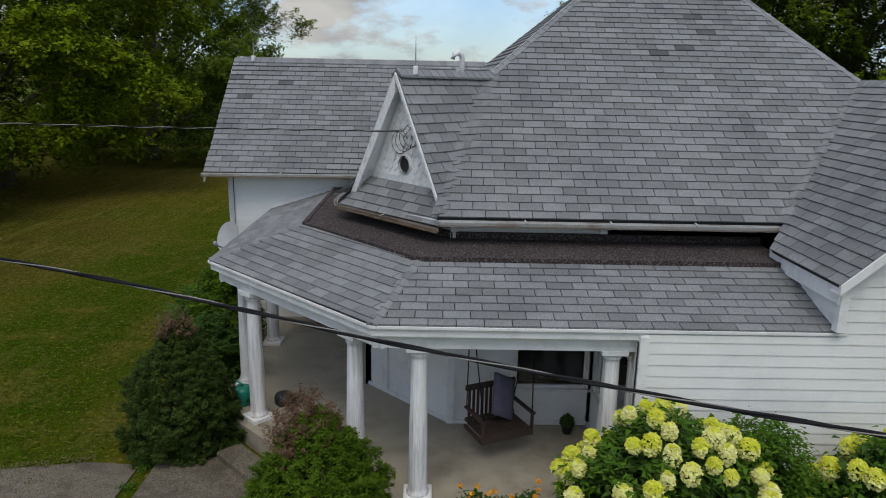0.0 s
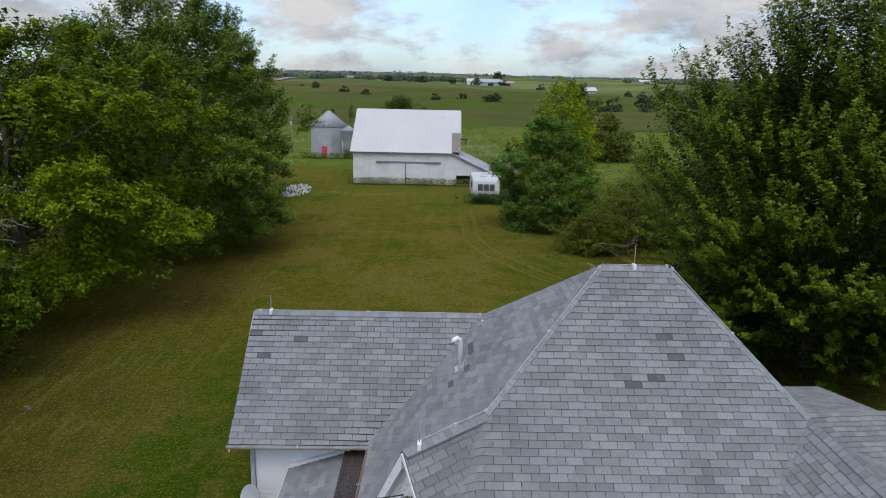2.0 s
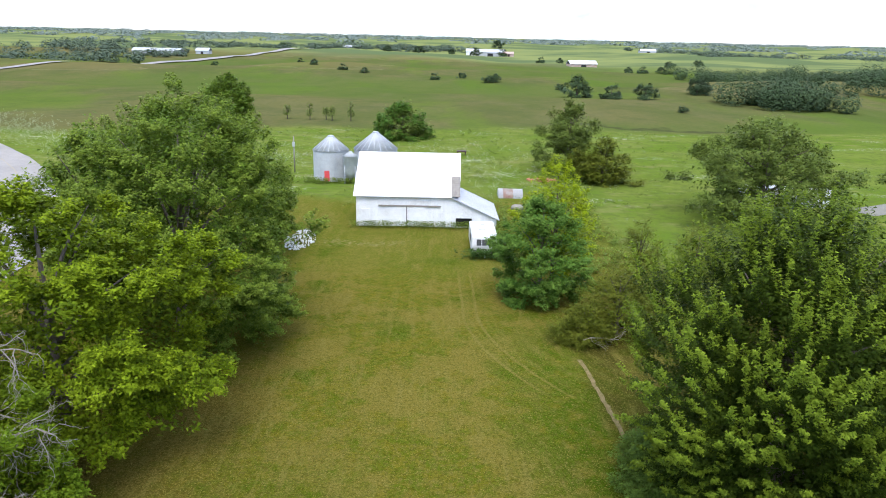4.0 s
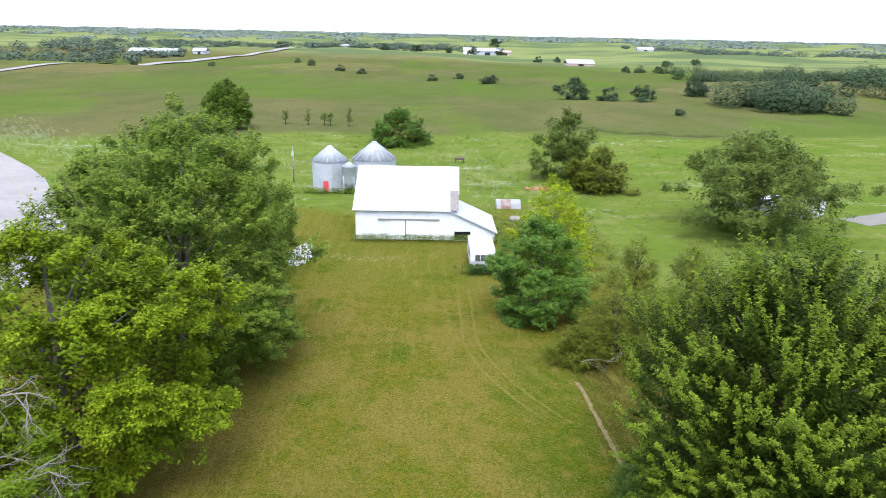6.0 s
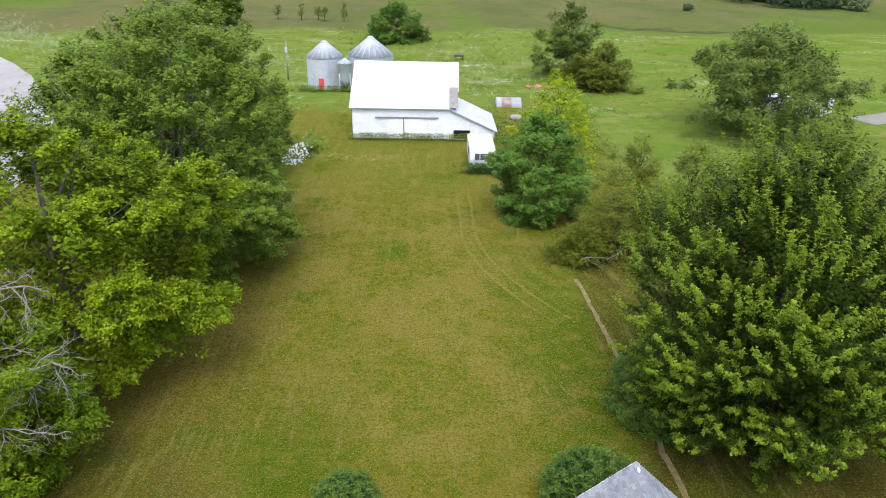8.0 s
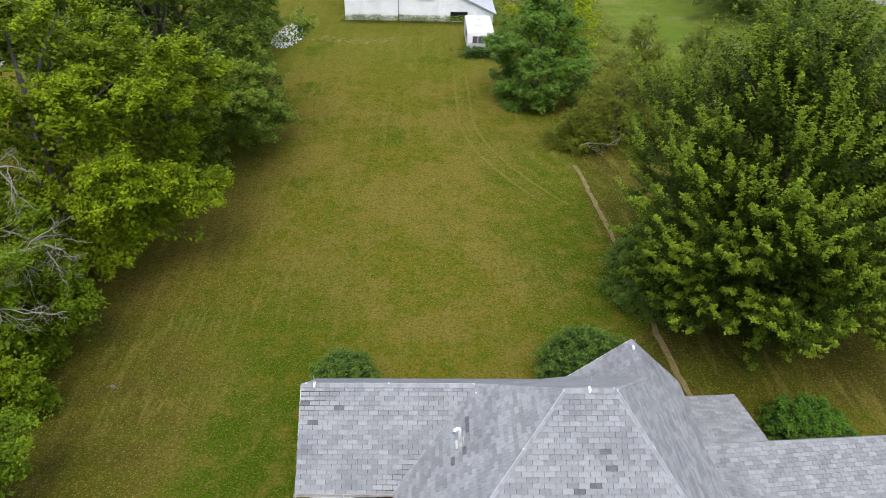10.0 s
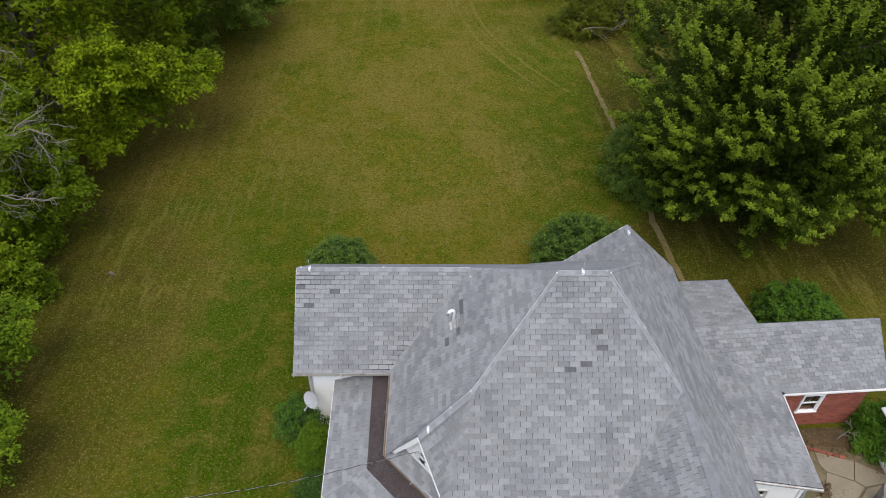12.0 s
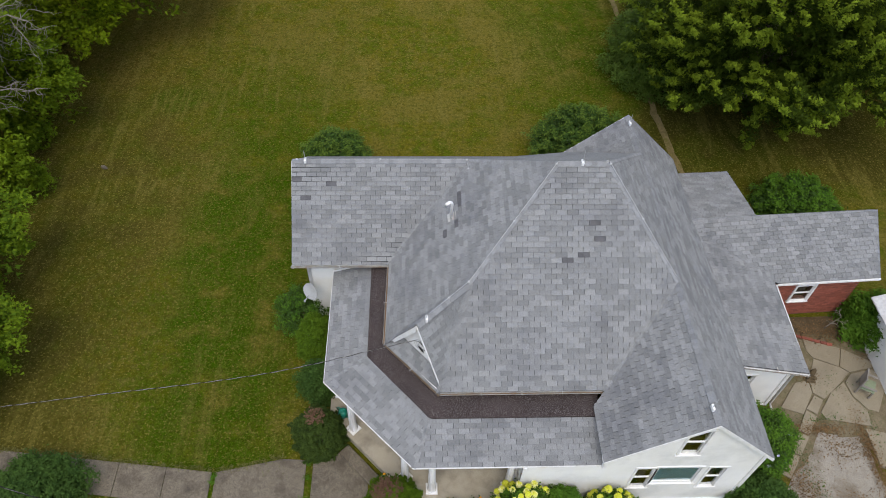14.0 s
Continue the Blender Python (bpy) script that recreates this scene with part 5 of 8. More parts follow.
def envelope(cx, cy, z0, z1, r, n, rng, prof, rough=0.25, seed=0.0, deep=0.3):
    """Points on an uneven crown outline, with the ways out of it."""
    out_p, out_o = [], []
    while len(out_p) < n:
        f, a = rng.random(), rng.uniform(0, 2 * math.pi)
        pr = prof(f)
        if rng.random() > pr + 0.12:
            continue
        c, s = math.cos(a), math.sin(a)
        bump = noise.noise(Vector((c * 2.1 + seed, s * 2.1, f * 3.2))) + 0.5 * noise.noise(Vector((c * 5 + seed, s * 5, f * 8)))
        k = pr * (1 + rough * bump) * (1 - deep * rng.random() ** 1.7)
        slope = (prof(min(1.0, f + 0.04)) - prof(max(0.0, f - 0.04))) * r / (0.08 * (z1 - z0))
        o = Vector((c, s, -slope)).normalized()
        out_p.append((cx + c * r * k, cy + s * r * k, z0 + (z1 - z0) * (f + 0.05 * rough * bump)))
        out_o.append(tuple(o))
    return np.array(out_p), np.array(out_o)


def plumes(pts, outs, per, rng, length, thick, lift, curl):
    """Leaves along finger-like shoots; t is the place along the shoot."""
    n = len(pts)
    way = outs + rng.normal(0, 0.26, (n, 3)) + np.array((0, 0, lift))
    way /= np.linalg.norm(way, axis=1)[:, None]
    ln = (length * rng.uniform(0.75, 1.15, n))[:, None, None]
    t = rng.random((n, per, 1)) ** 0.8
    c = pts[:, None, :] + way[:, None, :] * (t - 0.5) * ln + np.array((0, 0, 1.0)) * curl * t ** 2 * ln
    c = c + rng.normal(0, 1, (n, per, 3)) * thick * (1.15 - 0.7 * t) * np.array((1, 1, 0.75))
    o = np.repeat(outs[:, None, :], per, axis=1) * 0.35 + way[:, None, :] * 0.25 + np.array((0, 0, 0.35)) + rng.normal(0, 0.22, (n, per, 3))
    return c.reshape(-1, 3), o.reshape(-1, 3), t.reshape(-1)


def fans(pts, outs, fingers, rng, span):
    """Bough ends: each point becomes a flat spreading fan of shoots, domed outwards."""
    n = len(pts)
    up = np.array((0.0, 0.0, 1.0))
    side = np.cross(outs, up)
    side /= np.linalg.norm(side, axis=1)[:, None] + 1e-6
    rise = np.cross(side, outs)
    size = span * rng.uniform(0.65, 1.3, (n, 1, 1))
    a = rng.uniform(-1, 1, (n, fingers, 1))
    b = rng.uniform(-1, 1, (n, fingers, 1)) * 0.42
    back = (a * a + 1.6 * b * b) * 0.55 + rng.random((n, fingers, 1)) * 0.5
    p = pts[:, None, :] + (side[:, None, :] * a + rise[:, None, :] * b - outs[:, None, :] * back) * size
    o = outs[:, None, :] + side[:, None, :] * a * 0.55 + rise[:, None, :] * b * 0.7
    o = o / np.linalg.norm(o, axis=2)[:, :, None]
    return p.reshape(-1, 3), o.reshape(-1, 3)


def round_prof(lo=0.25, power=0.7):
    return lambda f: max(0.02, math.sin(math.pi * (lo + (1 - lo) * f))) ** power


def big_tree(name, label, x, y, z0, z1, r, seed, leaf, tip_leaf, n, per, size, length, thick, lift=0.35, curl=0.25, trunk_r=0.35, prof=None, rough=0.28, fill=0.25, droop=0.25, width=0.6, lean=(0, 0), group="", fingers=0, span=1.2, young=0.55, core=0.76):
    rng = R(seed)
    prof = prof or round_prof()
    root = thing(name, label, "tree", group)
    gz = ground_z(x, y)
    cx, cy = x + lean[0], y + lean[1]
    line = [(x, y, gz - 0.15), (x + 0.04, y + 0.03, gz + (z0 - gz) * 0.6 + 0.3), (x * 0.5 + cx * 0.5, y * 0.5 + cy * 0.5, z0 + (z1 - z0) * 0.35), (cx, cy, z0 + (z1 - z0) * 0.85)]
    part("trunk", tube(line, [trunk_r * 1.4, trunk_r, trunk_r * 0.65, trunk_r * 0.12], 10), M_BARK, root)
    for i in range(14):
        f = 0.08 + 0.8 * i / 14
        a = 2.399 * i + rng.uniform(-0.3, 0.3)
        rr = r * prof(f) * 0.6
        s = Vector(line[1]).lerp(Vector(line[3]), 0.75 * f)
        e = Vector((cx + rr * math.cos(a), cy + rr * math.sin(a), z0 + (z1 - z0) * min(0.97, f + 0.08)))
        m = s.lerp(e, 0.5) + Vector((0, 0, 0.08 * (e - s).length))
        part("limb", tube([s, m, e], [trunk_r * 0.42, trunk_r * 0.22, trunk_r * 0.05], 6), M_BARK, root)
    pts, outs = envelope(cx, cy, z0, z1, r, n, rng, prof, rough, seed * 1.7)
    if fingers:
        pts, outs = fans(pts, outs, fingers, rng, span)
        n *= fingers
    c, o, t = plumes(pts, outs, per, rng, length, thick, lift, curl)
    # young tip leaves are paler than the base, painting light on the shoots
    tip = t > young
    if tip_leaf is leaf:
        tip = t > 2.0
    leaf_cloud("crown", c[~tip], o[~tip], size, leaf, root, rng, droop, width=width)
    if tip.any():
        leaf_cloud("new_growth", c[tip], o[tip], size, tip_leaf, root, rng, droop, "young leaves at the shoot tips, paled to look lit", width=width)
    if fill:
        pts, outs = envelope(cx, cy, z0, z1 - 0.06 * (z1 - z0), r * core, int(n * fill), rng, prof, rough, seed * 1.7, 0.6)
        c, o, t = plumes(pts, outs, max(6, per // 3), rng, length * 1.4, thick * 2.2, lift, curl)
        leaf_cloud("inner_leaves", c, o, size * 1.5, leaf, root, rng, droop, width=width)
    return root


big_tree("maple_tree", "tallest green maple at the back of the tree row", -25.8, 72.5, 0.0, 17.2, 9.7, 11, L_MAPLE, L_MAPLE_TIP, 110, 75, 0.25, 1.5, 0.26, 0.3, 0.15, 0.42, rough=0.4, prof=round_prof(0.25, 0.5), fill=0.35, fingers=10, span=1.5)
big_tree("maple_tree", "smaller green maple on the road side of the row", -27.6, 54.0, 0.8, 15.6, 5.6, 12, L_MAPLE, L_MAPLE_TIP, 60, 75, 0.23, 1.4, 0.24, 0.3, 0.15, 0.3, rough=0.4, prof=round_prof(0.25, 0.6), fill=0.35, fingers=10, span=1.3)
big_tree("maple_tree", "broad dense green maple tree on the lawn", -19.9, 49.8, 0.2, 17.6, 9.1, 3, L_MAPLE, L_MAPLE_TIP, 185, 90, 0.18, 1.35, 0.2, 0.25, 0.12, 0.42, rough=0.26, prof=round_prof(0.25, 0.55), fill=0.3, fingers=12, span=1.35, lean=(1.0, 0))
big_tree("ash_tree", "broad yellow-green ash tree with drooping boughs", -21.0, 34.4, 0.9, 15.0, 8.4, 4, L_BRIGHT, L_BRIGHT_TIP, 120, 95, 0.19, 1.2, 0.27, 0.0, -0.25, 0.4, rough=0.8, droop=0.6, width=0.7, prof=round_prof(0.13, 0.7), fill=0.3, fingers=10, span=1.3)
big_tree("ash_tree", "low spreading ash tree with dead twigs among the leaves", -21.6, 23.8, 0.4, 9.9, 6.9, 5, L_BRIGHT, L_ASH_TIP, 80, 140, 0.145, 1.1, 0.26, 0.0, -0.25, 0.35, rough=0.9, droop=0.6, width=0.7, fill=0.3, fingers=9, span=1.2)
big_tree("ash_tree", "small leafy ash tree by the sidewalk", -19.4, 14.0, 0.5, 6.6, 5.2, 6, L_ASH, L_ASH_TIP, 60, 140, 0.13, 1.0, 0.26, 0.0, -0.25, 0.25, rough=0.5, droop=0.6, width=0.7, fill=0.3, fingers=9, span=1.1)
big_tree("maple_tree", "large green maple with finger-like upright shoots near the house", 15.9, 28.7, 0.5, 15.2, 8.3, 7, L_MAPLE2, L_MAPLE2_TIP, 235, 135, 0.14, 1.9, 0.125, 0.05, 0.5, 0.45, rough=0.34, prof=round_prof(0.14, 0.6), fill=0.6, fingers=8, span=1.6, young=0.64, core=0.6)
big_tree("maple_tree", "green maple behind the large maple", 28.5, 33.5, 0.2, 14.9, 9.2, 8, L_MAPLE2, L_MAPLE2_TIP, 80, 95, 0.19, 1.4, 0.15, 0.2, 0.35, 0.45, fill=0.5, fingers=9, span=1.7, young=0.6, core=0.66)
big_tree("maple_tree", "rounded green maple tree beside the lawn", 9.2, 60.0, -0.9, 9.3, 4.7, 9, L_MID, L_MID_TIP, 85, 75, 0.165, 0.9, 0.2, 0.2, 0.1, 0.22, fingers=9, span=0.95, rough=0.4, fill=0.3)
big_tree("young_tree", "yellow-green young tree rising behind a maple", 10.9, 63.4, 1.0, 11.7, 3.4, 10, L_TOP, L_TOP, 300, 60, 0.2, 1.0, 0.22, 0.2, 0.1, 0.18, rough=0.5)
for k, (x, y, z1, r) in enumerate(((14.2, 51.4, 5.4, 3.3), (11.6, 50.4, 2.6, 2.3), (17.8, 53.5, 5.4, 3.0), (18.6, 61.5, 6.6, 2.6), (23.0, 59.0, 7.2, 2.8))):
    big_tree("cedar_tree", "scruffy olive-brown cedar on the yard's edge", x, y, ground_z(x, y) - 0.1, z1, r, 20 + k, L_CEDAR, L_CEDAR, 46, 46, 0.15, 1.1, 0.13, -0.08, 0.12, 0.16, prof=round_prof(0.36, 0.75), rough=0.8, fill=0.7, width=0.35, fingers=9, span=0.9)
big_tree("lilac_bush", "dense grey-green lilac bush beside the dirt path", 11.9, 30.5, -0.15, 3.5, 3.0, 30, L_LILAC, L_LILAC, 640, 64, 0.12, 0.7, 0.17, 0.3, 0.1, 0.08, prof=round_prof(0.35, 0.6), rough=0.4)
big_tree("oak_tree", "wide olive-green oak in the pasture", 44.2, 93.0, -0.6, 12.8, 11.0, 31, L_OAK, L_OAK, 130, 50, 0.3, 1.2, 0.36, 0.15, 0.0, 0.5, prof=round_prof(0.17, 0.6), rough=0.7, fingers=9, span=1.8, fill=0.5)
big_tree("pine_tree", "tall ragged grey-green pine in the pasture", 24.8, 131.0, -2.6, 12.2, 5.8, 33, L_OAK, L_OAK, 75, 50, 0.32, 1.4, 0.36, 0.15, 0.1, 0.3, prof=round_prof(0.34, 0.85), rough=0.7, fingers=9, span=1.5)
big_tree("cedar_tree", "brownish cedar beside a tall pine", 29.0, 121.0, -2.7, 5.8, 5.4, 34, L_CEDAR, L_CEDAR, 65, 50, 0.3, 1.4, 0.32, 0.1, 0.1, 0.25, prof=round_prof(0.36, 0.8), rough=0.8, fingers=8, span=1.4)
big_tree("mulberry_bush", "broad green bush behind the grain bins", -8.4, 172.0, -2.8, 6.2, 7.6, 35, L_OAK, L_MID, 60, 50, 0.42, 1.5, 0.45, 0.2, 0.1, 0.3, prof=round_prof(0.35, 0.6), rough=0.5, fingers=9, span=1.7)
big_tree("elm_tree", "dark rounded tree beyond the yard trees", -56.5, 194.0, -1.0, 10.5, 6.2, 36, L_MAPLE, L_MAPLE, 320, 60, 0.5, 1.6, 0.5, 0.2, 0.1, 0.3)


def bush(name, label, x, y, h, r, seed, leaf, n, per, size, thick=0.1, prof=None, rough=0.2, z=0.0, tip=None, droop=0.1, category="bush"):
    """A clipped or wild bush of small leaves round a few stems."""
    rng = R(seed)
    root = thing(name, label, category)
    for i in range(5):
        a = 1.26 * i
        part("stem", tube([(x + 0.05 * math.cos(a), y + 0.05 * math.sin(a), z - 0.05), (x + r * 0.25 * math.cos(a), y + r * 0.25 * math.sin(a), z + h * 0.4), (x + r * 0.5 * math.cos(a), y + r * 0.5 * math.sin(a), z + h * 0.7)], [0.03, 0.02, 0.008], 5), M_BARK, root)
    pts, outs = envelope(x, y, z - 0.02, z + h, r, n, rng, prof or round_prof(0.3, 0.6), rough, seed * 0.9)
    c, o, t = plumes(pts, outs, per, rng, thick * 3.5, thick, 0.15, 0.1)
    if tip is None:
        leaf_cloud("foliage", c, o, size, leaf, root, rng, droop)
    else:
        k = t > 0.7
        leaf_cloud("foliage", c[~k], o[~k], size, leaf, root, rng, droop)
        leaf_cloud("new_growth", c[k], o[k], size, tip, root, rng, droop, "paler young leaves")
    pts, outs = envelope(x, y, z, z + h * 0.92, r * 0.8, n // 3, rng, prof or round_prof(0.3, 0.6), rough, seed * 0.9, 0.5)
    c, o, t = plumes(pts, outs, 8, rng, thick * 4, thick * 1.6, 0.1, 0.0)
    leaf_cloud("inner_leaves", c, o, size * 2.0, leaf, root, rng, droop)
    return root


egg = lambda f: max(0.03, math.sin(math.pi * (0.36 + 0.64 * f)) ** 0.62)
beehive = lambda f: max(0.03, math.sin(math.pi * (0.4 + 0.6 * f)) ** 0.85)


def dead_top(parent, x, y, z0, z1, r, n, seed):
    """Bare brown twigs left where a part of a spruce has died."""
    rng = R(seed)
    pts, outs = envelope(x, y, z0, z1, r, n, rng, egg, 0.3, 3.0, 0.5)
    c, o, t = plumes(pts, outs, 40, rng, 0.24, 0.03, 0.7, 0.2)
    leaf_cloud("dead_foliage", c, o, 0.045, L_BROWN, parent, rng, 0.0, "bare brown dead twigs", width=0.3)


sp = bush("dwarf_spruce", "lumpy beehive-shaped dwarf spruce beside the porch step", -4.0, 10.15, 2.02, 0.82, 40, L_SPRUCE, 1250, 90, 0.033, 0.036, beehive, 0.3)
dead_top(sp, -4.02, 10.12, 1.7, 2.12, 0.24, 60, 410)
sp = bush("dwarf_spruce", "bright green dwarf spruce with a dead brown side", -1.56, 7.8, 1.8, 0.88, 41, L_SPRUCE2, 1300, 90, 0.033, 0.036, beehive, 0.26)
dead_top(sp, -1.68, 7.85, 1.1, 1.95, 0.42, 170, 411)
bush("arborvitae", "dense rounded arborvitae by the satellite dish", -4.35, 13.7, 2.0, 0.68, 42, L_SPRUCE2, 360, 80, 0.055, 0.075, egg, 0.15)
bush("wild_shrub", "loose dark shrub against the wing wall", -5.1, 15.2, 1.1, 0.9, 43, L_SHRUB, 240, 30, 0.07, 0.1, rough=0.9, tip=L_LIME)
bush("wild_shrub", "leafy vine and shrub beside the porch", -4.15, 12.1, 1.3, 0.6, 44, L_SHRUB, 260, 50, 0.08, 0.1, rough=0.5)
bush("boxwood", "round dark green shrub behind the wing", -4.25, 22.7, 2.25, 1.5, 45, L_SHRUB, 620, 40, 0.095, 0.11, rough=0.4, tip=L_LILAC)
bush("boxwood", "large round dark green shrub behind the house", 6.45, 23.3, 3.05, 1.95, 46, L_SHRUB, 800, 40, 0.1, 0.115, rough=0.4, tip=L_LILAC)
bush("boxwood", "round bright green shrub behind the annex", 15.5, 20.1, 1.45, 1.75, 47, L_SHRUB, 700, 40, 0.12, 0.13, rough=0.5, tip=L_LIME)
bush("garden_bush", "loose green bush against the brick wall", 16.3, 14.3, 1.5, 1.0, 48, L_LIME, 340, 40, 0.12, 0.14, rough=0.5)
bush("garden_bush", "small green bush at the annex corner", 12.3, 14.4, 0.9, 0.6, 49, L_SHRUB, 160, 40, 0.1, 0.12, rough=0.5)
rose = bush("rose_of_sharon", "tall shrub with pale blue flowers by the gable corner", 10.25, 9.5, 2.3, 0.92, 50, L_SHRUB, 620, 50, 0.08, 0.12, rough=0.5, tip=L_LIME)
bush("foundation_shrub", "green shrub at the gable corner", 9.9, 7.6, 1.3, 0.9, 51, L_SHRUB, 320, 40, 0.1, 0.12, rough=0.4)
bush("yard_bush", "dark rounded bush beside the sidewalk", -12.6, 7.9, 1.3, 1.6, 52, L_SHRUB, 900, 44, 0.085, 0.13, rough=0.4)
bush("foundation_shrub", "light green shrub between the hydrangeas", 3.5, 7.4, 1.85, 0.68, 53, L_LIME, 400, 60, 0.06, 0.09, rough=0.35)


# ---- barn ----
barn = thing("barn", "white wooden barn with white tin roof and a lean-to", "barn")
BZ = -1.75
BX0, BX1, BY0, BY1, BYR = -10.45, 1.75, 87.2, 96.2, 91.3


def tin_roof(parent, poly, label, ribs=0.45, mat=None):
    p, nrm, u, v = frame_of(poly)
    deck = part("roof", prism(p, -nrm * 0.08), mat or M_TIN, parent, label)
    o = p[0]
    flat = [((q - o).dot(v), (q - o).dot(u)) for q in p]
    if area2(flat) < 0:
        flat = flat[::-1]
    a0, a1 = min(q[0] for q in flat), max(q[0] for q in flat)
    b0, b1 = min(q[1] for q in flat), max(q[1] for q in flat)
    a = a0 + ribs / 2
    while a < a1:
        cut = clip2([(a - 0.02, b0), (a + 0.02, b0), (a + 0.02, b1), (a - 0.02, b1)], flat)
        if len(cut) > 2:
            part("rib", prism([o + v * q[0] + u * q[1] + nrm * 0.001 for q in cut], nrm * 0.025), mat or M_TIN, deck)
        a += ribs
    return deck


def plank_wall(parent, p, q, profile, openings=(), label="", plank=0.3, mat=None):
    p, q = Vector((*p, 0)), Vector((*q, 0))
    d = (q - p).normalized()
    o = Vector((d.y, -d.x, 0))
    prof = list(profile)
    if area2(prof) < 0:
        prof = prof[::-1]
    a0, a1 = min(e[0] for e in prof), max(e[0] for e in prof)
    zt = max(e[1] for e in prof)
    zb = min(e[1] for e in prof)
    sill = part("wall", beam(p + Vector((0, 0, zb + 0.15)), q + Vector((0, 0, zb + 0.15)), 0.2, 0.15), mat or M_BARN, parent, label)
    a = a0
    while a < a1 - 0.01:
        b = min(a + plank, a1)
        spans = [(zb, zt)]
        for x0, x1, z0, z1 in openings:
            if x0 < (a + b) / 2 < x1:
                spans = [s for lo, hi in spans for s in ((lo, min(hi, z0)), (max(lo, z1), hi)) if s[1] - s[0] > 0.02]
        for lo, hi in spans:
            cut = clip2([(a + 0.002, lo), (b - 0.002, lo), (b - 0.002, hi), (a + 0.002, hi)], prof)
            if len(cut) > 2:
                jit = random.uniform(0, 0.012)
                part("plank", prism([p + d * e[0] + Vector((0, 0, e[1])) + o * jit for e in cut], -o * 0.06), mat or M_BARN, sill)
        a = b
    return sill, p, d, o


W = BX1 - BX0
plank_wall(barn, (BX0, BY0), (BX1, BY0), [(0, BZ), (W, BZ), (W, 2.35), (0, 2.35)], (), "white board wall of the barn")
plank_wall(barn, (BX1, BY0), (7.6, BY0), [(0, BZ), (5.85, BZ), (5.85, -0.45), (1.3, 1.95), (0, 2.35)], [(0.6, 2.6, -1.45, -0.35)], "white board front of the lean-to")
plank_wall(barn, (BX0, BY1), (BX0, BY0), [(0, BZ), (9, BZ), (9, 2.3), (4.6, 7.2), (0, 2.3)], (), "white board barn gable")
plank_wall(barn, (BX1 + 0.9, BY0 + 0.7), (BX1 + 0.9, BY1), [(0, -1), (8.3, -1), (8.3, 2.3), (3.6, 7.15), (0, 2.6)], (), "grey shingled barn gable", 0.4)
part("wall", prism([(BX0, BY1 - 0.1, BZ - 0.6), (7.6, BY1 - 0.1, BZ - 0.6), (7.6, BY1 - 0.1, -0.5), (1.75, BY1 - 0.1, 2.1), (BX0, BY1 - 0.1, 2.1)], (0, 0.1, 0)), M_BARN, barn)
part("wall", box((7.5, BY0 + 0.1, BZ - 0.6), (7.6, BY1 - 0.1, -0.5)), M_BARN, barn)
tin_roof(barn, [(BX0 - 0.35, BY0 - 0.45, 2.42), (1.75, BY0 - 0.45, 2.42), (2.9, BY0 + 1.5, 4.3), (2.9, BYR, 7.4), (BX0 + 0.1, BYR, 7.4)], "white ribbed tin barn roof", 0.6)
tin_roof(barn, [(BX0 - 0.35, BY1 + 0.4, 2.3), (2.9, BY1 + 0.4, 2.3), (2.9, BYR, 7.4), (BX0 + 0.1, BYR, 7.4)], "white ribbed tin barn roof", 1.2)
tin_roof(barn, [(1.85, BY0 - 0.35, 2.38), (7.95, BY0 - 0.35, -0.42), (7.95, BY1, -0.42), (1.85, BY1, 2.38)], "blue-grey tin lean-to roof", 0.6, M_GREYTIN)
for k in range(9):
    y0, z0 = BY0 - 0.42 + 0.22 * k, 2.55 + 0.241 * k
    part("shingle_course", prism([(1.72, y0, z0), (2.82, y0, z0), (2.82, y0 + 0.24, z0 + 0.24), (1.72, y0 + 0.24, z0 + 0.24)], (0, 0, 0.035)), M_WOOD, barn, "row of old grey wood shingles")
# black box behind the lean-to opening paints its shaded inside
part("dark_interior", box((2.35, BY0 + 0.3, -1.6), (4.4, BY0 + 0.4, -0.2)), M_BLACKHOLE, barn)
for x0, x1 in ((-5.95, -4.03), (-3.93, -1.6)):
    dr = part("sliding_door", box((x0, BY0 - 0.1, BZ + 0.25), (x1, BY0 - 0.04, 1.05), 0.01), M_BARN, barn, "white sliding barn door")
    part("door_batten", box((x0, BY0 - 0.125, -0.3), (x1, BY0 - 0.1, -0.16)), M_BARN, dr)
# black strip laid on the wall paints the shade between the doors
part("door_gap", box((-4.02, BY0 - 0.06, BZ + 0.25), (-3.94, BY0 - 0.03, 1.05)), M_BLACKHOLE, barn, "black strip painting the shade between the doors")
part("door_track", box((-7.6, BY0 - 0.16, 1.08), (0.4, BY0 - 0.04, 1.28), 0.02), M_WOOD, barn, "grey weathered door track")
part("small_door", box((-9.9, BY0 - 0.09, BZ + 0.2), (-8.7, BY0 - 0.03, 0.75), 0.01), M_BARN, barn, "white plank side door")


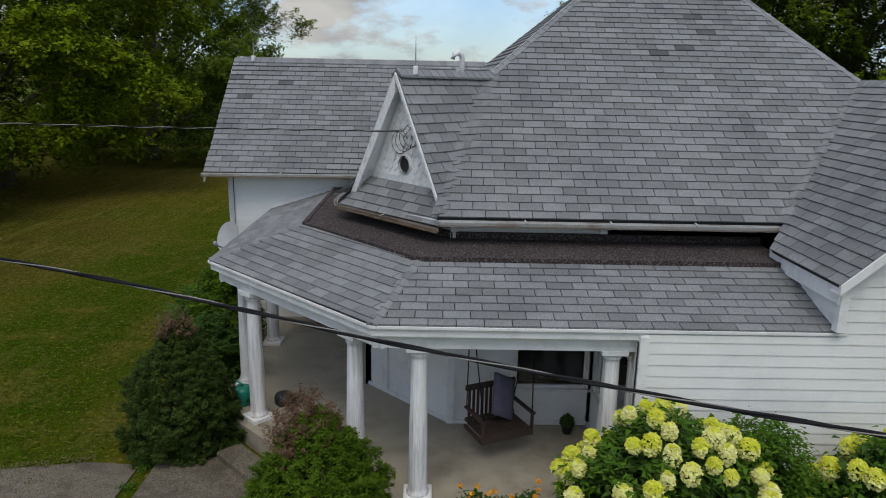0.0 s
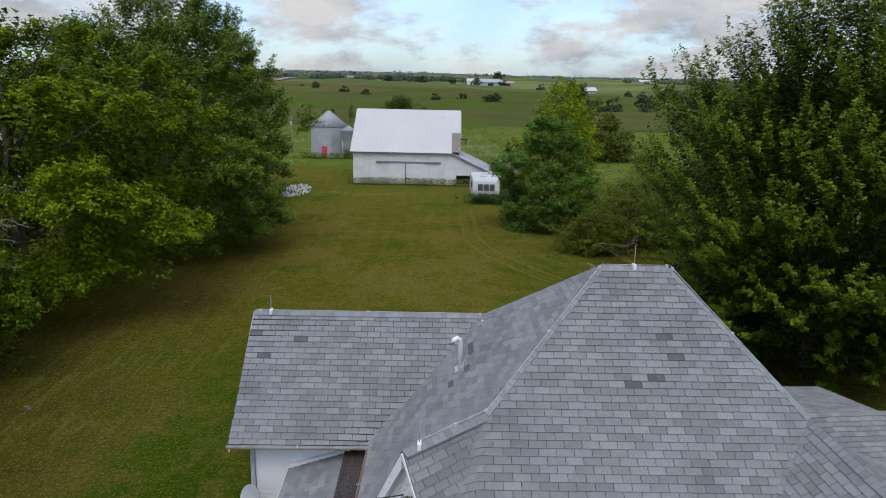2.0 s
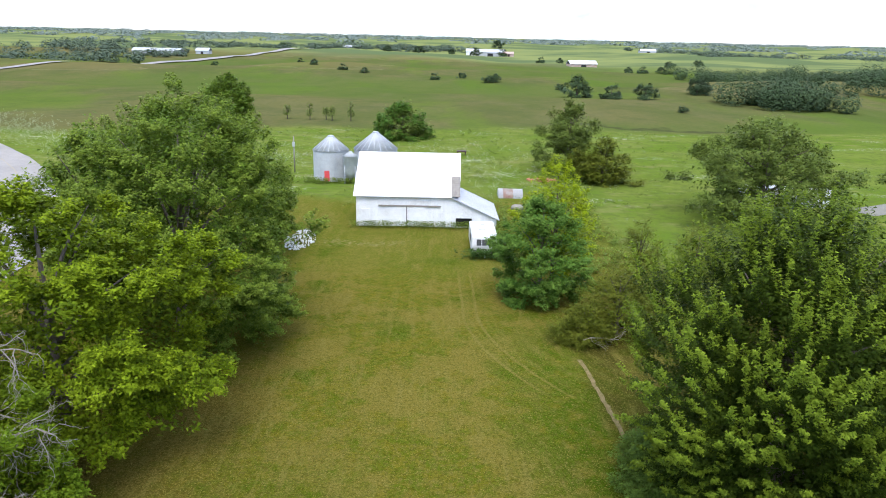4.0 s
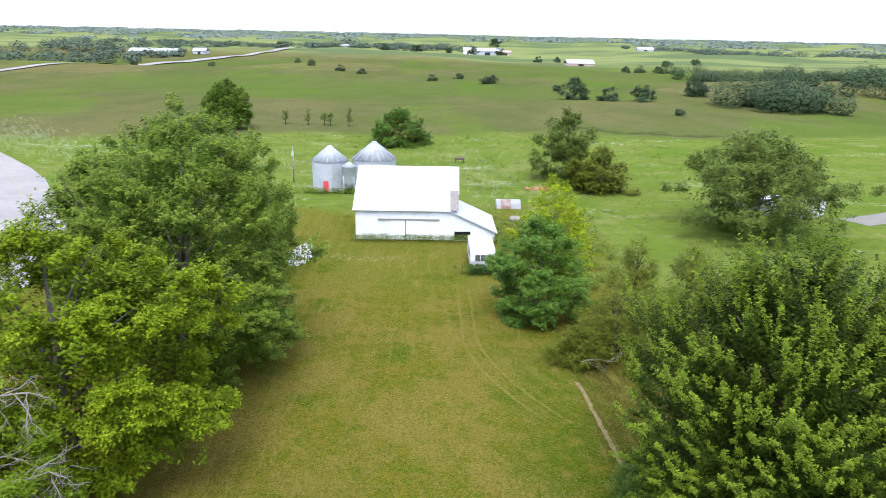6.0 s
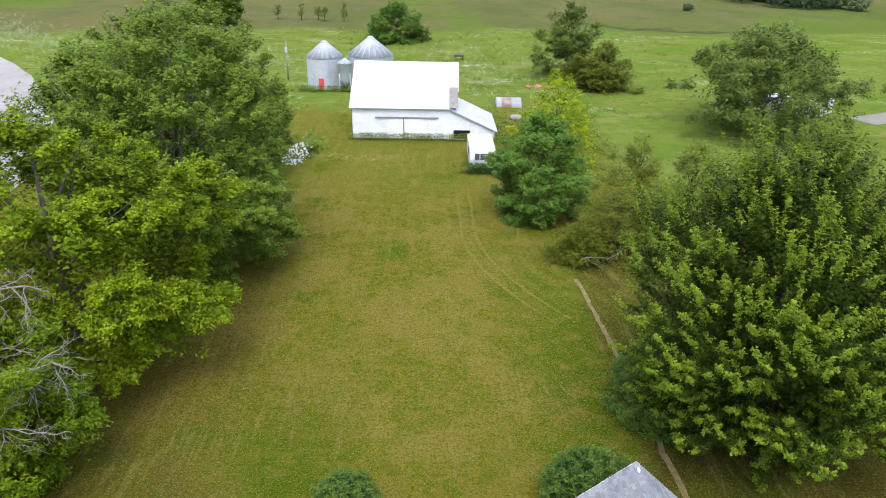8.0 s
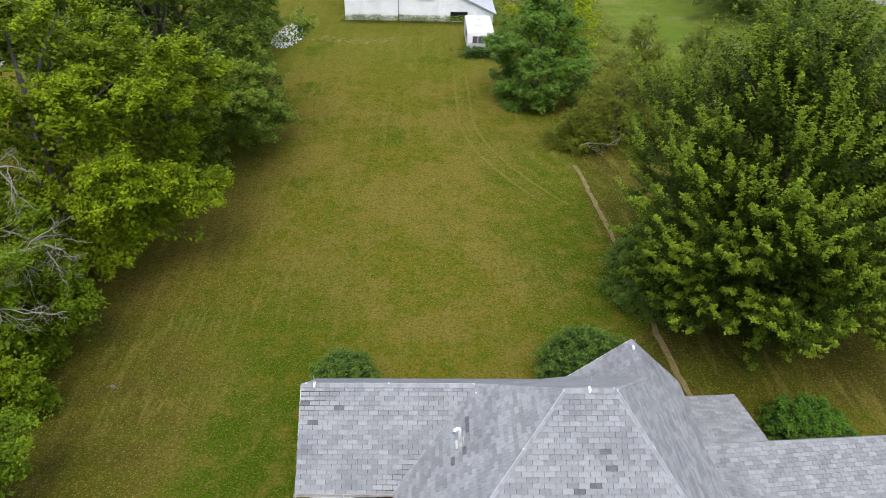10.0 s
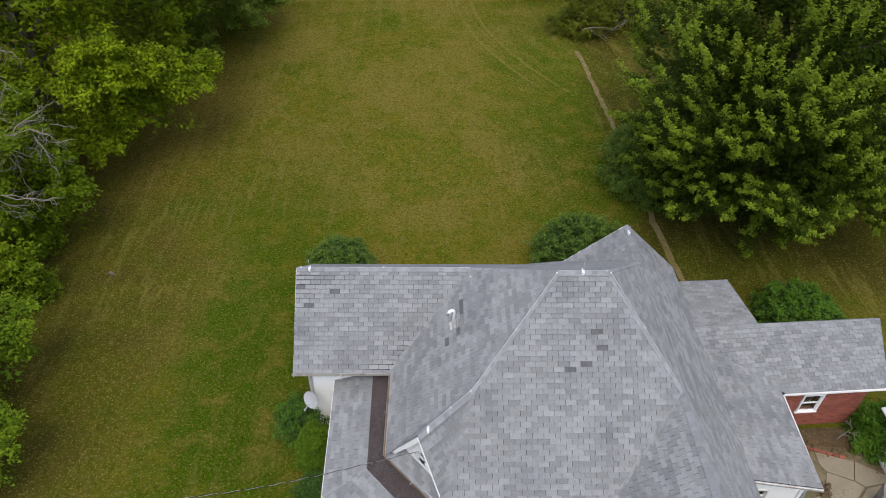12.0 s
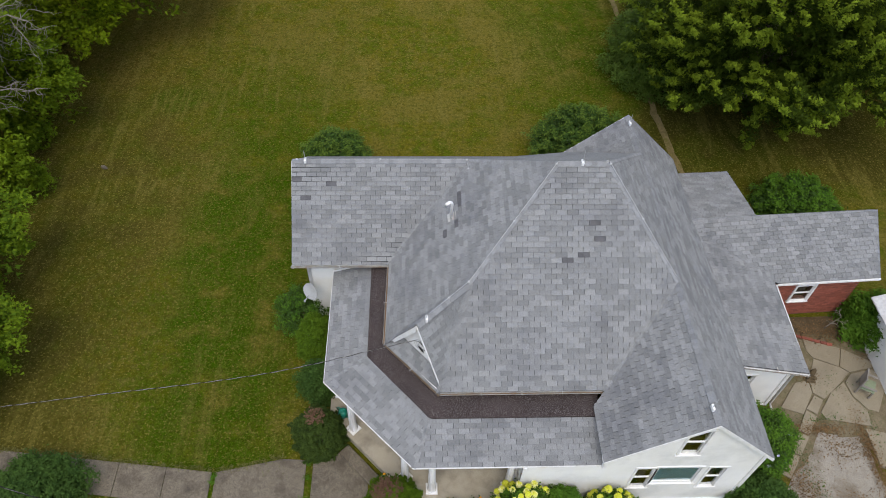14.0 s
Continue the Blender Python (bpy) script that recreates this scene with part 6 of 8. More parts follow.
def grain_bin(x, y, r, zb, ze, zt, label, door=False):
    b = thing("grain_bin", label, "grain bin", "bins beside the barn")
    prof = []
    z = zb
    while z < ze:
        prof += [(r, z), (r + 0.03, z + 0.11)]
        z += 0.22
    part("wall", lathe((x, y, 0), prof + [(r, ze)], 40), M_STEEL, b)
    cone = part("roof", lathe((x, y, 0), [(r + 0.14, ze - 0.03), (0.55, zt - 0.15), (0.5, zt - 0.05)], 40), M_STEEL, b)
    for i in range(20):
        a = 2 * math.pi * i / 20
        part("roof_rib", beam((x + (r + 0.12) * math.cos(a), y + (r + 0.12) * math.sin(a), ze + 0.03), (x + 0.55 * math.cos(a), y + 0.55 * math.sin(a), zt - 0.1), 0.06, 0.05), M_STEEL, cone)
    part("cap", lathe((x, y, 0), [(0.56, zt - 0.1), (0.5, zt + 0.05), (0.1, zt + 0.14)], 20), M_STEEL, b, "peaked steel lid")
    if door:
        part("door", prism([(x - 0.75, y - r - 0.02, zb + 0.5), (x + 0.1, y - r - 0.06, zb + 0.5), (x + 0.1, y - r - 0.06, zb + 2.3), (x - 0.75, y - r - 0.02, zb + 2.3)], (0, -0.06, 0)), M_RED, b, "small red bin door")
        lad = part("ladder", beam((x + 0.85, y - r * 0.97, ze), (x + 0.85, y - r * 0.97, zb), 0.05, 0.05, (0, 1, 0)), M_STEEL, b)
        part("ladder_rail", beam((x + 1.2, y - r * 0.94, ze), (x + 1.2, y - r * 0.94, zb), 0.05, 0.05, (0, 1, 0)), M_STEEL, lad)
        for i in range(14):
            part("rung", beam((x + 0.85, y - r * 0.98, zb + 0.3 + i * 0.36), (x + 1.2, y - r * 0.95, zb + 0.3 + i * 0.36), 0.03, 0.03), M_STEEL, lad)
    return b


grain_bin(-18.2, 119.5, 3.0, -2.4, 3.05, 5.35, "galvanised grain bin with conical roof and red door", True)
grain_bin(-10.8, 122.5, 3.75, -2.4, 2.95, 5.75, "wide galvanised grain bin with conical roof")
hop = thing("hopper_bin", "small galvanised hopper bin on steel legs", "grain bin", "bins beside the barn")
part("hopper", lathe((-14.5, 116, 0), [(0.2, -1.5), (1.2, 0.1), (1.2, 2.55), (1.27, 2.6), (0.3, 3.2), (0.28, 3.3)], 24), M_STEEL, hop)
for i in range(4):
    a = math.pi / 4 + i * math.pi / 2
    part("leg", tube([(-14.5 + 1.22 * math.cos(a), 116 + 1.22 * math.sin(a), -2.5), (-14.5 + 1.22 * math.cos(a), 116 + 1.22 * math.sin(a), 1.0)], 0.06, 6), M_STEEL, hop)

camper = thing("camper_trailer", "old white camper trailer parked among weeds", "camper")
CZ = -1.5


def camper_build():
    prof = [(0.0, 0.45), (-0.18, 1.35), (0.12, 2.35), (0.6, 2.55), (6.6, 2.5), (6.9, 2.3), (6.9, 0.45)]
    x0, x1 = 3.75, 6.6
    bm = prism([(x0, 74.3 + a, CZ + z) for a, z in prof], (x1 - x0, 0, 0))
    bmesh.ops.bevel(bm, geom=list(bm.edges), offset=0.07, segments=2, affect="EDGES")
    part("body", bm, M_TIN, camper)
    w = part("front_window", prism([(4.25, 74.15, CZ + 1.45), (6.1, 74.15, CZ + 1.45), (6.1, 74.32, CZ + 2.1), (4.25, 74.32, CZ + 2.1)], (0, -0.05, 0)), M_SCREEN, camper, "dark three-pane front window")
    for x in (4.25, 4.85, 5.5, 6.1):
        part("mullion", beam((x, 74.09, CZ + 1.43), (x, 74.26, CZ + 2.12), 0.06, 0.03, (0, -1, 0)), M_TIN, w)
    part("roof_vent", box((4.7, 76.6, CZ + 2.5), (5.4, 77.4, CZ + 2.72), 0.04), M_TIN, camper)
    part("roof_vent", box((5.0, 79.0, CZ + 2.5), (5.5, 79.5, CZ + 2.68), 0.04), M_TIN, camper)
    part("side_window", box((3.71, 76.2, CZ + 1.4), (3.75, 77.6, CZ + 2.0)), M_SCREEN, camper, "dark side window")
    for x in (3.9, 6.3):
        wh = part("wheel", lathe((0, 0, 0), [(0.1, 0), (0.33, 0.02), (0.35, 0.1), (0.33, 0.18), (0.1, 0.2)], 18), M_BLACK, camper)
        wh.matrix_basis = Matrix.Translation((x, 78.4, CZ + 0.3)) @ pose(0, 0, 0, 0, 90, 0)
    part("hitch", beam((5.2, 74.4, CZ + 0.45), (5.2, 73.2, CZ + 0.4), 0.1, 0.1), M_STEEL, camper)
    part("chassis", box((4.0, 74.5, CZ - 0.1), (6.4, 80.9, CZ + 0.46)), M_BLACK, camper)


camper_build()


# ---- garden flowers ----
def hydrangea(x, y, r, h, heads, seed, label, lime=0.5):
    root = bush("hydrangea", label, x, y, h * 0.93, r * 0.95, seed, L_SHRUB, 520, 44, 0.085, 0.12, round_prof(0.35, 0.55), 0.25, category="flowering shrub", tip=L_LIME)
    rng = R(seed + 500)
    pts, outs = envelope(x, y, 0.25, h + 0.05, r * 1.06, heads * 9, rng, round_prof(0.4, 0.5), 0.2, seed * 0.9, 0.05)
    kept = []
    for p, o in zip(pts, outs):
        if p[2] < 0.8 and p[1] > y:
            continue
        if all(np.linalg.norm(p - q) > 0.17 for q, _ in kept):
            kept.append((p, o))
        if len(kept) == heads:
            break
    for p, o in kept:
        k = 360
        d = rng.normal(0, 1, (k, 3))
        d /= np.linalg.norm(d, axis=1)[:, None]
        s = rng.uniform(0.06, 0.105)
        f = 1.0 - 0.5 * d[:, 2:3]
        c = p + np.array((o[0], o[1], abs(o[2]) + 0.5)) * s * 0.5 + d * np.array((s, s, s * rng.uniform(1.1, 1.6))) * f * rng.uniform(0.86, 1.0, (k, 1))
        way = d + rng.normal(0, 0.15, (k, 3)) + np.array((0, -0.15, 0.25))
        ripe = d[:, 2] > rng.normal(-0.3 if rng.random() < lime else 0.6, 0.15, k)
        head = leaf_cloud("flower_head", c[~ripe], way[~ripe], 0.038, M_HYD, root, rng, 0.0, "cone-shaped cream flower head", 1.0, jitter=0.25)
        if ripe.any():
            leaf_cloud("young_petals", c[ripe], way[ripe], 0.038, M_HYD_LIME, head, rng, 0.0, "lime-yellow young petals", 1.0, jitter=0.25)
    return root


hydrangea(2.36, 7.0, 1.2, 2.12, 120, 60, "full hydrangea with large cream and lime flower heads", 0.55)
hydrangea(5.0, 7.0, 1.0, 1.85, 75, 61, "hydrangea with lime-yellow flower heads by the wall", 0.85)
for x, y in ((0.28, 7.6), (0.62, 7.55), (0.98, 7.6)):
    m = bush("marigold", "small orange marigold plant before the porch", x, y + 0.12, 0.72, 0.22, int(70 + x * 10), L_SHRUB, 60, 20, 0.06, 0.06, category="flower")
    rg = R(int(170 + x * 10))
    for i in range(6):
        c = np.array((x + rg.uniform(-0.17, 0.17), y + 0.12 + rg.uniform(-0.17, 0.17), 0.68 + rg.uniform(0, 0.18)))
        d = rg.normal(0, 1, (26, 3))
        d /= np.linalg.norm(d, axis=1)[:, None]
        leaf_cloud("flower", c + d * 0.025, d, 0.03, M_PINK, m, rg, 0.0, "", 0.9)
rgs = R(77)
for i in range(26):
    a, f = rgs.uniform(0, 6.28), rgs.uniform(0.3, 0.95)
    rr = 0.95 * round_prof(0.3, 0.6)(f)
    c = np.array((10.25 + rr * math.cos(a), 9.5 + rr * math.sin(a), 2.3 * f + 0.08))
    d = rgs.normal(0, 1, (8, 3))
    d /= np.linalg.norm(d, axis=1)[:, None]
    leaf_cloud("flower", c + d * 0.03, d, 0.07, M_BLUEF, rose, rgs, 0.0, "", 0.95)


# ---- porch things ----
def swing():
    s = thing("porch_swing", "dark wooden slatted porch swing hung on chains", "swing")
    bm_parts = []
    x, y, z = 0.78, 9.5, 0.72
    tw = pose(x, y, z, 0, 0, 24) @ Matrix.Diagonal((0.78, 1, 1, 1))

    def put(nm, lo, hi, mat=M_DARKWOOD, lab=""):
        bm = box(lo, hi, 0.005)
        bm.transform(tw)
        return part(nm, bm, mat, s, lab)

    for i in range(7):
        put("seat_slat", (-0.5, -0.26 + i * 0.075, 0.0), (0.5, -0.2 + i * 0.075, 0.025))
    for i in range(11):
        put("back_slat", (-0.47 + i * 0.09, 0.26, 0.06), (-0.42 + i * 0.09, 0.285, 0.5))
    put("top_rail", (-0.52, 0.25, 0.5), (0.52, 0.3, 0.58))
    put("bottom_rail", (-0.52, 0.25, 0.02), (0.52, 0.3, 0.07))
    put("front_rail", (-0.52, -0.3, -0.07), (0.52, -0.26, 0.03))
    for sx in (-0.53, 0.49):
        put("arm", (sx - 0.02, -0.3, 0.24), (sx + 0.06, 0.28, 0.27))
        put("arm_post", (sx, -0.28, -0.05), (sx + 0.04, -0.23, 0.24))
        put("end_frame", (sx, -0.28, -0.09), (sx + 0.04, 0.3, -0.03))
    cush = bmesh.new()
    bmesh.ops.create_cube(cush, size=1)
    bmesh.ops.subdivide_edges(cush, edges=list(cush.edges), cuts=5, use_grid_fill=True)
    for v in cush.verts:
        e = (1 - (2 * v.co.x) ** 4) * (1 - (2 * v.co.z) ** 4)
        v.co.y *= 0.35 + 0.65 * max(0.0, e)
    cush.transform(tw @ pose(0.12, 0.06, 0.42, -20, 24, 8) @ Matrix.Diagonal((0.5, 0.15, 0.6, 1)))
    for f in cush.faces:
        f.smooth = True
    part("backrest_cushion", cush, M_CUSHION, s, "purple-grey cloth cushion")
    for sx in (-0.5, 0.5):
        top = (x + sx * 0.9, y + 0.05, 2.6)
        for sy in (-0.26, 0.27):
            e = tw @ Vector((sx, sy, 0.26))
            part("chain", tube([e, top], 0.009, 5), M_BLACK, s, "thin dark hanging chain")


swing()


def pot(name, label, x, y, z, r, h, mat, plant=True, seed=90, flower=False):
    p = thing(name, label, "flower pot")
    part("pot", lathe((x, y, z), [(r * 0.65, 0), (r * 0.95, h * 0.85), (r * 1.05, h * 0.86), (r * 1.05, h), (r * 0.9, h), (r * 0.85, h * 0.85)], 20), mat, p)
    if plant:
        rg = R(seed)
        d = rg.normal(0, 1, (500, 3))
        d /= np.linalg.norm(d, axis=1)[:, None]
        d[:, 2] = np.abs(d[:, 2])
        cc = np.array((x, y, z + h)) + d * rg.uniform(0.2, 1.0, (500, 1)) * np.array((r * 1.2, r * 1.2, r * 1.5))
        leaf_cloud("plant", cc, d, 0.07, L_SHRUB, p, rg, 0.2)
        if flower:
            for i in range(16):
                c = cc[i * 11] + np.array((0, 0, 0.05))
                dd = rg.normal(0, 1, (14, 3))
                dd /= np.linalg.norm(dd, axis=1)[:, None]
                leaf_cloud("flower", c + dd * 0.03, dd, 0.045, M_PINK, p, rg, 0.0, "", 0.9)
    return p


pot("flower_pot", "pale pot of orange flowers on the porch step", -1.85, 8.55, 0.14, 0.24, 0.3, M_TRIM, True, 91, True)
pot("flower_pot", "small terracotta pot with dry twigs on the porch", -2.6, 14.7, 0.3, 0.13, 0.24, M_CLAY, False)
pot("flower_pot", "dark pot with a small plant by the window", 1.9, 10.1, 0.3, 0.1, 0.16, M_DKGREEN, True, 92)
lantern = thing("lantern", "black wire lantern on the porch floor", "lantern")
for i in range(4):
    a = math.pi / 4 + i * math.pi / 2
    part("post", tube([(-2.3 + 0.13 * math.cos(a), 14.75 + 0.13 * math.sin(a), 0.3), (-2.3 + 0.13 * math.cos(a), 14.75 + 0.13 * math.sin(a), 0.78)], 0.012, 6), M_BLACK, lantern)
part("lid", lathe((-2.3, 14.75, 0.76), [(0.16, 0), (0.14, 0.04), (0.03, 0.14)], 16), M_BLACK, lantern)
part("tray", lathe((-2.3, 14.75, 0.3), [(0.15, 0), (0.15, 0.03)], 16), M_BLACK, lantern)
can = thing("watering_can", "teal plastic watering can beside a porch column", "watering can")
part("body", lathe((-3.3, 10.95, 0.3), [(0.13, 0), (0.16, 0.03), (0.15, 0.24), (0.11, 0.3), (0.09, 0.3)], 18), M_TEAL, can)
part("spout", tube([(-3.2, 10.85, 0.38), (-3.05, 10.72, 0.55), (-3.0, 10.66, 0.66)], [0.035, 0.028, 0.04], 8), M_TEAL, can)
part("handle", tube([(-3.38, 11.0, 0.36), (-3.52, 11.12, 0.48), (-3.42, 11.04, 0.66), (-3.28, 10.92, 0.64)], 0.018, 7), M_TEAL, can)
tub = thing("plastic_tub", "low dark green plastic tub on the porch floor", "tub")
part("tub", lathe((-2.62, 10.95, 0.3), [(0.13, 0), (0.16, 0.04), (0.16, 0.14), (0.14, 0.18), (0.07, 0.2)], 18), M_DKGREEN, tub)
part("spout", box((-2.5, 10.91, 0.4), (-2.36, 10.99, 0.47), 0.02), M_DKGREEN, tub)

step = thing("porch_step", "worn concrete step below the porch edge", "step")
bm = bmesh.new()
add_box(bm, (-0.88, -0.2, 0), (0.88, 0.2, 0.14), 0.02)
bm.transform(pose(-2.62, 9.2, 0, 0, 0, -46))
part("tread", bm, M_SLAB, step)

# ---- satellite dish, rods, vent and wires ----
dish = thing("satellite_dish", "pale grey satellite dish on the wing wall", "satellite dish")
bm = bmesh.new()
rings = []
for i in range(6):
    r = 0.3 * i / 5
    rings.append([bm.verts.new((r * math.cos(2 * math.pi * k / 24), 1.15 * r * math.sin(2 * math.pi * k / 24), 0.5 * r * r)) for k in range(24)])
for a, b in zip(rings, rings[1:]):
    for k in range(24):
        bm.faces.new((a[k], a[(k + 1) % 24], b[(k + 1) % 24], b[k]))
bmesh.ops.remove_doubles(bm, verts=bm.verts, dist=1e-5)
ext = bmesh.ops.solidify(bm, geom=list(bm.faces), thickness=0.012)
bm.transform(pose(-4.5, 14.75, 2.2, 72, 0, -30))
part("reflector", bm, surf("dish_grey", (0.36, 0.37, 0.38), (0.43, 0.44, 0.45), 4, 40, 0.5, 0.05), dish)
part("arm", tube([(-4.62, 14.72, 1.98), (-4.68, 14.35, 2.15)], 0.018, 6), M_STEEL, dish)
part("feed_horn", lathe((-4.68, 14.33, 2.12), [(0.03, 0), (0.04, 0.08), (0.03, 0.1)], 10), M_STEEL, dish)
part("mast", tube([(-4.62, 14.82, 2.15), (-4.6, 15.0, 2.0), (-4.6, 15.22, 1.95)], 0.022, 7), M_STEEL, dish)


def rod(x, y, z, h):
    r = thing("lightning_rod", "thin lightning rod in a white base on the ridge", "lightning rod", "rods on the ridges")
    part("base", box((x - 0.035, y - 0.09, z - 0.08), (x + 0.035, y + 0.09, z + 0.05), 0.01), M_TRIM, r)
    part("spike", tube([(x, y, z + 0.05), (x, y, z + h)], [0.012, 0.004], 6), M_STEEL, r)


def cable(pts):
    c = thing("lightning_cable", "thin pale metal cable laid along a roof edge", "cable", "cables between the rods")
    part("strand", tube([(x, y, z + 0.055) for x, y, z in pts], 0.007, 6), M_CABLE, c)
    for p, q in zip(pts, pts[1:]):
        for f in (0.02, 0.5):
            e = Vector(p).lerp(Vector(q), f)
            part("clip", box(e + Vector((-0.03, -0.02, 0.0)), e + Vector((0.03, 0.02, 0.07))), M_CABLE, c)


cable([HE, HS, (0.76, 12.5, 5.68), (-0.5, 11.3, 5.68)])
cable([(4.96, 15.26, 7.87), (6.95, 12.6, 5.7)])
cable([(-4.9, 17.46, 5.89), (0.9, 17.46, 5.89), (1.0, 16.7, 5.75)])
rod(-4.5, 17.42, 5.93, 0.42)
rod(-0.52, 11.2, 5.7, 0.48)
rod(4.15, 15.24, 7.9, 0.5)
rod(6.9, 8.35, 5.7, 0.45)
rod(6.95, 19.6, 5.7, 0.4)
vent = thing("vent_pipe", "white plastic vent pipe with a bent top on the roof", "vent pipe")
part("pipe", tube([(0.33, 15.38, 5.1), (0.33, 15.38, 5.95), (0.31, 15.36, 6.03), (0.24, 15.32, 6.08), (0.16, 15.29, 6.04), (0.13, 15.28, 5.95)], 0.055, 12), surf("white_pvc", (0.75, 0.76, 0.77), (0.82, 0.82, 0.82), 3, 40, 0.35, 0.03), vent)
part("flashing", prism([(0.2, 15.2, 5.24), (0.48, 15.2, 5.47), (0.48, 15.55, 5.47), (0.2, 15.55, 5.24)], (-0.008, 0, 0.012)), M_GUTTER, vent)


def wire(name, label, pts, strands, sag=0.0, pitch=0.7, lay=0.0075, step=0.07):
    """Strands wound loosely round each other along a smooth line through pts."""
    w = thing(name, label, "cable")
    p = [Vector(v) for v in pts]
    line = []
    for k in range(len(p) - 1):
        a, b, c, d = p[max(0, k - 1)], p[k], p[k + 1], p[min(len(p) - 1, k + 2)]
        ma, mc = (c - a) * 0.5, (d - b) * 0.5
        n = max(2, int((c - b).length / step))
        ma, mc = ma.normalized() * (c - b).length, mc.normalized() * (c - b).length
        for i in range(n):
            t = i / n
            e = b * (2 * t ** 3 - 3 * t ** 2 + 1) + ma * (t ** 3 - 2 * t ** 2 + t) + c * (3 * t ** 2 - 2 * t ** 3) + mc * (t ** 3 - t ** 2)
            line.append(e - Vector((0, 0, sag * 4 * t * (1 - t))))
    line.append(p[-1])
    run = 0.0
    phase = []
    for i, e in enumerate(line):
        run += (e - line[i - 1]).length if i else 0.0
        phase.append(2 * math.pi * run / pitch)
    for k, (nm, r, mat, lab) in enumerate(strands):
        q = []
        for i, e in enumerate(line):
            d = (line[min(len(line) - 1, i + 1)] - line[max(0, i - 1)]).normalized()
            side = d.cross(Vector((0, 0, 1))).normalized()
            a = phase[i] + 2 * math.pi * k / len(strands)
            q.append(e + (side * math.cos(a) + side.cross(d) * math.sin(a)) * lay)
        part(nm, tube(q, r, 6), mat, w, lab)


wire("service_cable", "twisted black and bare metal service cable in front of the house", [(-44.0, 16.6, 6.2), (-2.89, 4.5, 4.46), (-0.15, 3.79, 4.17), (1.9, 3.2, 4.04), (13.0, 0.2, 3.6)],
     [("strand", 0.0085, M_BLACK, ""), ("strand", 0.0085, M_BLACK, ""), ("bare_strand", 0.0042, M_WIRE, "bare metal strand wound into the cable")], 0.0, 0.95)
wire("drop_wire", "thin twisted dark wire running to the dormer", [(-40.0, 4.75, 6.2), (-20.0, 7.73, 5.32), (-10.0, 9.23, 5.0), (-5.0, 9.98, 4.86), (-0.78, 11.08, 4.78)], [("strand", 0.008, M_BLACK, ""), ("bare_strand", 0.0055, M_WIRE, "bare metal strand wound into the wire")], 0.0, 0.6, 0.008, 0.1)
loop = thing("wire_loops", "loose loops of dark wire on the dormer gable", "cable")
for i in range(4):
    pts = [(-0.78 + 0.05 * i, 11.06, 4.78)]
    for k in range(1, 15):
        a = k * 0.42 + i
        pts.append((-0.74 + 0.13 * math.cos(a) + 0.06 * i, 10.99 - 0.1 * math.cos(a) - 0.05 * i, 4.62 + 0.17 * math.sin(a) + 0.04 * i))
    part("wire", tube(pts, 0.005, 5), M_BLACK, loop)


# ---- sidewalk, step slab, patio ----
def slabs(cells, name, label, mat, z=0.05, thick=0.12, kind="structure"):
    base = None
    for i, c in enumerate(cells):
        q = []
        m = Vector((sum(e[0] for e in c) / len(c), sum(e[1] for e in c) / len(c), 0))
        for e in c:
            v = Vector((e[0], e[1], 0))
            q.append(v + (m - v).normalized() * 0.012 + Vector((0, 0, z + random.uniform(-0.008, 0.008))))
        bm = prism(q, (0, 0, -thick))
        if base is None:
            base = tagged(part(name, bm, mat), label, name.split("_")[0], kind=kind)
        else:
            part("slab", bm, mat, base)
    return base


walkway = []
xs = [-26, -23.6, -21.2, -19, -16.6, -14.4, -13.0, -11.7, -10.45, -8.9, -7.42]
yt = lambda x: 9.14 - 0.1216 * (x + 7.33)
for a, b in zip(xs, xs[1:]):
    walkway.append([(a, yt(a) - 1.12), (b, yt(b) - 1.12), (b, yt(b)), (a, yt(a))])
walkway += [[(-7.3, 6.4), (-4.42, 6.4), (-4.42, 9.5), (-5.2, 9.56), (-7.3, 9.14)], [(-4.22, 6.4), (-2.2, 6.4), (-2.4, 8.7), (-3.3, 9.75), (-4.2, 9.6)]]
slabs(walkway, "pavement", "old cracked grey concrete sidewalk slabs with grass in the joints", M_SLAB, 0.03)
patio = [[(13.7, 13.91), (14.98, 13.49), (14.63, 12.72), (13.79, 13.1), (13.65, 13.41)], [(15.0, 13.49), (15.95, 12.9), (15.85, 12.66), (14.92, 12.48), (14.65, 12.72)], [(13.8, 13.07), (14.64, 12.7), (14.92, 12.48), (14.52, 12.11), (13.59, 11.43), (13.27, 11.67), (13.32, 12.22)], [(13.27, 12.18), (13.25, 11.67), (12.64, 10.85), (11.92, 11.12), (12.75, 12.09)], [(14.55, 12.09), (13.95, 11.71), (13.27, 10.92), (13.38, 10.66), (14.88, 10.38), (14.97, 10.97), (14.63, 11.5)], [(13.28, 11.58), (13.54, 11.4), (13.12, 10.84), (12.81, 11.06)], [(12.78, 11.02), (13.09, 10.79), (12.58, 10.08), (12.26, 10.26)], [(12.23, 10.21), (12.55, 10.04), (12.02, 9.36), (11.73, 9.53)], [(11.7, 9.49), (11.99, 9.32), (11.4, 8.59), (11.15, 8.75)], [(14.95, 12.43), (15.83, 12.61), (16.06, 11.95), (15.34, 10.89), (15.01, 11.0), (14.67, 11.54), (14.6, 12.08)], [(14.61, 10.3), (15.24, 10.13), (15.04, 8.76), (14.57, 8.93)]]
slabs(patio, "patio", "broken tan concrete patio slabs with dark cracks", M_PATIO, 0.06)


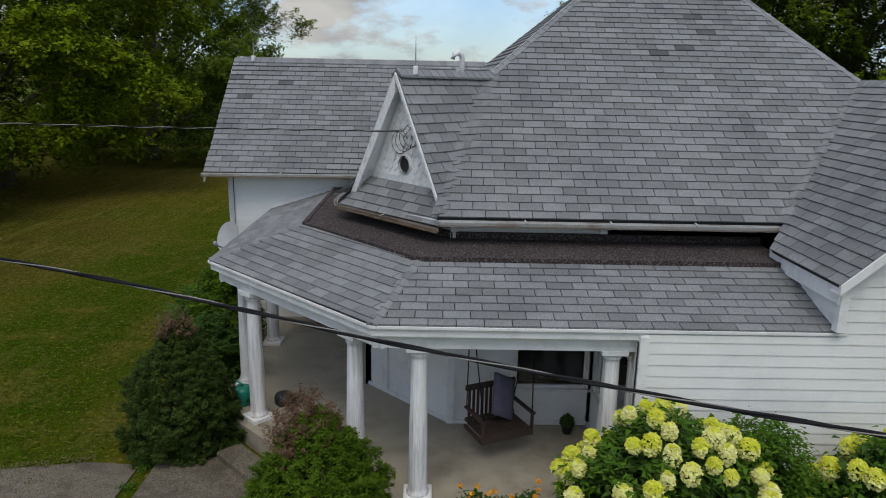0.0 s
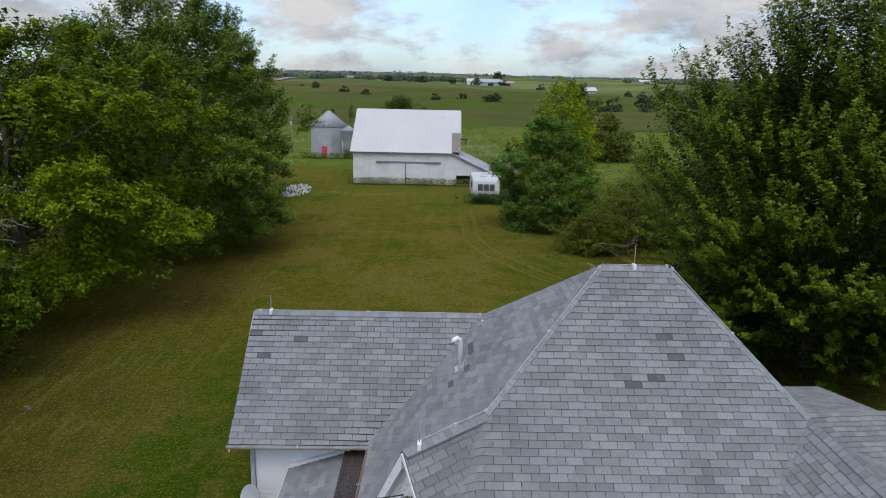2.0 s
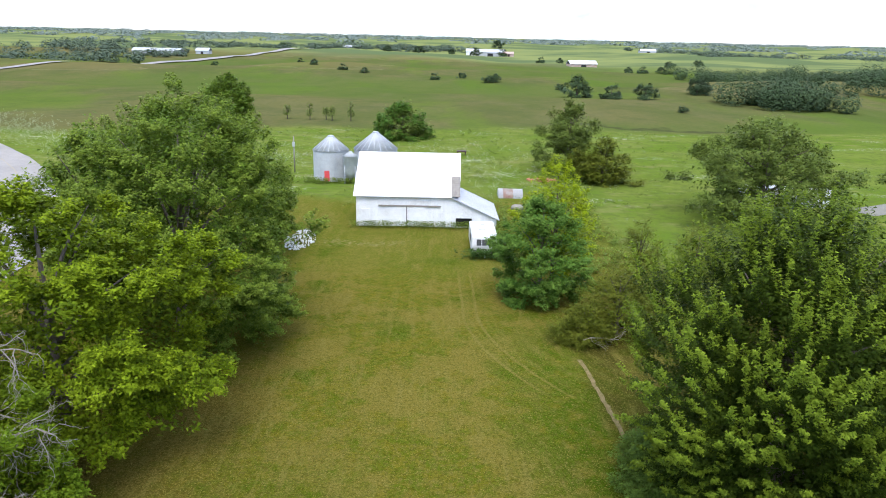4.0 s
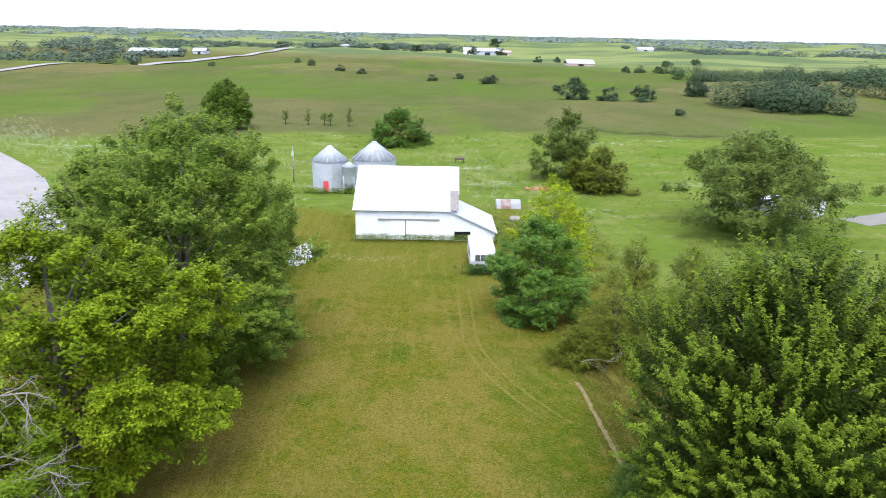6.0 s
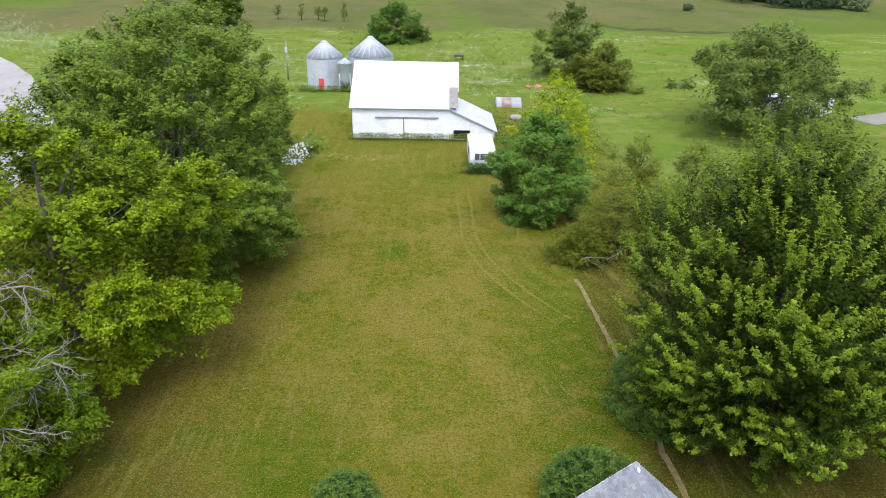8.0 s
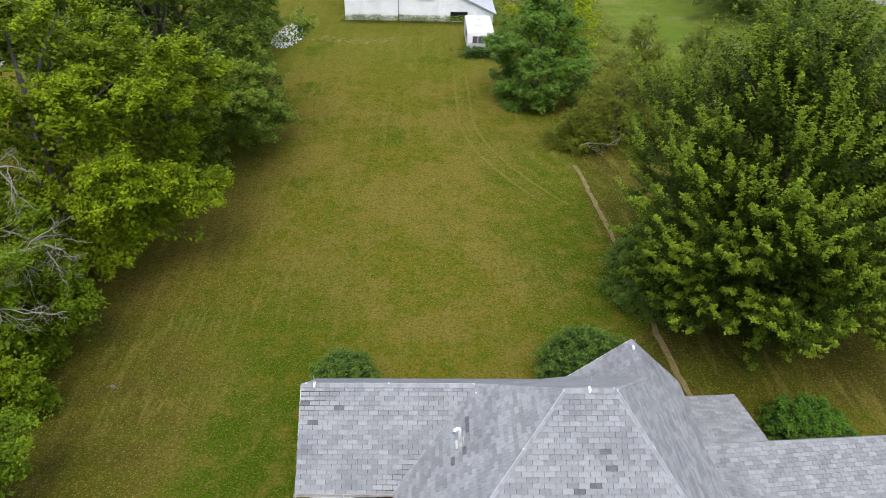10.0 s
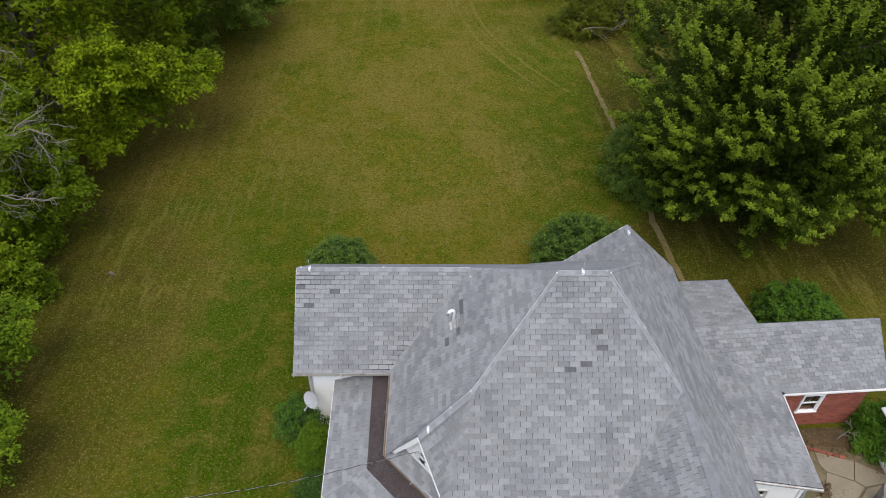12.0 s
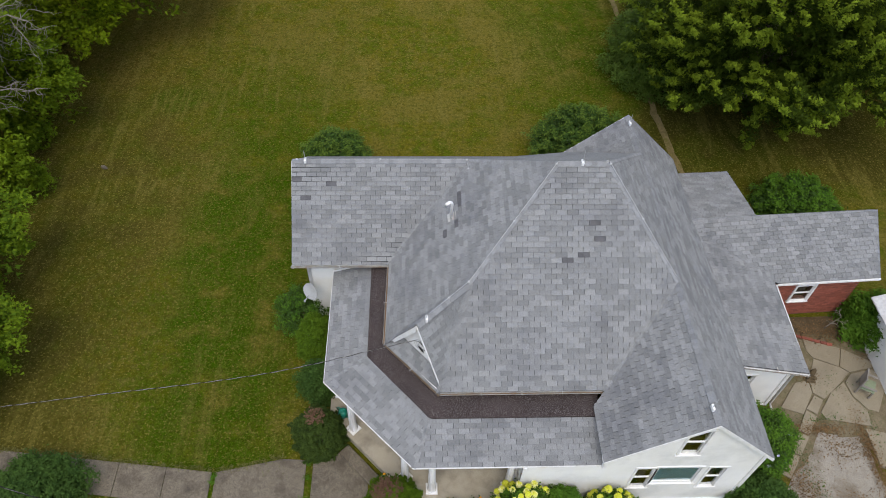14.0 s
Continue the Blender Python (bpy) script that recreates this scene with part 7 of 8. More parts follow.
def patch(name, pts, mat, label, category, z, k=5):
    """A low uneven patch of loose ground."""
    c = Vector((sum(p[0] for p in pts) / len(pts), sum(p[1] for p in pts) / len(pts)))
    rim = []
    for i in range(len(pts)):
        a, b = Vector(pts[i]), Vector(pts[(i + 1) % len(pts)])
        for t in range(k):
            q = a.lerp(b, t / k)
            rim.append(q + (q - c) * 0.07 * noise.noise(Vector((q.x * 1.7, q.y * 1.7, 4))))
    verts, faces = [(c.x, c.y, ground_z(c.x, c.y) + z)], []
    for f in (0.35, 0.7, 1.0):
        for q in rim:
            e = c + (q - c) * f
            zz = ground_z(e.x, e.y) + z * (1.0 if f < 0.9 else 0.2) + 0.01 * noise.noise(Vector((e.x * 3, e.y * 3, 1)))
            verts.append((e.x, e.y, zz))
    n = len(rim)
    for i in range(n):
        j = (i + 1) % n
        faces.append((0, 1 + i, 1 + j))
        for r in range(2):
            faces.append((1 + r * n + i, 1 + (r + 1) * n + i, 1 + (r + 1) * n + j, 1 + r * n + j))
    return tagged(raw(name, verts, faces, mat), label, category, kind="structure")


patch("gravel_drive", [(12.95, 10.5), (14.49, 10.22), (14.39, 8.16), (13.65, 6.46), (9.79, 6.54), (11.38, 8.52)], M_GRAVEL, "pale gravel drive with brown dirt and weeds", "gravel", 0.035)
patch("patio_soil", [(11.2, 6.0), (13.0, 9.5), (17.6, 9.6), (17.6, 14.2), (12.0, 14.3), (11.6, 10.5)], M_CRACK, "bare soil showing in the patio cracks", "soil", 0.022)
patch("soil_bed", [(12.2, 14.3), (17.4, 13.9), (17.2, 15.0), (12.2, 14.9)], M_DIRT, "bare soil bed along the brick wall", "soil", 0.04)
strip("dirt_path", [(11.9, 20.5), (11.3, 23.0), (11.12, 24.9), (10.95, 27.0), (11.05, 31.0), (10.8, 36.4), (10.62, 40.5), (10.47, 44.4), (10.3, 46.5)], 0.3, M_PATH, "narrow worn dirt path along the lawn", "path", 0.025, 0.35, 0.75)


# ---- loose things by the patio ----
edging = thing("brick_edging", "row of loose red bricks edging the soil bed", "bricks")
for i in range(11):
    bm = box((-0.1, -0.05, 0), (0.1, 0.05, 0.07), 0.006)
    bm.transform(pose(12.5 + i * 0.21, 14.35 - 0.07 * i, 0.06, 0, 0, -18 + random.uniform(-8, 8)))
    part("brick", bm, M_BRICK, edging)
shed = thing("garden_shed", "small white garden shed beside the patio", "shed")
bm = prism([(15.9, 11.4, 0), (18.5, 11.4, 0), (18.5, 14.0, 0), (15.9, 14.0, 0)], (0, 0, 2.0))
part("wall", bm, M_PAINT, shed)
part("roof", prism([(15.55, 11.0, 2.0), (17.2, 11.0, 2.75), (17.2, 14.4, 2.75), (15.55, 14.4, 2.0)], (0, 0, 0.06)), M_TIN, shed)
part("roof", prism([(17.2, 11.0, 2.75), (18.9, 11.0, 2.0), (18.9, 14.4, 2.0), (17.2, 14.4, 2.75)], (0, 0, 0.06)), M_TIN, shed)
chair = thing("garden_chair", "faded green wooden garden chair on the patio", "chair")
cm = pose(15.1, 11.75, 0.06, 0, 0, 60)
for nm, lo, hi in (("seat", (-0.26, -0.25, 0.36), (0.26, 0.25, 0.4)), ("backrest", (-0.26, 0.22, 0.4), (0.26, 0.27, 0.95)), ("leg", (-0.26, -0.25, 0), (-0.2, -0.19, 0.36)), ("leg", (0.2, -0.25, 0), (0.26, -0.19, 0.36)), ("leg", (-0.26, 0.2, 0), (-0.2, 0.26, 0.36)), ("leg", (0.2, 0.2, 0), (0.26, 0.26, 0.36)), ("arm", (-0.32, -0.25, 0.58), (-0.24, 0.25, 0.61)), ("arm", (0.24, -0.25, 0.58), (0.32, 0.25, 0.61))):
    bm = box(lo, hi, 0.006)
    bm.transform(cm)
    part(nm, bm, surf("green_wood", (0.16, 0.2, 0.12), (0.24, 0.28, 0.18), 4, 40, 0.8, 0.3) if nm == "seat" else M_WOOD, chair)


def heap(name, label, category, x, y, r, n, size, mat, seed, flatness=0.5):
    rg = R(seed)
    root = thing(name, label, category)
    for i in range(n):
        a, d = rg.uniform(0, 6.28), r * math.sqrt(rg.random())
        px, py = x + d * math.cos(a), y + d * math.sin(a) * flatness
        bm = bmesh.new()
        bmesh.ops.create_icosphere(bm, subdivisions=1, radius=1)
        s = size * rg.uniform(0.5, 1.4)
        for v in bm.verts:
            v.co = v.co * (0.75 + 0.5 * rg.random())
        bm.transform(pose(px, py, ground_z(px, py) + s * 0.3, rg.uniform(0, 90), rg.uniform(0, 90), rg.uniform(0, 360)) @ Matrix.Diagonal((s, s * 0.8, s * 0.5, 1)))
        part("stone", bm, mat, root)
    return root


heap("rubble_pile", "pale heap of broken concrete on the lawn's edge", "rubble", -16.3, 80.0, 1.8, 230, 0.15, M_ROCK, 200, 2.6)
heap("lawn_stone", "flat brownish stone lying in the lawn", "stone", -14.65, 23.2, 0.05, 1, 0.2, M_SLAB, 204, 1.0)
heap("stone_heap", "brown stones heaped at the patio's corner", "stones", 13.3, 12.3, 0.32, 16, 0.16, M_DIRT, 201, 1.0)
heap("stone_heap", "loose stones and litter in the soil bed", "stones", 14.6, 14.2, 1.6, 60, 0.07, M_DIRT, 202, 0.35)


def litter(name, label, spots, mat, seed, size, lift=0.05):
    """Fallen leaves and chips lying flat, too many to count."""
    rg = R(seed)
    p = np.concatenate([np.array((x, y, 0)) + rg.normal(0, 1, (k, 3)) * np.array((sx, sy, 0)) for x, y, sx, sy, k in spots])
    p[:, 2] = np.array([ground_z(a, b) for a, b, _ in p]) + lift + rg.uniform(0, 0.04, len(p))
    ob = leaf_cloud(name, p, rg.normal(0, 0.2, p.shape), size, mat, None, rg, 0.0, width=0.6, jitter=0.3, face=0.2)
    return tagged(ob, label, "leaf litter", kind="stuff")


litter("leaf_litter", "brown fallen leaves on the gravel and soil", [(12.9, 10.3, 0.6, 0.14, 900), (14.45, 9.2, 0.16, 0.9, 1500), (11.7, 8.2, 0.3, 0.7, 1000), (13.6, 7.6, 0.6, 0.3, 700), (13.5, 9.6, 0.5, 0.3, 400), (14.6, 14.2, 1.3, 0.3, 1800), (13.3, 12.3, 0.3, 0.2, 160), (16.2, 13.3, 0.4, 0.4, 700)], leafm("dry_fallen_leaf", (0.1, 0.055, 0.022), (0.2, 0.125, 0.06), spread=0.45, tr=0.05), 240, 0.05)
litter("patio_weeds", "low green weeds in the patio cracks", [(13.2, 10.7, 0.6, 0.08, 160), (12.0, 9.6, 0.12, 0.6, 200), (14.9, 10.2, 0.1, 0.5, 120), (14.0, 12.0, 0.5, 0.4, 120), (12.2, 8.4, 0.2, 0.6, 160)], L_SHRUB, 241, 0.045, 0.05)


def twigs(name, label, x, y, z, seed, n=26, length=2.0, way=(1, -0.3, 0.1), mat=None):
    """A crooked bare bough that forks into ever thinner twigs."""
    rg = R(seed)
    root = thing(name, label, "branch")

    def limb(nm, start, d, l, r, level):
        pts, p, d = [start], start, d.normalized()
        for k in range(4):
            d = (d + Vector(rg.normal(0, 0.2 + 0.06 * level, 3)) + Vector((0, 0, -0.05))).normalized()
            p = p + d * l / 4
            pts.append(p)
        part(nm, tube(pts, [r, r * 0.85, r * 0.7, r * 0.52, r * 0.3], 6 if level == 0 else 4), mat or M_TWIG, root)
        if level < 3:
            forks = (max(4, n // 8), 4, 3)[level]
            for i in range(forks):
                q = pts[1 + i % 4]
                side = Vector(rg.normal(0, 1, 3))
                side = (side - d * side.dot(d)).normalized()
                limb("twig", q, d * 0.9 + side * rg.uniform(0.6, 1.1), l * rg.uniform(0.42, 0.66), r * 0.52, level + 1)

    limb("bough", Vector((x, y, z)), Vector(way), length, 0.02 + 0.011 * length, 0)
    return root


for x, y, z, seed, n, l, way in ((-20.6, 27.0, 8.7, 210, 60, 3.0, (0.95, -0.2, 0.2)), (-19.6, 24.4, 6.9, 211, 64, 3.2, (1, -0.1, 0.2)), (-19.2, 25.0, 7.0, 215, 60, 2.8, (0.9, 0.35, 0.2)),
                                 (-19.0, 23.8, 6.4, 216, 64, 2.8, (1, -0.4, 0.25)), (-18.4, 22.4, 4.9, 212, 50, 2.4, (1, -0.2, 0.35))):
    twigs("dead_bough", "bare grey forked dead bough on an ash tree", x, y, z, seed, n, l, way)
twigs("dead_bough", "bare pale dead branch lying by the cedars", 10.9, 48.2, 0.4, 213, 14, 2.4, (0.8, 0.3, 0.35))
twigs("dead_brush", "grey tangle of dead brush by the brick wall", 14.6, 14.3, 0.2, 214, 30, 0.8, (0.1, 0.0, 0.9))


# ---- pasture and distance ----
def utility_pole(x, y, h, arm=True):
    z = ground_z(x, y)
    p = thing("utility_pole", "weathered wooden pole in the pasture", "pole", "poles")
    part("pole", tube([(x, y, z - 0.1), (x, y, z + h)], [0.13, 0.1], 9), M_WOOD, p)
    if arm:
        part("box", box((x - 0.2, y - 0.3, z + h * 0.72), (x + 0.2, y - 0.1, z + h * 0.85), 0.02), M_STEEL, p)


utility_pole(-25.6, 125, 6.5)
utility_pole(-9.0, 190, 7.0, False)
shed2 = thing("tin_shed", "low rusty and white corrugated tin shelter in weeds", "shed")
for u, rust in enumerate((0, 1, 1, 0, 0)):
    bm = bmesh.new()
    n = 14
    rise = random.uniform(-0.03, 0.03)
    ring = [[bm.verts.new((9.5 + (u + e) * 0.76, 107.0 + 1.5 * math.cos(math.pi * k / n), -2.3 + (1.75 + rise) * math.sin(math.pi * k / n))) for k in range(n + 1)] for e in (0, 0.98)]
    for k in range(n):
        bm.faces.new((ring[0][k], ring[1][k], ring[1][k + 1], ring[0][k + 1]))
    bmesh.ops.solidify(bm, geom=list(bm.faces), thickness=0.04)
    part("tin_sheet", bm, M_RUST if rust else M_TIN, shed2, "rusty curved tin sheet" if rust else "white curved tin sheet")
for u in (0.02, 3.74):
    part("end_wall", prism([(9.5 + u, 107.0 + 1.42 * math.cos(math.pi * k / 14), -2.3 + 1.62 * math.sin(math.pi * k / 14)) for k in range(15)], (0.04, 0, 0)), M_STEEL, shed2)
trough = thing("stock_trough", "low grey galvanised trough upturned in the weeds", "trough")
part("shell", lathe((11.6, 98.2, ground_z(11.6, 98.2)), [(0.95, 0), (0.92, 0.4), (0.7, 0.55), (0.2, 0.6)], 22), M_WOOD, trough)
heap("scrap_heap", "low rusty scrap heap at the pasture's edge", "scrap", 18.5, 121.5, 2.6, 34, 0.4, M_CLAY, 203, 0.5)
trailer = thing("white_trailer", "long white trailer parked behind a wide oak", "trailer")
TZ = ground_z(53, 104)
part("body", box((46.5, 102.8, TZ + 0.5), (59.5, 105.6, TZ + 2.9), 0.08), M_TIN, trailer)
for x in (48.0, 50.6, 53.2, 55.8, 58.2):
    part("window", box((x - 0.45, 102.75, TZ + 1.5), (x + 0.45, 102.81, TZ + 2.2)), M_SCREEN, trailer, "dark trailer window")
part("skirt", box((46.7, 103.0, TZ - 0.2), (59.3, 105.4, TZ + 0.5)), M_STEEL, trailer)
strip("farm_drive", [(62.5, 100), (69, 103), (78, 108), (100, 120)], 5.0, surf("grey_drive", (0.12, 0.115, 0.09), (0.17, 0.16, 0.125), 0.5, 8, 0.95, 0.3), "pale gravel drive beyond a wide oak", "road", 0.05, 2.0)
bunk = thing("feed_bunk", "low dark wooden feed bunk standing in the pasture", "feed bunk")
BZ1 = ground_z(5.3, 148.0)
part("top", box((4.3, 147.3, BZ1 + 0.65), (6.3, 148.6, BZ1 + 0.95), 0.05), M_DARKWOOD, bunk)
for dx in (4.4, 6.05):
    for dy in (147.4, 148.35):
        part("leg", box((dx, dy, BZ1 - 0.2), (dx + 0.14, dy + 0.14, BZ1 + 0.65)), M_DARKWOOD, bunk)


def weeds(name, label, spots, leaf, seed, size, h, per=26, spread=0.5):
    """Clumps of tall weeds, too many to count."""
    rg = R(seed)
    pts, outs = [], []
    for x, y, k in spots:
        for i in range(k):
            pts.append((x + rg.normal(0, spread), y + rg.normal(0, spread), 0))
    pts = np.array(pts)
    c = np.repeat(pts, per, axis=0) + rg.normal(0, 1, (len(pts) * per, 3)) * np.array((0.22, 0.22, 0)) * min(1.0, 0.1 + 1.8 * spread)
    gz = np.repeat(np.array([ground_z(p[0], p[1]) for p in pts]), per)
    c[:, 2] = gz + h * rg.random(len(c)) ** 0.8
    o = rg.normal(0, 0.6, c.shape) + np.array((0, 0, 0.5))
    ob = leaf_cloud(name, c, o, size, leaf, None, rg, -0.3, width=0.4)
    return tagged(ob, label, "weeds", kind="stuff")


barn_line = [(x, 86.6 + random.uniform(-0.2, 0.2), 5) for x in np.arange(-10.4, 7.6, 0.55)]
weeds("barn_weeds", "tall green weeds along the barn wall", barn_line, L_WEED, 300, 0.22, 0.85, 24)
weeds("camper_weeds", "dark green weeds round the camper", [(x, 73.6, 9) for x in np.arange(3.7, 7.0, 0.4)] + [(7.3, y, 6) for y in np.arange(73, 81, 0.7)], L_SHRUB, 301, 0.24, 1.0)
weeds("bin_weeds", "weeds round the grain bins", [(x, 115.4, 6) for x in np.arange(-22, -12.5, 0.7)], L_WEED, 302, 0.26, 0.9)
rg = R(303)
weeds("pasture_weeds", "tall green pasture weeds behind the barn", [(rg.uniform(-40, 60), rg.uniform(98, 190), 2) for i in range(700)], L_WEED, 304, 0.3, 0.45, 12)
weeds("white_weeds", "white flowering weeds in the pasture", [(8 + rg.normal(0, 9), 135 + rg.normal(0, 17), 2) for i in range(280)] + [(-34 + rg.normal(0, 8), 140 + rg.normal(0, 8), 2) for i in range(160)] + [(-98 + u * 22, 170 - u * 18 + rg.normal(0, 8), 2) for u in rg.normal(0, 1, 620)], L_WHITEF, 305, 0.18, 0.8, 14)
weeds("hedge_weeds", "tall weeds and brush on the yard's east edge", [(rg.uniform(8, 22), rg.uniform(68, 100), 3) for i in range(240)], L_WEED, 306, 0.35, 1.0, 14)
weeds("joint_grass", "green grass tufts in the sidewalk joints", [(-4.32 + 0.03 * math.sin(9 * y), y, 7) for y in (6.7, 6.85, 7.0, 7.9, 8.0, 8.1, 8.2, 8.9, 9.4, 9.5)] + [(-4.1, 9.72, 14), (-4.5, 9.66, 12), (-7.36, 9.0, 8), (-7.36, 8.8, 8)], L_LIME, 307, 0.05, 0.08, 14, 0.04)
edge_spots = [(x, yt(x) + 0.05, 4) for x in np.arange(-16, -7.4, 0.18)] + [(x, 9.18 + 0.2 * (x + 7.3), 4) for x in np.arange(-7.3, -5.2, 0.16)]
weeds("edge_grass", "ragged dry grass along the sidewalk edge", edge_spots, leafm("dry_grass", (0.1, 0.11, 0.03), (0.16, 0.15, 0.05), scale=1.0), 308, 0.05, 0.06, 12, 0.05)


# far trees: a few built once, then copied
def far_tree(seed, label):
    rng = R(seed)
    root = thing("far_tree", label, "tree", "trees in the fields")
    part("trunk", tube([(0, 0, -0.5), (0, 0, 3), (0.1, 0, 6)], [0.45, 0.35, 0.1], 7), M_BARK, root)
    pts, outs = envelope(0, 0, 0.2, 9.4, 6.2, 34, rng, round_prof(0.32, 0.5), 0.7, seed * 3.0, 0.3)
    pts, outs = fans(pts, outs, 9, rng, 2.0)
    c, o, t = plumes(pts, outs, 22, rng, 1.5, 0.5, 0.2, 0.1)
    leaf_cloud("crown", c, o, 0.5, L_FAR, root, rng, 0.1, width=0.8, jitter=0.25, face=0.7)
    return root


PROTO = [far_tree(400 + i, "dark green rounded tree out in the fields") for i in range(4)]
FAR = [(62, 314, 1.1), (74.5, 303, 0.75), (87.5, 298, 0.8), (117, 320, 0.85), (121, 326, 0.7), (-0.5, 420, 0.5), (16, 440, 0.45), (64, 372, 0.4), (-84, 500, 0.5), (-60, 470, 0.5), (-45, 455, 0.45), (29, 398, 0.5), (33, 402, 0.55), (-119, 640, 0.5), (-170, 560, 0.45), (-205, 500, 0.45), (48, 860, 1.0), (80, 870, 1.0), (-20, 880, 1.0), (20, 900, 0.9), (-60, 920, 1.0), (-128, 1100, 1.4), (-200, 960, 1.0), (96, 1120, 1.5), (150, 560, 0.6), (172, 600, 0.7), (185, 590, 0.7), (207, 640, 0.7), (120, 700, 0.6), (100, 690, 0.7), (240, 660, 0.7), (87, 250, 0.32)]
for i, (x, y, s) in enumerate(FAR):
    m = pose(x, y, ground_z(x, y) - 0.3, 0, 0, 77 * i) @ Matrix.Diagonal((s, s, s, 1))
    if i < 4:
        PROTO[i].matrix_basis = m
    else:
        copy_thing(PROTO[i % 4], pose(x, y, ground_z(x, y) - 0.3, 0, 0, 77 * i)).scale = (s, s, s)


def woods(name, label, spots, seed, leaf, size=1.6, h=9, r=5, per=150):
    rg = R(seed)
    cs, os_ = [], []
    for x, y in spots:
        d = rg.normal(0, 1, (per, 3))
        d /= np.linalg.norm(d, axis=1)[:, None]
        k = rg.uniform(0.7, 1.25)
        d[:, 2] = d[:, 2] * 0.5 + 0.5
        cs.append(np.array((x, y, ground_z(x, y))) + d * np.array((r * k, r * k, h * k)) * rg.uniform(0.75, 1.0, (per, 1)))
        os_.append(d)
    ob = leaf_cloud(name, np.concatenate(cs), np.concatenate(os_), size, leaf, None, rg, 0.1, width=0.85, jitter=0.2, face=0.7)
    return tagged(ob, label, "woods", kind="stuff")


# distance haze is painted into both leaf colours, made paler and bluer
L_WOODS = leafm("haze_tinted_wood_leaf", (0.066, 0.096, 0.062), (0.09, 0.122, 0.08), spread=0.12, tr=0.2, scale=0.05)
L_HAZE = leafm("haze_tinted_far_leaf", (0.14, 0.18, 0.15), (0.18, 0.22, 0.19), spread=0.1, tr=0.3, scale=0.02)
rw = R(500)
near_wood = [(140 + rw.normal(0, 9), 285 + rw.normal(0, 10)) for i in range(26)] + [(rw.uniform(165, 290), 330 + rw.uniform(-25, 45)) for i in range(30)] + [(185 + 140 * u + rw.normal(0, 8), 520 - 130 * u + rw.normal(0, 22)) for u in rw.random(110)]
woods("near_woods", "dark green belt of woods beyond the fields", near_wood, 501, L_FAR, 0.75, 10, 6.0, 760)
mid_wood = [(rw.uniform(-520, -230), rw.uniform(560, 760)) for i in range(120)] + [(rw.uniform(-130, 60), rw.uniform(930, 1010)) for i in range(70)] + [(rw.uniform(320, 900), rw.uniform(1050, 1250)) for i in range(170)] + [(rw.uniform(-520, -120), rw.uniform(900, 1100)) for i in range(110)]
woods("mid_woods", "green tree lines across the valley, haze mixed into their colour", mid_wood, 502, L_WOODS, 2.0, 7, 8, 110)
far_wood = [(rw.uniform(-2600, 2800), rw.uniform(1500, 3900)) for i in range(900)] + [(rw.uniform(-3500, 3600), rw.uniform(3900, 4600)) for i in range(500)]
woods("far_woods", "woods along the horizon, paled in colour for haze", far_wood, 503, L_HAZE, 7.0, 8, 30, 45)


def far_building(name, label, x, y, w, d, h, rise, wall_m, roof_m, turn=0.0):
    z = ground_z(x, y) - 0.2
    b = thing(name, label, "building", at=(x, y, z))
    b.rotation_euler = (0, 0, radians(turn))
    part("wall", box((-w / 2, -d / 2, 0), (w / 2, d / 2, h), 0.02), wall_m, b)
    for s in (-1, 1):
        part("roof", prism([(-w / 2 - 0.5, s * (d / 2 + 0.6), h - 0.1), (w / 2 + 0.5, s * (d / 2 + 0.6), h - 0.1), (w / 2 + 0.5, 0, h + rise), (-w / 2 - 0.5, 0, h + rise)], (0, 0, 0.15)), roof_m, b)
    part("door", box((-w * 0.1, -d / 2 - 0.08, 0), (w * 0.1, -d / 2 - 0.01, h * 0.75)), M_BLACKHOLE, b)
    return b


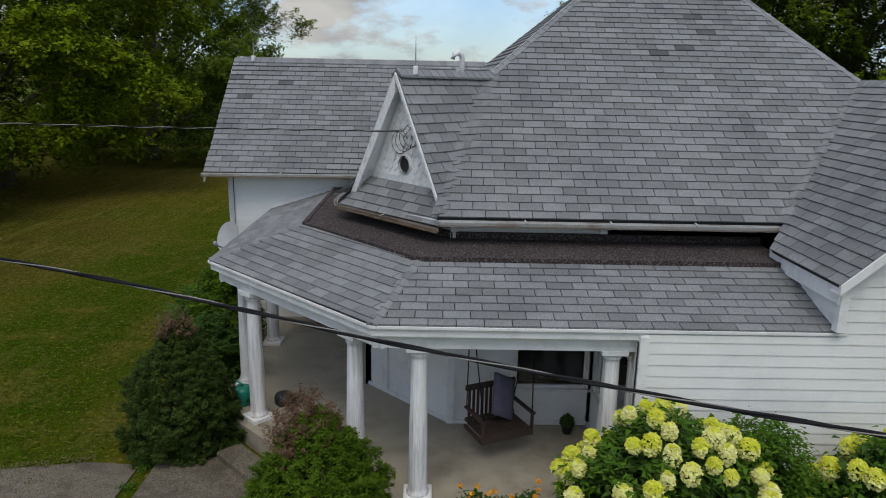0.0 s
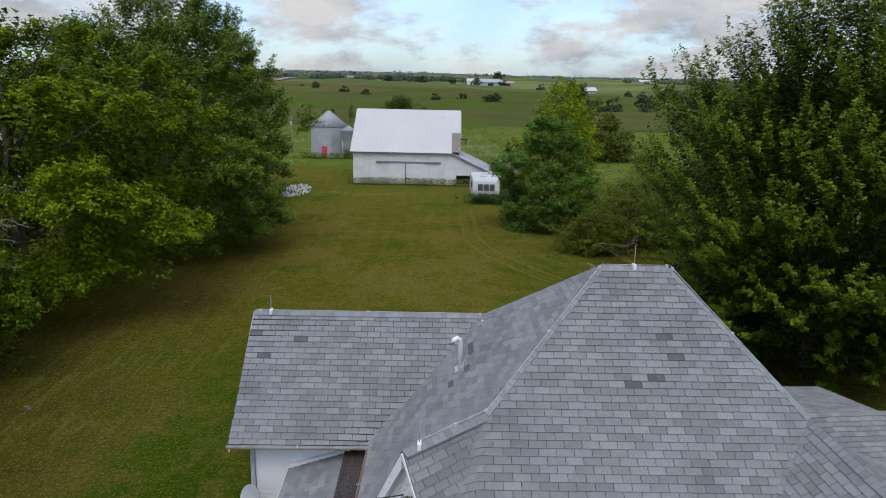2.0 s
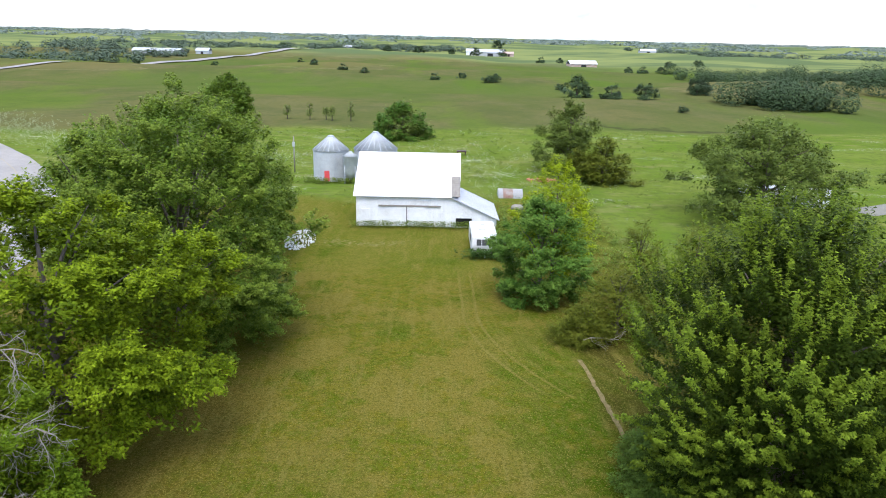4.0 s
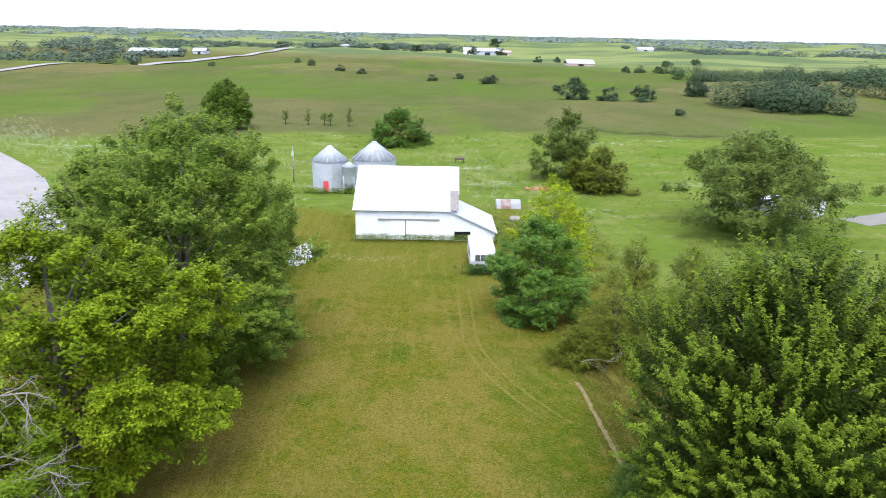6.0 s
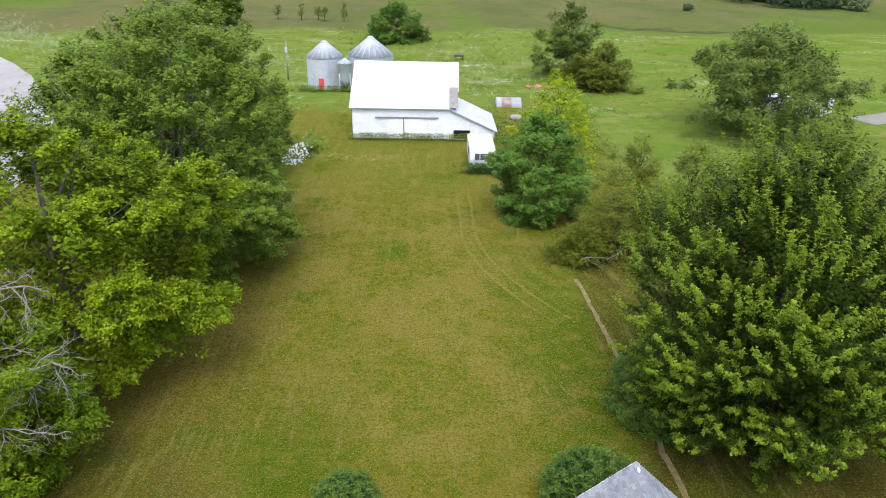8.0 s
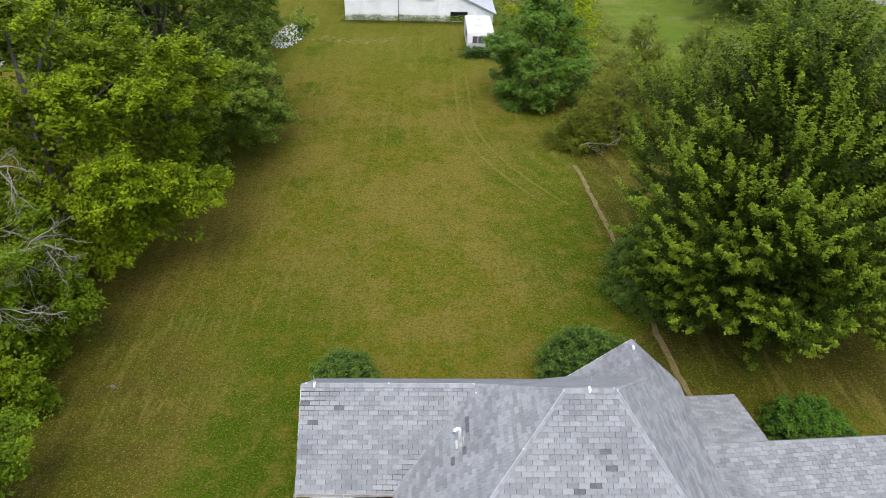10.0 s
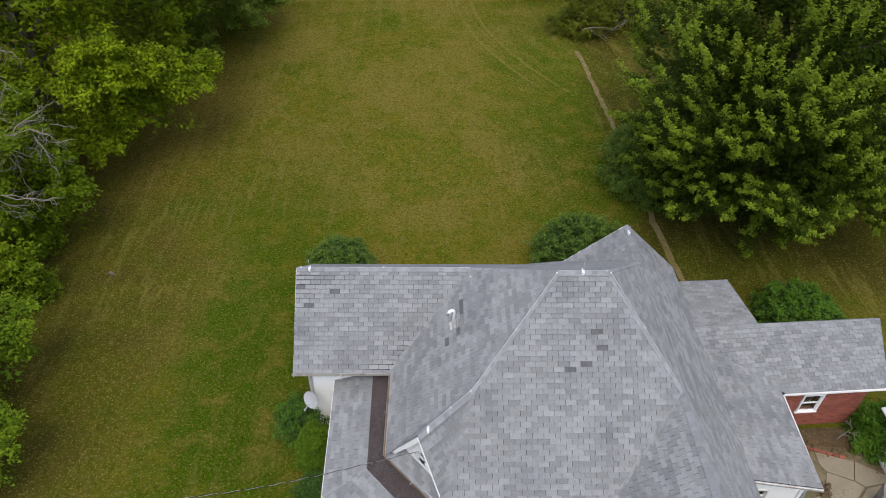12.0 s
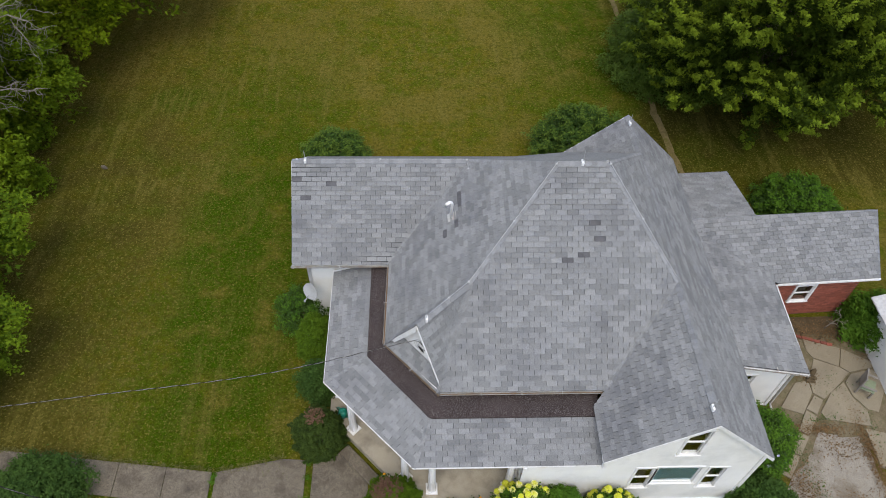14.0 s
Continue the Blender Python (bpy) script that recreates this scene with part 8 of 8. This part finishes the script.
far_building("cattle_shed", "long low shed with a white roof in the fields", 134, 664, 26, 10, 2.6, 3.0, M_RUST, M_TIN, 12)
far_building("farm_barn", "long grey farm building among trees", 66, 885, 34, 12, 5, 3.5, M_STEEL, M_STEEL)
far_building("farm_house", "small white farmhouse by the farm trees", 42, 880, 10, 9, 5, 3, M_BARN, M_TIN)
far_building("farm_shed", "small reddish farm shed with rusty roof", 88, 880, 12, 8, 3.5, 2, M_RUST, M_RUST)
for x, y, w in ((300, 1030, 22), (-262, 690, 44), (-222, 700, 12), (-110, 960, 22)):
    far_building("far_barn", "distant low pale farm building", x, y, w, 12, 3, 2.5, M_STEEL, M_TIN if x > 0 else M_STEEL)


# mown grass: short tufts over the yard that the camera hangs above
def lawn_grass():
    rg = R(900)
    n, m = 26000, 60000
    p = np.column_stack((np.concatenate((rg.uniform(-17, 13, n), rg.normal(-7.4, 2.6, m))), np.concatenate((rg.uniform(6, 60, n), 7 + 34 * (1 - np.sqrt(rg.random(m))))), np.zeros(n + m)))
    keep = ~((p[:, 0] > -5) & (p[:, 0] < 12) & (p[:, 1] > 7.9) & (p[:, 1] < 20.0))
    keep &= ~((p[:, 1] < 9.9 - 0.118 * (p[:, 0] + 14)) & (p[:, 0] < -2.2) & (p[:, 1] < 11)) & ~((p[:, 0] > 9) & (p[:, 1] < 19))
    p = p[keep]
    p[:, 2] = np.array([ground_z(a, b) for a, b, _ in p]) + 0.02
    o = rg.normal(0, 1, p.shape) * np.array((1, 1, 0.3))
    ob = leaf_cloud("grass", p, o, 0.06, leafm("mown_grass", (0.05, 0.088, 0.004), (0.085, 0.105, 0.008), spread=0.4, scale=0.5), None, rg, -0.2, width=0.25)
    tagged(ob, "short mown olive-green grass tufts on the lawn", "grass", kind="stuff")


lawn_grass()


for k, (px, py, h) in enumerate(((-43.0, 205.0, 4.2), (-36.5, 205.0, 5.2), (-32.0, 206.0, 3.6), (-30.0, 204.0, 4.0), (-24.5, 203.0, 5.6))):
    big_tree("sapling", "thin small sapling in the open pasture", px, py, ground_z(px, py) + 1.2, ground_z(px, py) + h, 0.8, 600 + k, L_OAK, L_OAK, 36, 34, 0.22, 0.8, 0.26, 0.3, 0.1, 0.1, fill=0)
